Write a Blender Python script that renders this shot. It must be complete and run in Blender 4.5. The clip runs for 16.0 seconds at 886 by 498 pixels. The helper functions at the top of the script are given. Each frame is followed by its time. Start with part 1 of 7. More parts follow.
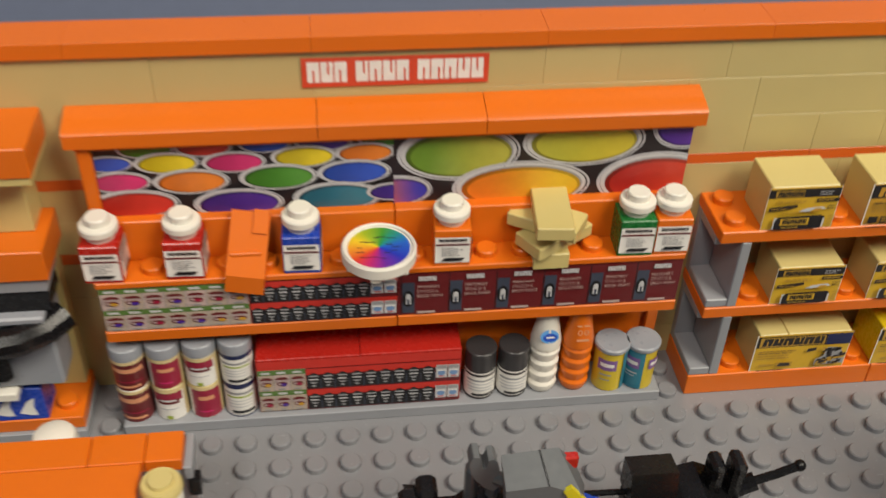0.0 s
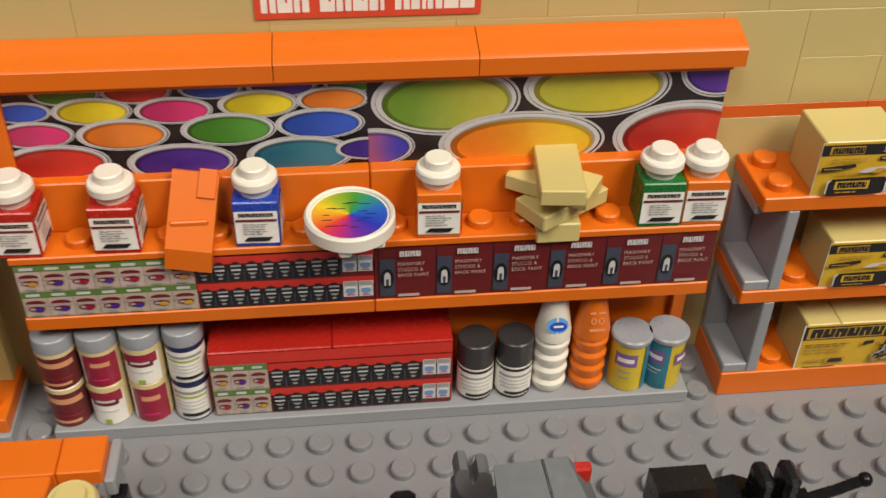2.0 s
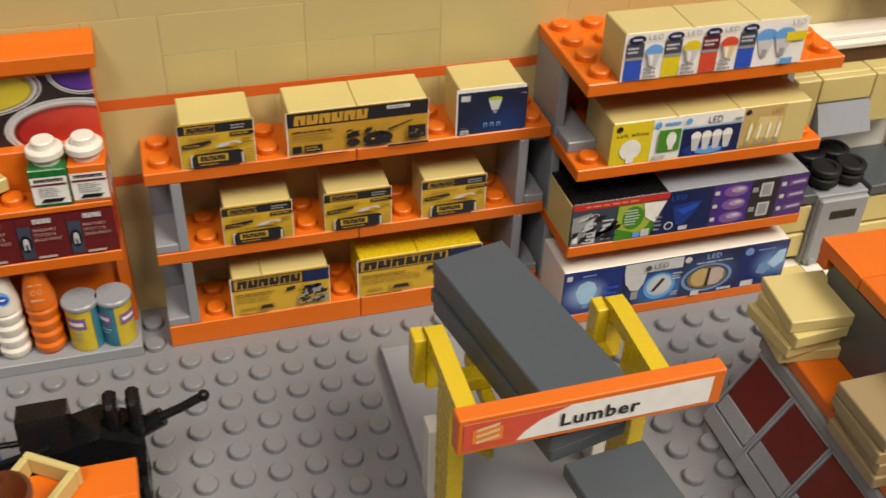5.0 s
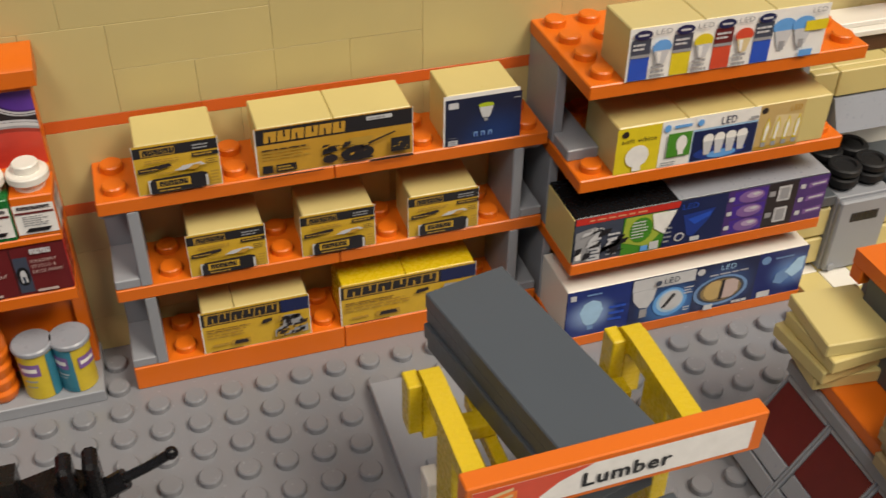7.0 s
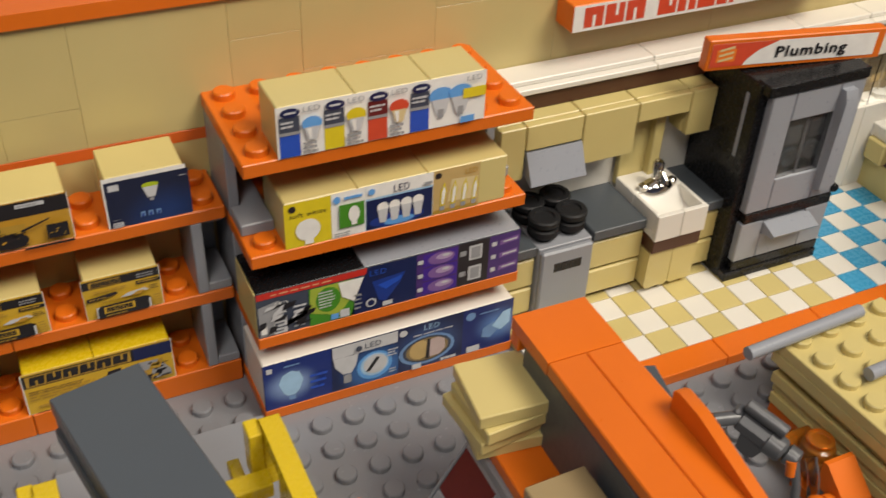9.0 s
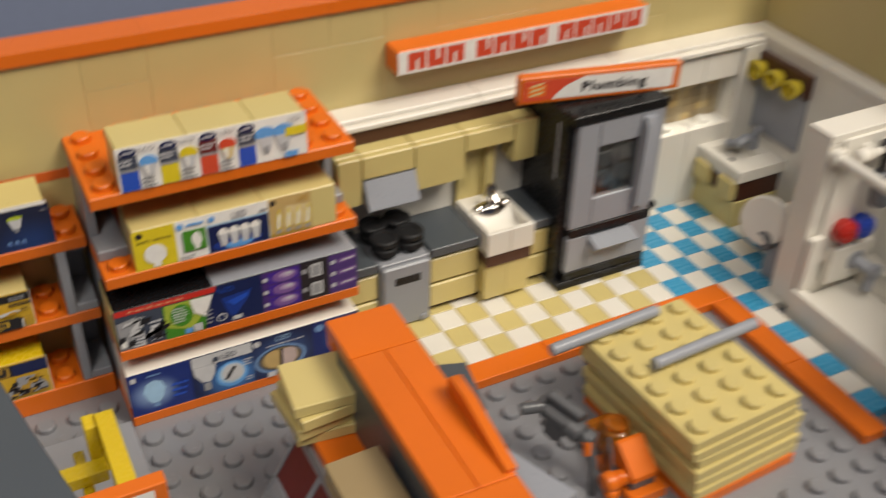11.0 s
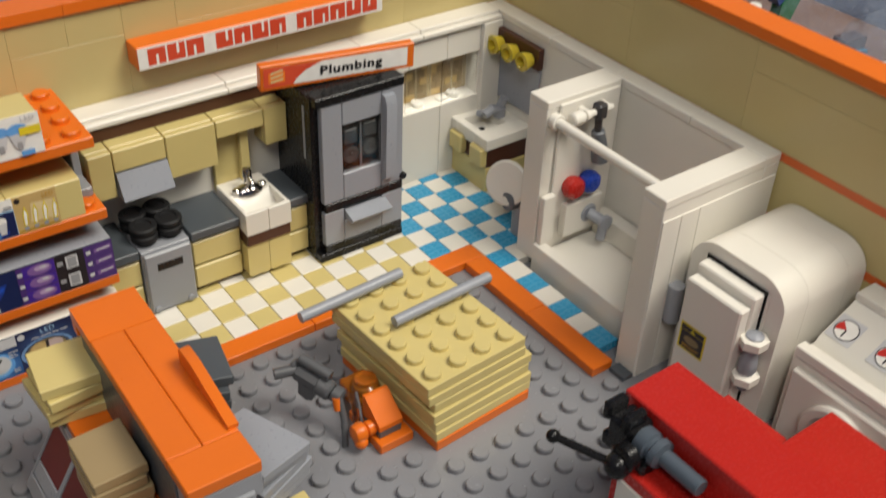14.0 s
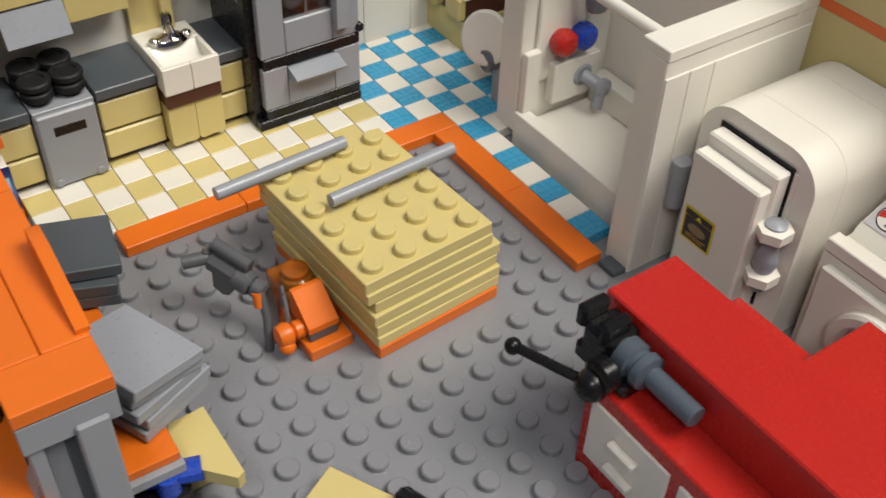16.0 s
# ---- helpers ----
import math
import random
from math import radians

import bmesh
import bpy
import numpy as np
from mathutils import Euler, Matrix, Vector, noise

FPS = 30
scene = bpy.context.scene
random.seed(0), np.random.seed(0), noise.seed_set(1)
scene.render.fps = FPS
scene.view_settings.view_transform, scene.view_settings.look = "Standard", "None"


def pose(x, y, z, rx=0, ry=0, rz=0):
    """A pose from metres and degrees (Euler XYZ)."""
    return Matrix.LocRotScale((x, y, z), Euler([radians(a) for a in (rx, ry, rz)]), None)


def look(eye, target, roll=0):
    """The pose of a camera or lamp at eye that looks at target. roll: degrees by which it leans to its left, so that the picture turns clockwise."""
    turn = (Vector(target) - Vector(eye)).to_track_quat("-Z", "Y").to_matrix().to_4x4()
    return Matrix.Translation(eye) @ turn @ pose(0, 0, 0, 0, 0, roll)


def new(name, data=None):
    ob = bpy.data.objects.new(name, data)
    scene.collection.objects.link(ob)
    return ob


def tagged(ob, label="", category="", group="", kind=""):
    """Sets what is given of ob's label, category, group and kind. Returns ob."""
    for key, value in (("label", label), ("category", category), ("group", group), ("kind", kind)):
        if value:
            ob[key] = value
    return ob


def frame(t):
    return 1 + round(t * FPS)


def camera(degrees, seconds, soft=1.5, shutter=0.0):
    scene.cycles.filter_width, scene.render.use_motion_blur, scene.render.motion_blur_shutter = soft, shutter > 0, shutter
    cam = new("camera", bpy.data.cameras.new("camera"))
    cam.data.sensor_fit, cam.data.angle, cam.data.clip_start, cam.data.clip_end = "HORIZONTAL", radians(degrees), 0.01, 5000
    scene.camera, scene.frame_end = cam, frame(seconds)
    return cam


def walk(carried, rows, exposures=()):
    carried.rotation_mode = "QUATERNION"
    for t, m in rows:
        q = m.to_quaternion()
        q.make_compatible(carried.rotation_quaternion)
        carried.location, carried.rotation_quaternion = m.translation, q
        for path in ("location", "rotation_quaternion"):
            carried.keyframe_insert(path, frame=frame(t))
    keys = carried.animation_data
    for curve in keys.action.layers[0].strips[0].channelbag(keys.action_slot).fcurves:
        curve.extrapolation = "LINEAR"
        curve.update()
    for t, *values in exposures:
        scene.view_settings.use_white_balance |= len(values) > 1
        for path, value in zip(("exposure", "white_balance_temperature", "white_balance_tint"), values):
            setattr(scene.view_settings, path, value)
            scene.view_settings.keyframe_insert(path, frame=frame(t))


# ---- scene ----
# ---------------------------------------------------------------- camera and walk
cam = camera(46.07, 16.0, soft=1.5, shutter=1.0)
WALK = [
    (0.0, 0.04955, -0.18661, 0.18993, 51.500, -1.619, -6.675),
    (0.5, 0.05634, -0.17266, 0.17337, 51.428, -1.591, -6.833),
    (1.0, 0.06006, -0.15662, 0.15793, 52.056, -1.150, -6.427),
    (1.5, 0.06111, -0.15742, 0.15792, 51.919, -1.110, -6.263),
    (2.0, 0.05865, -0.16261, 0.16001, 52.220, -1.046, -6.077),
    (2.5, 0.05790, -0.17383, 0.16351, 52.870, -0.970, -5.996),
    (3.0, 0.06386, -0.19875, 0.16566, 53.653, -1.202, -6.924),
    (3.5, 0.07764, -0.22736, 0.17481, 53.983, -1.538, -8.675),
    (4.0, 0.11416, -0.22345, 0.18594, 51.579, -0.918, -9.936),
    (4.2, 0.12600, -0.21750, 0.18876, 50.704, -0.766, -10.860),
    (4.5, 0.13651, -0.21284, 0.18568, 51.294, -1.426, -13.469),
    (4.7, 0.14170, -0.21553, 0.18288, 52.522, -2.035, -14.907),
    (6.8, 0.14856, -0.19270, 0.17071, 52.277, -0.576, -17.342),
    (7.0, 0.14866, -0.19235, 0.17000, 52.281, -0.649, -17.815),
    (7.5, 0.15832, -0.19368, 0.17238, 52.220, -0.689, -18.952),
    (8.0, 0.17636, -0.19721, 0.17252, 52.787, -1.278, -21.194),
    (8.5, 0.19105, -0.19816, 0.17607, 53.559, -1.680, -22.254),
    (8.7, 0.19147, -0.19683, 0.17811, 52.772, -2.370, -24.213),
    (10.8, 0.21162, -0.23011, 0.18881, 54.769, -1.083, -26.402),
    (11.0, 0.21107, -0.23822, 0.19761, 54.723, -1.337, -27.127),
    (11.5, 0.23610, -0.25211, 0.20958, 54.849, -1.572, -30.346),
    (12.0, 0.25486, -0.25279, 0.20744, 54.462, -1.570, -33.577),
    (12.5, 0.24565, -0.26797, 0.21632, 54.374, -1.513, -34.552),
    (13.0, 0.23495, -0.27436, 0.21749, 54.688, -1.577, -35.083),
    (13.5, 0.23366, -0.27343, 0.21629, 54.386, -1.670, -35.544),
    (14.0, 0.22915, -0.27096, 0.20943, 53.853, -1.924, -35.782),
    (14.5, 0.23203, -0.26707, 0.19855, 52.756, -1.852, -35.582),
    (15.0, 0.24077, -0.26329, 0.18974, 51.395, -1.924, -35.076),
    (15.5, 0.25916, -0.25062, 0.17648, 48.966, -1.900, -34.088),
    (16.0, 0.26801, -0.24913, 0.17358, 47.711, -1.633, -34.136),
]
walk(cam, [(t, pose(x, y, z, rx, ry, rz)) for t, x, y, z, rx, ry, rz in WALK], exposures=[(0.0, -0.16, 6800, 8), (2.0, -0.08, 6850, 9), (4.5, -0.08, 6850, 10), (8.5, -0.28, 6700, 11), (11.0, -0.33, 6650, 11), (12.0, -0.37, 6620, 10), (16.0, -0.23, 6250, 9)])

# ---------------------------------------------------------------- world and light
world = bpy.data.worlds.new("room_air")
scene.world = world
world.use_nodes = True
world.node_tree.nodes["Background"].inputs[0].default_value = (0.75, 0.85, 1.0, 1)
world.node_tree.nodes["Background"].inputs[1].default_value = 0.06


def lamp(name, eye, target, sx, sy, watts, colour):
    d = bpy.data.lights.new(name, "AREA")
    d.shape, d.size, d.size_y, d.energy, d.color = "RECTANGLE", sx, sy, watts, colour
    ob = new(name, d)
    ob.matrix_world = look(eye, target)
    return ob


lamp("ceiling_lamp_light", (0.85, -0.75, 1.38), (0.3, -0.1, 0.0), 0.75, 0.75, 34, (1.0, 0.93, 0.81))
# Added fill from the left front, lifting faces the main lamp misses; no lamp stands there.
lamp("fill_light", (-0.3, -0.85, 1.3), (0.3, 0.0, 0.0), 0.4, 0.4, 10, (1.0, 0.95, 0.88))

# ---------------------------------------------------------------- units and materials
U = 0.008            # one stud pitch
YS = 0.35            # set-back of the rear wall and its shelves from the stud grid


def plastic(name, col, rough=0.28, var=0.06, bump=0.02, spec=0.5):
    """Moulded plastic: slight mottling, fine scratches and an orange-peel skin."""
    m = bpy.data.materials.new(name)
    m.use_nodes = True
    n, l = m.node_tree.nodes, m.node_tree.links
    b = n["Principled BSDF"]
    tc = n.new("ShaderNodeTexCoord")
    info = n.new("ShaderNodeObjectInfo")
    big = n.new("ShaderNodeTexNoise")
    big.inputs["Scale"].default_value, big.inputs["Detail"].default_value = 60, 3
    fine = n.new("ShaderNodeTexNoise")
    fine.inputs["Scale"].default_value, fine.inputs["Detail"].default_value = 900, 4
    hsv = n.new("ShaderNodeHueSaturation")
    hsv.inputs["Color"].default_value = (*col, 1)
    mix = n.new("ShaderNodeMath")
    mix.operation = "MULTIPLY_ADD"
    mix.inputs[1].default_value, mix.inputs[2].default_value = 2 * var, 1 - var
    add = n.new("ShaderNodeMath")
    add.operation = "MULTIPLY_ADD"
    add.inputs[1].default_value, add.inputs[2].default_value = var, 0
    s2 = n.new("ShaderNodeMath")
    l.new(tc.outputs["Object"], big.inputs["Vector"]), l.new(tc.outputs["Object"], fine.inputs["Vector"])
    l.new(big.outputs["Fac"], mix.inputs[0]), l.new(info.outputs["Random"], add.inputs[0])
    l.new(mix.outputs[0], s2.inputs[0]), l.new(add.outputs[0], s2.inputs[1])
    l.new(s2.outputs[0], hsv.inputs["Value"]), l.new(hsv.outputs[0], b.inputs["Base Color"])
    rr = n.new("ShaderNodeMapRange")
    rr.inputs["To Min"].default_value, rr.inputs["To Max"].default_value = rough * 0.7, rough * 1.5
    l.new(fine.outputs["Fac"], rr.inputs["Value"]), l.new(rr.outputs[0], b.inputs["Roughness"])
    bp = n.new("ShaderNodeBump")
    bp.inputs["Strength"].default_value, bp.inputs["Distance"].default_value = bump * 4, 0.0004
    l.new(big.outputs["Fac"], bp.inputs["Height"]), l.new(bp.outputs[0], b.inputs["Normal"])
    b.inputs["Specular IOR Level"].default_value = spec
    return m


def ink(name, col, rough=0.35):
    """Printed sticker film."""
    m = bpy.data.materials.new(name)
    m.use_nodes = True
    n, l = m.node_tree.nodes, m.node_tree.links
    b = n["Principled BSDF"]
    tc, no, hsv = n.new("ShaderNodeTexCoord"), n.new("ShaderNodeTexNoise"), n.new("ShaderNodeHueSaturation")
    no.inputs["Scale"].default_value, no.inputs["Detail"].default_value = 350, 5
    mr = n.new("ShaderNodeMapRange")
    mr.inputs["To Min"].default_value, mr.inputs["To Max"].default_value = 0.86, 1.14
    hsv.inputs["Color"].default_value = (*col, 1)
    l.new(tc.outputs["Object"], no.inputs["Vector"]), l.new(no.outputs["Fac"], mr.inputs["Value"])
    l.new(mr.outputs[0], hsv.inputs["Value"]), l.new(hsv.outputs[0], b.inputs["Base Color"])
    b.inputs["Roughness"].default_value = rough
    return m


def ink_run(name, c0, c1, x0, x1):
    """Sticker film whose ink runs from one colour to another along x, in studs."""
    m = ink(name, c0)
    n, l = m.node_tree.nodes, m.node_tree.links
    hsv = [q for q in n if q.type == "HUE_SAT"][0]
    sep, mr, mix = n.new("ShaderNodeSeparateXYZ"), n.new("ShaderNodeMapRange"), n.new("ShaderNodeMix")
    tc = [q for q in n if q.type == "TEX_COORD"][0]
    mr.interpolation_type = "SMOOTHSTEP"
    mr.inputs["From Min"].default_value, mr.inputs["From Max"].default_value = x0 * U, x1 * U
    mix.data_type = "RGBA"
    mix.inputs["A"].default_value, mix.inputs["B"].default_value = (*c0, 1), (*c1, 1)
    l.new(tc.outputs["Object"], sep.inputs[0]), l.new(sep.outputs["X"], mr.inputs["Value"])
    l.new(mr.outputs[0], mix.inputs["Factor"]), l.new(mix.outputs["Result"], hsv.inputs["Color"])
    return m


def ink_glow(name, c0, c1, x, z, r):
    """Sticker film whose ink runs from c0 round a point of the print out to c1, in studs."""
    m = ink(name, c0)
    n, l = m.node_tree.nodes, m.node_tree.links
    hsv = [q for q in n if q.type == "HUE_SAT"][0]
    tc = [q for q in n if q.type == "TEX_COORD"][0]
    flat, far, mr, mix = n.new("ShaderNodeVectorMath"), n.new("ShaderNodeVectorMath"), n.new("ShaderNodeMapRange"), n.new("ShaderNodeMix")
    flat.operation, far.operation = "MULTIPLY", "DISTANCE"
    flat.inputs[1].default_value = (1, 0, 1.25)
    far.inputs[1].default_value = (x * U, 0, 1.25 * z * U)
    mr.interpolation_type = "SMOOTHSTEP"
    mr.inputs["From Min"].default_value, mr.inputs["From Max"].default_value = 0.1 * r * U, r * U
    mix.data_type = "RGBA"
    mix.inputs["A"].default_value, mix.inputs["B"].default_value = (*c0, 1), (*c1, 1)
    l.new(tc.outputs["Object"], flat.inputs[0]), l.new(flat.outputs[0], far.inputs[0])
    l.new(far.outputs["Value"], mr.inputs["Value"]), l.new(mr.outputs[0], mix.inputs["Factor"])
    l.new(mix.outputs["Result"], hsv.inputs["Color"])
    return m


def wheel_ink(name):
    """A printed colour wheel: hues round the centre, a little paler towards the middle."""
    m = ink(name, (0.5, 0.5, 0.5), 0.3)
    n, l = m.node_tree.nodes, m.node_tree.links
    hsv = [q for q in n if q.type == "HUE_SAT"][0]
    tc = [q for q in n if q.type == "TEX_COORD"][0]
    grad, ramp = n.new("ShaderNodeTexGradient"), n.new("ShaderNodeValToRGB")
    grad.gradient_type = "RADIAL"
    hues = ((0.0, (0.50, 0.02, 0.12)), (0.10, (0.14, 0.02, 0.30)), (0.22, (0.015, 0.03, 0.42)), (0.36, (0.01, 0.10, 0.48)), (0.46, (0.01, 0.24, 0.20)), (0.54, (0.03, 0.26, 0.03)),
            (0.66, (0.30, 0.42, 0.02)), (0.74, (0.72, 0.52, 0.02)), (0.84, (0.72, 0.25, 0.015)), (0.93, (0.62, 0.05, 0.015)), (1.0, (0.50, 0.02, 0.12)))
    e = ramp.color_ramp.elements
    while len(e) < len(hues):
        e.new(0.5)
    for q, (at, c) in zip(e, hues):
        q.position, q.color = at, (*c, 1)
    l.new(tc.outputs["Object"], grad.inputs["Vector"]), l.new(grad.outputs["Fac"], ramp.inputs["Fac"])
    l.new(ramp.outputs["Color"], hsv.inputs["Color"])
    return m


def bag_film(name):
    """Thin crumpled polythene: mostly see-through, milky and glossy."""
    m = bpy.data.materials.new(name)
    m.use_nodes = True
    n, l = m.node_tree.nodes, m.node_tree.links
    b, out = n["Principled BSDF"], n["Material Output"]
    b.inputs["Base Color"].default_value, b.inputs["Roughness"].default_value = (0.42, 0.49, 0.62, 1), 0.22
    tr, mix, no, mr, bp = n.new("ShaderNodeBsdfTransparent"), n.new("ShaderNodeMixShader"), n.new("ShaderNodeTexNoise"), n.new("ShaderNodeMapRange"), n.new("ShaderNodeBump")
    no.inputs["Scale"].default_value, no.inputs["Detail"].default_value, no.inputs["Distortion"].default_value = 45, 4, 1.2
    mr.inputs["To Min"].default_value, mr.inputs["To Max"].default_value = 0.03, 0.32
    bp.inputs["Strength"].default_value, bp.inputs["Distance"].default_value = 0.7, 0.004
    l.new(no.outputs["Fac"], mr.inputs["Value"]), l.new(mr.outputs[0], mix.inputs[0])
    l.new(no.outputs["Fac"], bp.inputs["Height"]), l.new(bp.outputs[0], b.inputs["Normal"])
    l.new(tr.outputs[0], mix.inputs[1]), l.new(b.outputs[0], mix.inputs[2]), l.new(mix.outputs[0], out.inputs["Surface"])
    return m


def clear(name, col, rough=0.08):
    m = bpy.data.materials.new(name)
    m.use_nodes = True
    b = m.node_tree.nodes["Principled BSDF"]
    b.inputs["Base Color"].default_value = (*col, 1)
    b.inputs["Roughness"].default_value = rough
    b.inputs["Transmission Weight"].default_value = 1.0
    b.inputs["IOR"].default_value = 1.5
    return m


ORANGE = plastic("bright_orange_plastic", (0.66, 0.140, 0.009), 0.3, spec=0.4)
DKORANGE = plastic("dark_orange_plastic", (0.60, 0.115, 0.018), 0.3)
TAN = plastic("tan_plastic", (0.50, 0.41, 0.18), 0.3)
DKTAN = plastic("dark_tan_plastic", (0.30, 0.22, 0.11), 0.3)
GREY = plastic("light_grey_plastic", (0.26, 0.27, 0.295), 0.3)
PLATE = plastic("baseplate_grey_plastic", (0.203, 0.206, 0.222), 0.22)
SILVER = plastic("flat_silver_plastic", (0.28, 0.295, 0.33), 0.28, 0.025, 0.006)
DKGREY = plastic("dark_grey_plastic", (0.068, 0.079, 0.09), 0.33)
SLATE = plastic("mid_grey_plastic", (0.12, 0.13, 0.145), 0.3)
BLACK = plastic("black_plastic", (0.007, 0.007, 0.008), 0.24, 0.06, 0.02, 0.3)
MATGREY = plastic("matt_grey_plastic", (0.115, 0.122, 0.13), 0.6, 0.05, 0.02, 0.3)
WHITE = plastic("white_plastic", (0.72, 0.69, 0.62), 0.3, 0.03)
RED = plastic("red_plastic", (0.40, 0.017, 0.012), 0.24)
BLUE = plastic("blue_plastic", (0.012, 0.05, 0.38), 0.25)
NAVYP = plastic("dull_blue_plastic", (0.03, 0.06, 0.2), 0.35)
GREEN = plastic("green_plastic", (0.01, 0.14, 0.03), 0.25)
# The bright orange again, rougher, to dull the lamp's highlight on the saw engine.
MATT_ORANGE = plastic("matt_orange_plastic", (0.66, 0.140, 0.009), 0.5, spec=0.25)
STEELBLUE = plastic("blue_grey_plastic", (0.07, 0.088, 0.11), 0.3)
MATBLACK = plastic("matt_black_plastic", (0.012, 0.012, 0.013), 0.5, spec=0.3)
LEMON = plastic("lemon_plastic", (0.60, 0.52, 0.02), 0.3)
YELLOW = plastic("yellow_plastic", (0.62, 0.44, 0.012), 0.25)
CAPGREY = plastic("cap_grey_plastic", (0.035, 0.032, 0.034), 0.3)
GUNGREY = plastic("gun_grey_plastic", (0.085, 0.088, 0.095), 0.3)
AZURE = plastic("azure_plastic", (0.045, 0.30, 0.52), 0.25)
BROWN = plastic("brown_plastic", (0.065, 0.022, 0.012), 0.3)
LTAN = plastic("pale_tan_plastic", (0.56, 0.46, 0.185), 0.3)
CHROME = plastic("chrome_metal", (0.62, 0.60, 0.58), 0.12, 0.02, 0.005)
CHROME.node_tree.nodes["Principled BSDF"].inputs["Metallic"].default_value = 1.0
TBROWN = clear("clear_brown_plastic", (0.22, 0.07, 0.03), 0.1)
TBROWN.node_tree.nodes["Principled BSDF"].inputs["Transmission Weight"].default_value = 0.5
TORANGE = clear("clear_orange_plastic", (0.9, 0.3, 0.03), 0.15)
TORANGE.node_tree.nodes["Principled BSDF"].inputs["Transmission Weight"].default_value = 0.75
TCLEAR = clear("clear_plastic", (0.92, 0.94, 0.95), 0.05)
# Opaque pale tan: the light streaks of clear window ribs, put in as colour.
WRIB = plastic("pale_streak_plastic", (0.42, 0.36, 0.24), 0.2)
TYELLOW = clear("clear_yellow_plastic", (0.78, 0.62, 0.06), 0.12)
TYELLOW.node_tree.nodes["Principled BSDF"].inputs["Transmission Weight"].default_value = 0.4
FILM = bag_film("polythene_film")
TBLUE = clear("clear_smoke_plastic", (0.42, 0.41, 0.40), 0.12)

I_WHITE = ink("white_print", (0.80, 0.78, 0.74))
I_BLACK = ink("black_print", (0.012, 0.012, 0.014))
I_GREY = ink("grey_print", (0.30, 0.30, 0.31))
I_LGREY = ink("pale_grey_print", (0.55, 0.55, 0.56))
I_YEL = ink("tool_yellow_print", (0.60, 0.37, 0.03))
I_YEL2 = ink("dull_yellow_print", (0.52, 0.28, 0.03))
I_RED = ink("red_print", (0.55, 0.03, 0.02))
I_DRED = ink("maroon_print", (0.13, 0.014, 0.016))
I_SRED = ink("sign_red_print", (0.62, 0.07, 0.03))
I_ORG = ink("orange_print", (0.80, 0.20, 0.02))
I_PINK = ink("pink_print", (0.60, 0.03, 0.16))
I_MAG = ink("magenta_print", (0.30, 0.014, 0.045))
I_DBLUE = ink("deep_blue_print", (0.014, 0.04, 0.24))
I_MIST = ink("mist_blue_print", (0.16, 0.28, 0.50))
I_DPUR = ink("dark_purple_print", (0.07, 0.03, 0.16))
I_ROSE = ink("dusty_rose_print", (0.40, 0.31, 0.30))
I_UMBER = ink("brown_tan_print", (0.24, 0.17, 0.075))
I_SLATE = ink("slate_print", (0.05, 0.06, 0.09))
I_BLUE = ink("blue_print", (0.02, 0.08, 0.48))
I_NAVY = ink("navy_print", (0.010, 0.017, 0.075))
I_INK = ink("blue_black_print", (0.016, 0.014, 0.016))
I_GOLD = ink("old_gold_print", (0.44, 0.26, 0.035))
I_SKY = ink("sky_print", (0.12, 0.34, 0.70))
I_CYAN = ink("pale_blue_print", (0.35, 0.55, 0.75))
I_TEAL = ink("teal_print", (0.02, 0.16, 0.24))
I_AQUA = ink("aqua_print", (0.03, 0.19, 0.27))
I_PUR = ink("purple_print", (0.06, 0.02, 0.26))
I_LPUR = ink("lilac_print", (0.20, 0.10, 0.30))
I_LILAC = ink("pale_lilac_print", (0.42, 0.30, 0.48))
I_HONEY = ink("honey_print", (0.52, 0.36, 0.14))
I_GRN = ink("green_print", (0.06, 0.24, 0.02))
I_LIME = ink("lime_print", (0.40, 0.50, 0.02))
I_OLIVE = ink("olive_print", (0.34, 0.42, 0.05))
I_LEMON = ink("lemon_print", (0.70, 0.55, 0.02))
I_CREAM = ink("cream_print", (0.66, 0.52, 0.27))
I_SKIN = ink("peach_print", (0.66, 0.30, 0.16))
I_BLUSH = ink("blush_print", (0.52, 0.40, 0.37))
I_WIPE = ink("wipes_yellow_print", (0.58, 0.43, 0.03))
I_RIM = ink("tin_rim_print", (0.50, 0.50, 0.53))
I_MOSS = ink("moss_green_print", (0.10, 0.19, 0.045))
I_SAND = ink("sand_print", (0.46, 0.37, 0.30))
I_DARK = ink("dark_umber_print", (0.022, 0.016, 0.018))

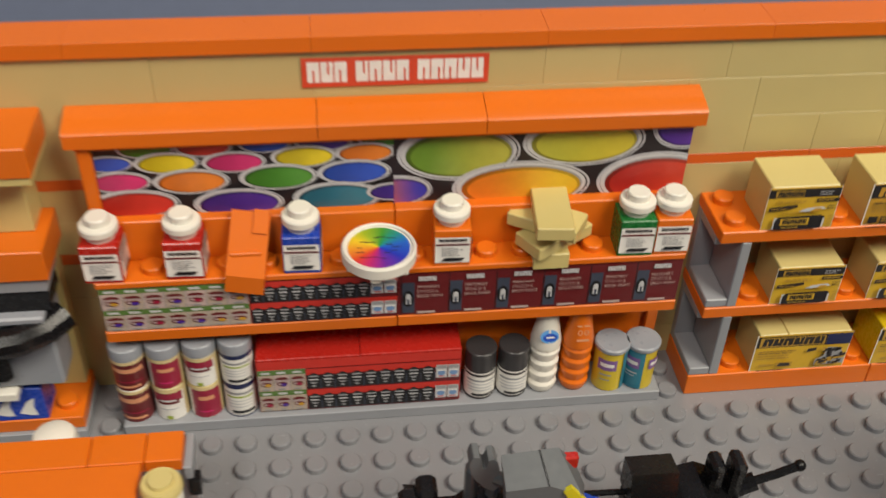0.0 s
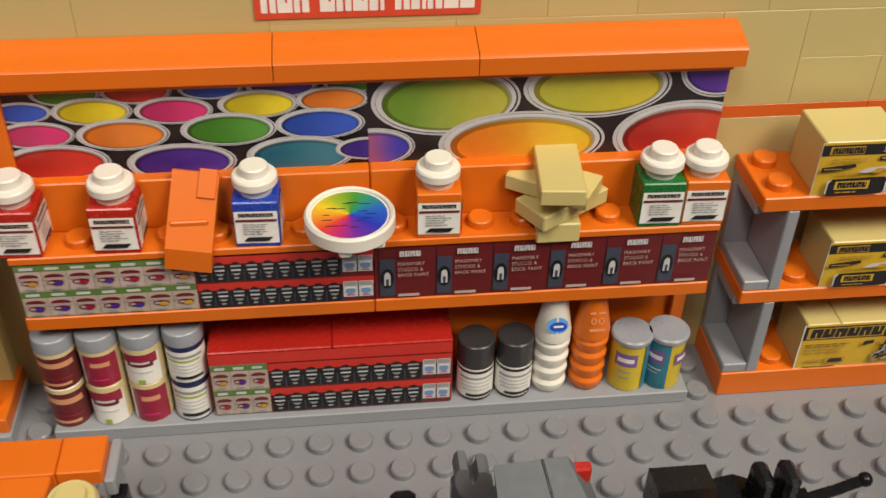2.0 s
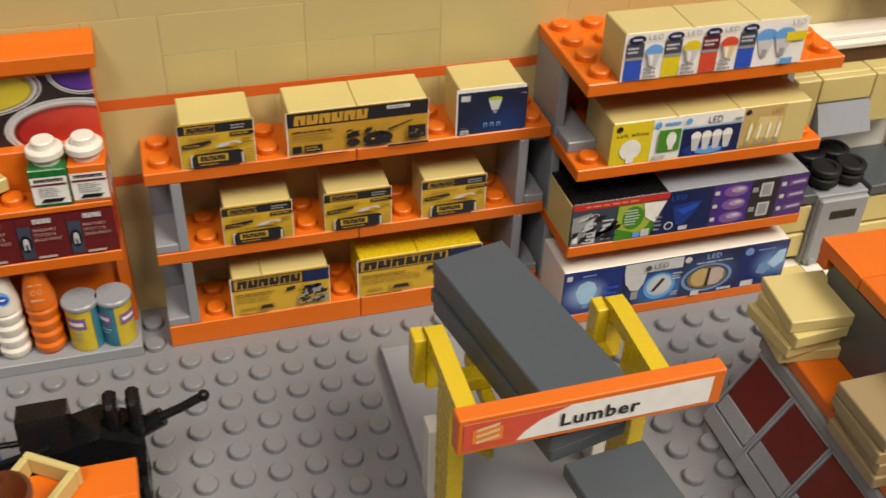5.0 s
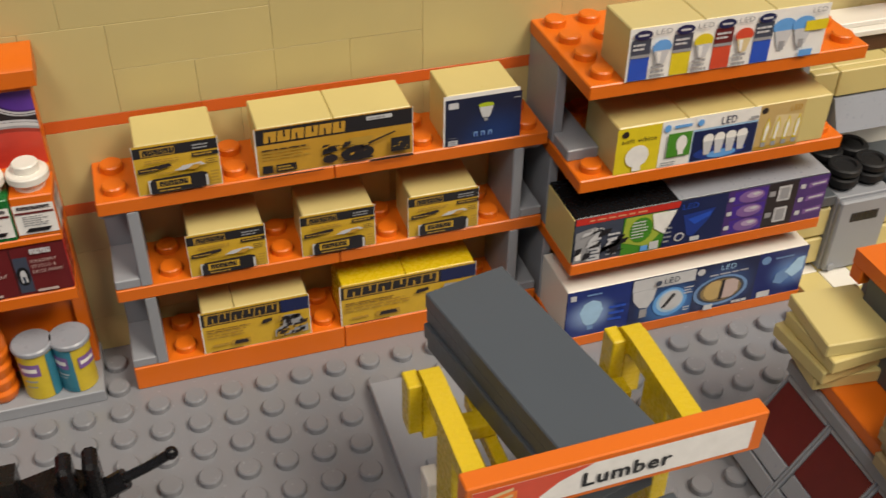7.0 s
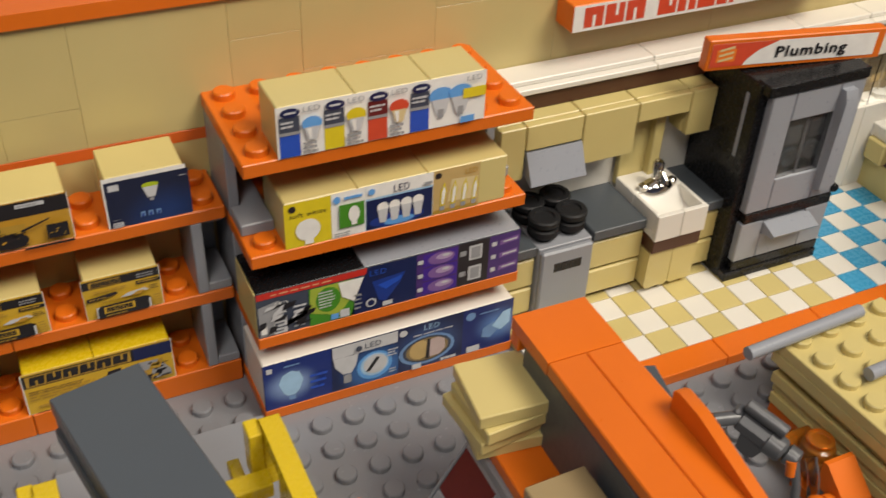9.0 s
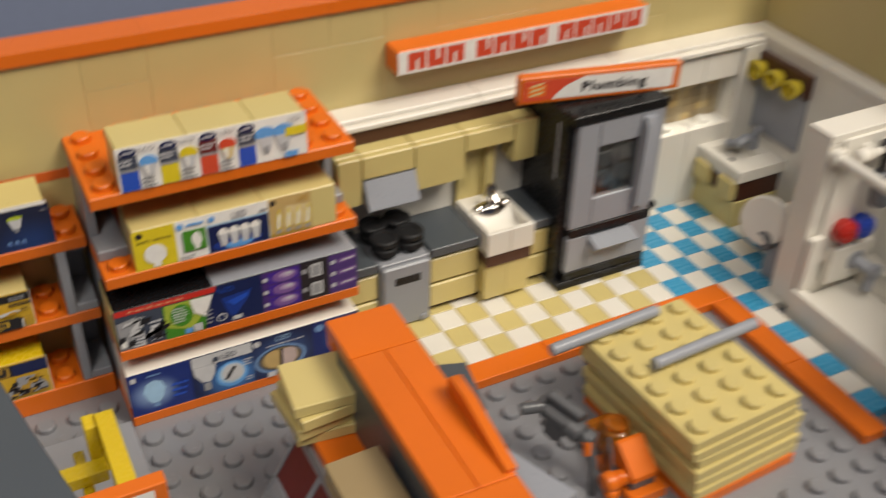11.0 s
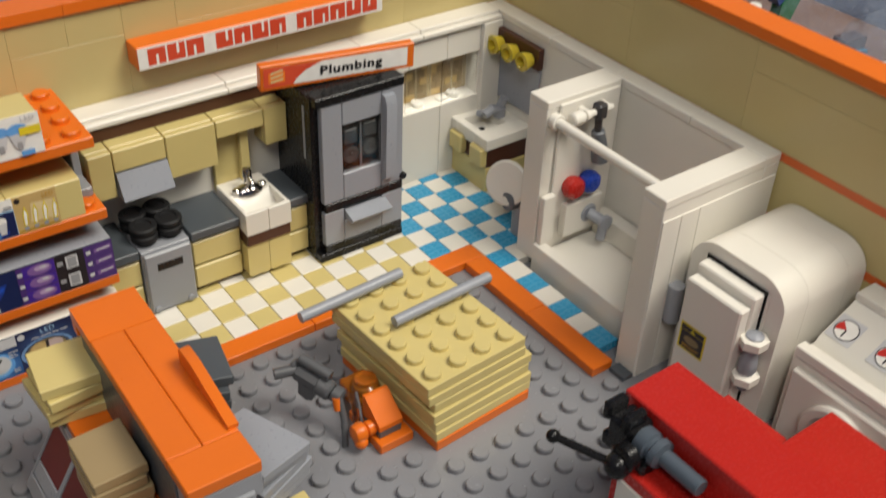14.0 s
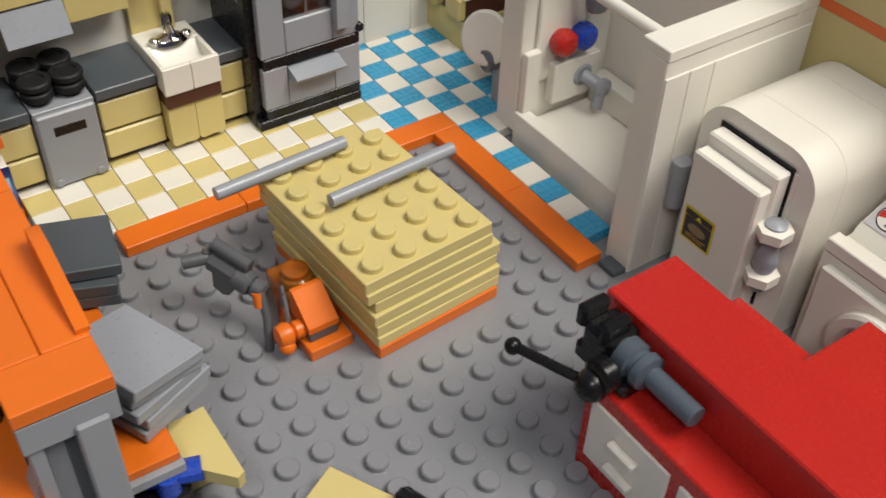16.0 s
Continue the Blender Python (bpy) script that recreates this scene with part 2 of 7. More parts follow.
# ---------------------------------------------------------------- mesh builder (all sizes in studs)
class Shape:
    def __init__(self):
        self.v, self.f, self.m, self.mats = [], [], [], []
        self.cur = 0

    def use(self, mat):
        if mat not in self.mats:
            self.mats.append(mat)
        self.cur = self.mats.index(mat)
        return self

    def add(self, vs, fs):
        o = len(self.v)
        self.v += [tuple(p) for p in vs]
        self.f += [tuple(o + i for i in f) for f in fs]
        self.m += [self.cur] * len(fs)
        return self

    def box(self, x0, y0, z0, x1, y1, z1, b=0.03):
        """A box with chamfered edges."""
        x0, x1, y0, y1, z0, z1 = min(x0, x1), max(x0, x1), min(y0, y1), max(y0, y1), min(z0, z1), max(z0, z1)
        b = min(b, (x1 - x0) * 0.4, (y1 - y0) * 0.4, (z1 - z0) * 0.4)
        c, h = ((x0 + x1) / 2, (y0 + y1) / 2, (z0 + z1) / 2), ((x1 - x0) / 2, (y1 - y0) / 2, (z1 - z0) / 2)
        vs, at = [], {}
        for sx in (-1, 1):
            for sy in (-1, 1):
                for sz in (-1, 1):
                    s = (sx, sy, sz)
                    for a in range(3):
                        p = [c[k] + s[k] * (h[k] if k == a else h[k] - b) for k in range(3)]
                        at[s, a] = len(vs)
                        vs.append(p)
        fs = []
        for a in range(3):
            u, w = (a + 1) % 3, (a + 2) % 3
            for sa in (-1, 1):
                ring = []
                for su, sw in ((-1, -1), (1, -1), (1, 1), (-1, 1)):
                    s = [0, 0, 0]
                    s[a], s[u], s[w] = sa, su, sw
                    ring.append(at[tuple(s), a])
                fs.append(ring if sa > 0 else ring[::-1])
        for a in range(3):
            u, w = (a + 1) % 3, (a + 2) % 3
            for su in (-1, 1):
                for sw in (-1, 1):
                    s0, s1 = [0, 0, 0], [0, 0, 0]
                    s0[a], s1[a] = -1, 1
                    s0[u] = s1[u] = su
                    s0[w] = s1[w] = sw
                    q = [at[tuple(s0), u], at[tuple(s1), u], at[tuple(s1), w], at[tuple(s0), w]]
                    fs.append(q if su * sw < 0 else q[::-1])
        for s in {k[0] for k in at}:
            t = [at[s, 0], at[s, 1], at[s, 2]]
            fs.append(t if s[0] * s[1] * s[2] > 0 else t[::-1])
        return self.add(vs, fs)

    def lathe(self, prof, c=(0, 0, 0), n=20, axis="z"):
        """Turn a profile of (radius, height) round an axis through c."""
        vs, fs = [], []
        for r, h in prof:
            for k in range(n):
                a = 2 * math.pi * k / n
                p = (r * math.cos(a), r * math.sin(a), h)
                p = p if axis == "z" else (h, p[0], p[1]) if axis == "x" else (p[1], h, p[0])
                vs.append((c[0] + p[0], c[1] + p[1], c[2] + p[2]))
        for j in range(len(prof) - 1):
            for k in range(n):
                fs.append((j * n + k, j * n + (k + 1) % n, (j + 1) * n + (k + 1) % n, (j + 1) * n + k))
        fs.append(tuple(range(n))[::-1])
        fs.append(tuple((len(prof) - 1) * n + k for k in range(n)))
        return self.add(vs, fs)

    def cyl(self, cx, cy, z0, z1, r, n=20, b=0.03, r2=None, axis="z"):
        r2 = r if r2 is None else r2
        b = min(b, abs(z1 - z0) * 0.3, min(r, r2) * 0.5)
        prof = [(r - b, 0), (r, b), (r2, z1 - z0 - b), (r2 - b, z1 - z0)]
        c = (cx, cy, z0) if axis == "z" else (z0, cx, cy) if axis == "x" else (cx, z0, cy)
        return self.lathe(prof, c, n, axis)

    def stud(self, x, y, z, n=14):
        return self.lathe([(0.3, -0.02), (0.3, 0.17), (0.265, 0.21)], (x, y, z), n)

    def studs(self, x0, y0, nx, ny, z, n=14, skip=()):
        for i in range(nx):
            for j in range(ny):
                if (i, j) not in skip:
                    self.stud(x0 + i + 0.5, y0 + j + 0.5, z, n)
        return self

    def prism(self, prof, a0, a1, axis="x"):
        """Extrude a closed outline along an axis. Outline in the other two, in the order xyz."""
        n = len(prof)

        def put(p, a):
            return (a, p[0], p[1]) if axis == "x" else (p[0], a, p[1]) if axis == "y" else (p[0], p[1], a)

        vs = [put(p, a0) for p in prof] + [put(p, a1) for p in prof]
        fs = [(k, (k + 1) % n, n + (k + 1) % n, n + k) for k in range(n)]
        fs += [tuple(range(n))[::-1], tuple(range(n, 2 * n))]
        return self.add(vs, fs)

    def ball(self, c, r, n=14):
        k = n // 2
        prof = [(max(r * math.sin(math.pi * i / k), 0.002), -r * math.cos(math.pi * i / k)) for i in range(k + 1)]
        return self.lathe(prof, c, n)

    def tube(self, pts, r, n=10):
        """A round bar along points."""
        pts = [Vector(p) for p in pts]
        vs, fs = [], []
        for i, p in enumerate(pts):
            d = (pts[min(i + 1, len(pts) - 1)] - pts[max(i - 1, 0)]).normalized()
            side = d.orthogonal().normalized() if i == 0 else (side - d * side.dot(d)).normalized()
            up = d.cross(side)
            for k in range(n):
                a = 2 * math.pi * k / n
                vs.append(p + side * (r * math.cos(a)) + up * (r * math.sin(a)))
        for i in range(len(pts) - 1):
            for k in range(n):
                fs.append((i * n + k, i * n + (k + 1) % n, (i + 1) * n + (k + 1) % n, (i + 1) * n + k))
        fs += [tuple(range(n))[::-1], tuple((len(pts) - 1) * n + k for k in range(n))]
        return self.add(vs, fs)

    def turn(self, m, since=0):
        for i in range(since, len(self.v)):
            self.v[i] = tuple(m @ Vector(self.v[i]))
        return self

    def mesh(self, name):
        me = bpy.data.meshes.new(name)
        me.from_pydata([(x * U, y * U, z * U) for x, y, z in self.v], [], self.f)
        for m in self.mats:
            me.materials.append(m)
        me.polygons.foreach_set("material_index", self.m)
        bm = bmesh.new()
        bm.from_mesh(me)
        bmesh.ops.recalc_face_normals(bm, faces=bm.faces)
        bm.to_mesh(me)
        bm.free()
        me.polygons.foreach_set("use_smooth", [True] * len(me.polygons))
        me.set_sharp_from_angle(angle=radians(32))
        return me


def sh(mat):
    return Shape().use(mat)


def thing(name, x, y, z, label, category, group="", rz=0.0, kind=""):
    ob = new(name)
    ob.empty_display_size = 0.004
    ob.matrix_basis = pose(x * U, y * U, z * U, 0, 0, rz)
    return tagged(ob, label, category, group, kind)


def part(name, s, parent, label="", kind=""):
    ob = new(name, s.mesh(name))
    ob.parent = parent
    return tagged(ob, label, kind=kind)


def solid(name, s, label, category, x=0, y=0, z=0, rz=0, group="", kind=""):
    """A thing of one mesh."""
    ob = new(name, s.mesh(name))
    ob.matrix_basis = pose(x * U, y * U, z * U, 0, 0, rz)
    return tagged(ob, label, category, group, kind)


class Print:
    """A printed sticker lying on a face: origin, right and up directions, all in studs; shapes are laid over one another."""

    def __init__(self, o, r=(1, 0, 0), u=(0, 0, 1)):
        self.o, self.r, self.u = Vector(o), Vector(r), Vector(u)
        self.n = self.r.cross(self.u)
        self.s, self.k = Shape(), 0

    def at(self, a, b):
        return self.o + self.r * a + self.u * b + self.n * (0.012 + 0.007 * self.k)

    def poly(self, pts, mat, lift=1):
        self.k += lift
        self.s.use(mat)
        self.s.add([self.at(a, b) for a, b in pts], [tuple(range(len(pts)))])
        return self

    def rect(self, a0, b0, a1, b1, mat, lift=1):
        return self.poly([(a0, b0), (a1, b0), (a1, b1), (a0, b1)], mat, lift)

    def oval(self, a, b, ra, rb, mat, n=22, clip=None, lift=1):
        pts = [(a + ra * math.cos(2 * math.pi * i / n), b + rb * math.sin(2 * math.pi * i / n)) for i in range(n)]
        if clip:
            pts = cut(pts, clip)
        return self.poly(pts, mat, lift) if len(pts) > 2 else self

    def bars(self, a0, b0, a1, b1, rows, mat, rng, fill=0.6, words=4):
        """Lines of small print as plain bars."""
        dz = (b1 - b0) / rows
        self.k += 1
        self.s.use(mat)
        for i in range(rows):
            a, zz = a0, b1 - (i + 0.5) * dz
            end = a0 + (a1 - a0) * rng.uniform(0.7, 1.0)
            while a < end - 0.02:
                w = min((a1 - a0) / words * rng.uniform(0.4, 1.2), end - a)
                q = [(a, zz - dz * fill / 2), (a + w, zz - dz * fill / 2), (a + w, zz + dz * fill / 2), (a, zz + dz * fill / 2)]
                self.s.add([self.at(*p) for p in q], [(0, 1, 2, 3)])
                a += w + (a1 - a0) * 0.035
        return self

    def text(self, words, a, b, size, mat, width=None, bold=0.0):
        """Lettering in the built-in font, its lower left at (a, b), size the height of a capital."""
        self.k += 1
        self.s.use(mat)
        c = bpy.data.curves.new("lettering", "FONT")
        c.body, c.size, c.resolution_u, c.offset, c.space_character = words, 1.0, 2, bold, 1.12
        ob = bpy.data.objects.new("lettering", c)
        scene.collection.objects.link(ob)
        bpy.context.view_layer.update()
        me = bpy.data.meshes.new_from_object(ob.evaluated_get(bpy.context.evaluated_depsgraph_get()))
        co = [v.co.copy() for v in me.vertices]
        wide = max(p.x for p in co) - min(p.x for p in co)
        ky = size / 0.69
        kx = width / wide if width else ky
        x0 = min(p.x for p in co)
        self.s.add([self.at(a + (p.x - x0) * kx, b + p.y * ky) for p in co], [tuple(f.vertices) for f in me.polygons])
        bpy.data.objects.remove(ob)
        bpy.data.meshes.remove(me)
        bpy.data.curves.remove(c)
        return self

    def done(self, name, parent, label=""):
        me = self.s.mesh(name)
        ob = new(name, me)
        ob.parent = parent
        return tagged(ob, label)


def cut(pts, box):
    """Clip a polygon to a rectangle (a0, b0, a1, b1)."""
    for k, lim, keep in ((0, box[0], 1), (0, box[2], -1), (1, box[1], 1), (1, box[3], -1)):
        out = []
        for i, p in enumerate(pts):
            q = pts[(i + 1) % len(pts)]
            pin, qin = keep * (p[k] - lim) >= 0, keep * (q[k] - lim) >= 0
            if pin:
                out.append(p)
            if pin != qin:
                t = (lim - p[k]) / (q[k] - p[k])
                out.append((p[0] + t * (q[0] - p[0]), p[1] + t * (q[1] - p[1])))
        pts = out
        if not pts:
            break
    return pts


def block_sign(p, a0, b0, a1, b1, words, mat, back, slant=0.0):
    """A company mark reduced to a row of heavy blocks with slits."""
    rng = random.Random(3)
    w = (a1 - a0) / (sum(words) + 0.55 * (len(words) - 1))
    h, a, slits = b1 - b0, a0, []
    p.k += 1
    for c in words:
        for i in range(c):
            lo, hi = a + 0.05 * w, a + 0.95 * w
            p.poly([(lo, b0), (hi, b0), (hi + slant, b1), (lo + slant, b1)], mat, 0)
            m = a + w * rng.choice((0.4, 0.45, 0.52, 0.58))
            q = rng.choice((0, 0.4))
            slits.append((m, b0 + h * q, m + 0.13 * w, b0 + h * (q + 0.6)))
            a += w
        a += 0.55 * w
    p.k += 1
    for q in slits:
        p.rect(*q, back, 0)

# ---------------------------------------------------------------- the setting: room, table, baseplate and walls
TABLE_Z = -0.45


def room():
    wallm = plastic("blue_grey_wall_paint", (0.25, 0.295, 0.43), 0.75, 0.05)
    ceil = plastic("white_ceiling_paint", (0.62, 0.60, 0.56), 0.85, 0.04)
    carpet = plastic("brown_carpet", (0.10, 0.075, 0.055), 0.95, 0.15)
    wood = plastic("brown_table_laminate", (0.20, 0.105, 0.06), 0.4, 0.12)
    k = 1 / U
    x0, x1, y0, y1, z0, z1 = -1.4 * k, 2.2 * k, -2.2 * k, 0.75 * k, -0.75 * k, 1.65 * k
    for nm, q in (("room_wall_north", (x0, y1, z0, x1, y1 + 10, z1)), ("room_wall_south", (x0, y0 - 10, z0, x1, y0, z1)),
                  ("room_wall_west", (x0 - 10, y0, z0, x0, y1, z1)), ("room_wall_east", (x1, y0, z0, x1 + 10, y1, z1))):
        solid(nm, sh(wallm).box(*q, b=0.1), "blue-grey painted room wall behind the model", "wall", kind="structure")
    solid("room_ceiling", sh(ceil).box(x0, y0, z1, x1, y1, z1 + 10, b=0.1), "plain white room ceiling", "ceiling", kind="structure")
    solid("room_floor", sh(carpet).box(x0, y0, z0 - 10, x1, y1, z0, b=0.1), "brown carpeted room floor", "floor", kind="structure")
    t = thing("display_table", 30, -14, TABLE_Z, "brown laminate table under the toy shop model", "table")
    part("table_top", sh(wood).box(-70, -42, -4, 58, 40, 0, 0.3), t)
    for ax in (-66, 54):
        for ay in (-38, 36):
            part("leg", sh(wood).box(ax - 3, ay - 3, -0.75 * k - TABLE_Z, ax + 3, ay + 3, -4, 0.2), t)


room()

# studs stay clear of what stands on the plate
CLEAR = [(-14, -1.9, -1.2, 2), (-0.3, -1.95, 16.1, 2), (16.9, -2, 29.1, 2), (29, -4, 37.2, 2), (37, -7.2, 58, 2), (50, -15.2, 58, 2), (51.3, -16, 58, 2), (42.95, -14.65, 47.75, -8.5), (41.45, -13.95, 43.4, -11.3)]


def baseplate():
    s = sh(PLATE).box(-14, -40, TABLE_Z, 57.3, 1.35, 0, 0.05)
    for i in range(-14, 57):
        for j in range(1, 40):
            x, y = i + 0.5, -j + 0.5
            if any(a < x < c and b < y < d for a, b, c, d in CLEAR):
                continue
            s.stud(x, y, 0, 18 if y > -22 else 10)
    return solid("floor", s, "light grey studded toy baseplate floor", "floor", kind="structure")


def put_brick(parent, along, a, n, face, depth, z0, z1, mat, rng):
    """One wall brick or panel: along 'x' (face is the front y) or 'y' (face is the inner x)."""
    key = (along, round(n, 2), round(z1 - z0, 2), mat.name, round(depth, 2))
    if key not in CACHE:
        g = 0.003
        s = sh(mat)
        s.box(g, 0, 0.004, n - g, depth, z1 - z0 - 0.003, 0.006) if along == "x" else s.box(0, -n + g, 0.004, depth, -g, z1 - z0 - 0.003, 0.006)
        CACHE[key] = s.mesh("brick")
    ob = new("brick", CACHE[key])
    ob.parent = parent
    off = rng.uniform(-0.006, 0.006)
    ob.location = (a * U, (face + off) * U, z0 * U) if along == "x" else ((face + off) * U, -a * U, z0 * U)


def brick_run(parent, along, a0, a1, face, depth, z0, z1, mat, rng, lengths):
    a = a0
    while a < a1 - 0.01:
        n = min(rng.choice(lengths), a1 - a)
        if a1 - a - n < 1:
            n = a1 - a
        put_brick(parent, along, a, n, face, depth, z0, z1, mat, rng)
        a += n


def panel_field(parent, along, a0, a1, face, rows, mat, rng, wide=(2, 2, 3, 4, 4, 6), high=(1, 1, 1, 2, 2, 3)):
    """Courses in which some panels are two or three courses tall."""
    top = {}
    n = int(a1 - a0)
    used = set()
    for r in range(len(rows) - 1):
        i = 0
        while i < n:
            if (r, i) in used:
                i += 1
                continue
            w = rng.choice(wide)
            tall = rng.choice(high)
            while r + tall > len(rows) - 1:
                tall -= 1
            k = 0
            while k < w and i + k < n and all((q, i + k) not in used for q in range(r, r + tall)):
                k += 1
            for q in range(r, r + tall):
                for m in range(k):
                    used.add((q, i + m))
            last = a1 - a0 - n if i + k >= n else 0
            put_brick(parent, along, a0 + i, k + last, face, 0.5, rows[r], rows[r + tall], mat, rng)
            i += k


STRIPES = ((4.85, 5.2), (7.38, 7.72))
FIELDS = ((0.0, 1.2, 2.4, 3.6, 4.85), (5.2, 6.3, 7.38), (7.72, 8.92, 10.12, 11.32))
CACHE = {}


def shop_wall(name, along, a0, a1, face, label):
    w = thing(name, 0, 0, 0, label, "wall", kind="structure")
    core = sh(TAN)
    core.box(a0, face + 0.3, 0, a1, face + 1, 11.3, 0.02) if along == "x" else core.box(face + 0.3, -a1, 0, face + 1, -a0, 11.3, 0.02)
    part("wall_core", core, w)
    rng = random.Random(name)
    for rows in FIELDS:
        panel_field(w, along, a0, a1, face, rows, TAN, rng, *(((6, 8, 8), (3, 3, 2)) if along == "y" else ()))
    for z0, z1 in STRIPES:
        brick_run(w, along, a0, a1, face - 0.01, 0.5, z0, z1, DKORANGE, rng, (6, 8))
    brick_run(w, along, a0, a1, face - 0.12, 1.25, 11.32, 11.75, ORANGE, rng, (6, 6, 8))
    return w


baseplate()

# ---------------------------------------------------------------- paint display
JARX = []


def paint_display():
    f = -2 + YS
    d = thing("paint_display", 0, 0, 0, "orange paint shop shelf unit with colourful poster and grey plinth", "shelf unit")
    part("plinth", sh(GREY).box(-0.05, f - 0.15, 0, 16.15, 0.3, 0.4), d, "light grey plinth")
    back = sh(ORANGE).box(0, -0.35, 0.4, 16.1, 0.3, 9.3)
    part("back_panel", back, d)
    part("side_panel", sh(ORANGE).box(0.0, -0.55, 0.4, 0.35, -0.35, 9.3), d)
    part("side_panel", sh(ORANGE).box(15.75, -0.55, 0.4, 16.1, -0.35, 5.55), d)
    for x0, x1 in ((0, 8), (8, 16.1)):
        part("shelf", sh(ORANGE).box(x0 + 0.01, f, 3.62, x1 - 0.01, -0.35, 4.0), d)
        part("carton_block", sh(RED).box(x0 + 0.05, f + 0.05, 4.0, x1 - 0.02, -0.4, 5.55), d)
        s = sh(ORANGE).box(x0 + 0.01, f - 0.02, 5.55, x1 - 0.01, -0.35, 5.75)
        for i in range(8):
            s.stud(x0 + i + 0.5, f + 0.5, 5.75)
        part("jar_shelf", s, d)
        s = sh(ORANGE).box(x0 + 0.01, -0.75, 5.75, x1 - 0.01, -0.36, 7.05)
        part("step", s, d)
    for x0, x1 in ((-0.25, 6.05), (6.05, 10.4), (10.4, 16.3)):
        prof = [(-0.68, 9.3), (0.33, 9.3), (0.33, 9.98), (0.2, 9.98), (-0.6, 9.78), (-0.68, 9.7)]
        part("hood", sh(ORANGE).prism(prof, x0 + 0.01, x1 - 0.01, "x"), d)
    part("hood_lip", sh(ORANGE).box(-0.05, -0.5, 9.12, 16.12, -0.3, 9.3), d)
    # posters
    cans = [(I_GRN, 1.67, 9.05, 0.69), (I_RED, 3.13, 9.05, 0.70), (I_BLUE, 4.68, 9.08, 0.64), (I_PUR, 6.19, 9.1, 0.72),
            (I_GRN, 7.7, 9.1, 0.59), (I_BLUE, 0.69, 8.65, 0.60), (I_LEMON, 2.16, 8.62, 0.79), (I_PINK, 3.86, 8.58, 0.78),
            (I_LEMON, 5.66, 8.67, 0.81), (I_ORG, 7.26, 8.72, 0.74), (I_PINK, 0.89, 8.10, 0.78), (I_ORG, 2.72, 8.04, 0.93),
            (I_GRN, 4.97, 8.08, 0.97), (I_BLUE, 6.96, 8.14, 0.92), (I_RED, 1.19, 7.40, 1.10), (I_PUR, 3.88, 7.30, 1.12),
            (I_TEAL, 6.49, 7.38, 1.12), (I_PUR, 8.0, 7.47, 0.69)]
    y = -0.35

    def pick(c):
        return [n for n in c.node_tree.nodes if n.type == "HUE_SAT"][0].inputs["Color"].default_value[:3]

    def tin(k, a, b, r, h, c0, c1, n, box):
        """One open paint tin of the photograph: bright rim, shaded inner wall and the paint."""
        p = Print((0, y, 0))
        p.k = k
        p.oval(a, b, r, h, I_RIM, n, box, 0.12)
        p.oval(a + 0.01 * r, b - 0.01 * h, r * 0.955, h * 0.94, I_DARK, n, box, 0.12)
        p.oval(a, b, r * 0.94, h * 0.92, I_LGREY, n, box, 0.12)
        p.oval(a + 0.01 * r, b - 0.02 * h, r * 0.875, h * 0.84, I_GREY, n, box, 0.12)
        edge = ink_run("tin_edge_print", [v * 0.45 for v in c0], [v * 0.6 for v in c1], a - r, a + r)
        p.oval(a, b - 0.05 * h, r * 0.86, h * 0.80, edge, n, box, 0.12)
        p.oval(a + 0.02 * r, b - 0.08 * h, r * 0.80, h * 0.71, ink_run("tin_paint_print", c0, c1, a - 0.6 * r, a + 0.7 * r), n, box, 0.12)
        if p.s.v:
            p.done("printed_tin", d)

    box = (0.36, 7.0, 8.0, 9.3)
    Print((0, y, 0)).rect(*box, I_DARK).done("poster", d, "photo poster of many open paint tins")
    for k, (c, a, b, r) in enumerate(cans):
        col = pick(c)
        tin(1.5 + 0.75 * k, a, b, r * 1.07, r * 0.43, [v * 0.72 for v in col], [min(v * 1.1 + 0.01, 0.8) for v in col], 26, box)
    box = (8.0, 7.0, 16.08, 9.3)
    Print((0, y, 0)).rect(*box, I_DARK).done("poster", d, "photo poster of large open paint tins")
    big = [((0.14, 0.26, 0.03), (0.46, 0.44, 0.07), 9.74, 8.55, 1.66, 0.88), ((0.44, 0.42, 0.05), (0.58, 0.47, 0.04), 13.12, 8.78, 1.68, 0.80),
           ((0.72, 0.20, 0.02), (0.74, 0.46, 0.03), 11.5, 7.42, 1.92, 0.80), ((0.40, 0.025, 0.02), (0.60, 0.06, 0.03), 15.3, 7.45, 1.7, 0.90),
           ((0.08, 0.025, 0.26), (0.14, 0.05, 0.34), 15.9, 9.15, 0.95, 0.75), ((0.50, 0.12, 0.06), (0.05, 0.05, 0.42), 8.1, 7.44, 0.95, 0.5)]
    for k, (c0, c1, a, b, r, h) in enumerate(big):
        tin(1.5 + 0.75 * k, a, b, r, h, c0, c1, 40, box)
    # printed cartons along the front
    rng = random.Random(5)
    p = Print((0, f + 0.05, 0))
    small_cartons(p, 0.08, 4.02, 3.95, 5.52, 7, 2, rng)
    black_cartons(p, 3.98, 4.02, 8.0, 5.52, 9, 2, rng)
    p.done("carton_print", d, "printed rows of small paint cartons")
    p = Print((0, f + 0.05, 0))
    p.rect(8.02, 4.02, 16.06, 5.52, I_DRED)
    for i in range(6):
        a = 8.1 + i * 1.33
        p.k = 1
        p.rect(a, 4.04, a + 0.02, 5.5, I_BLACK)
        p.rect(a + 0.04, 4.1, a + 0.38, 5.2, I_SLATE)
        p.oval(a + 0.2, 4.62, 0.16, 0.30, I_BLACK, 12)
        p.rect(a + 0.13, 4.42, a + 0.28, 4.7, I_LGREY)
        p.oval(a + 0.205, 4.7, 0.075, 0.12, I_LGREY, 10)
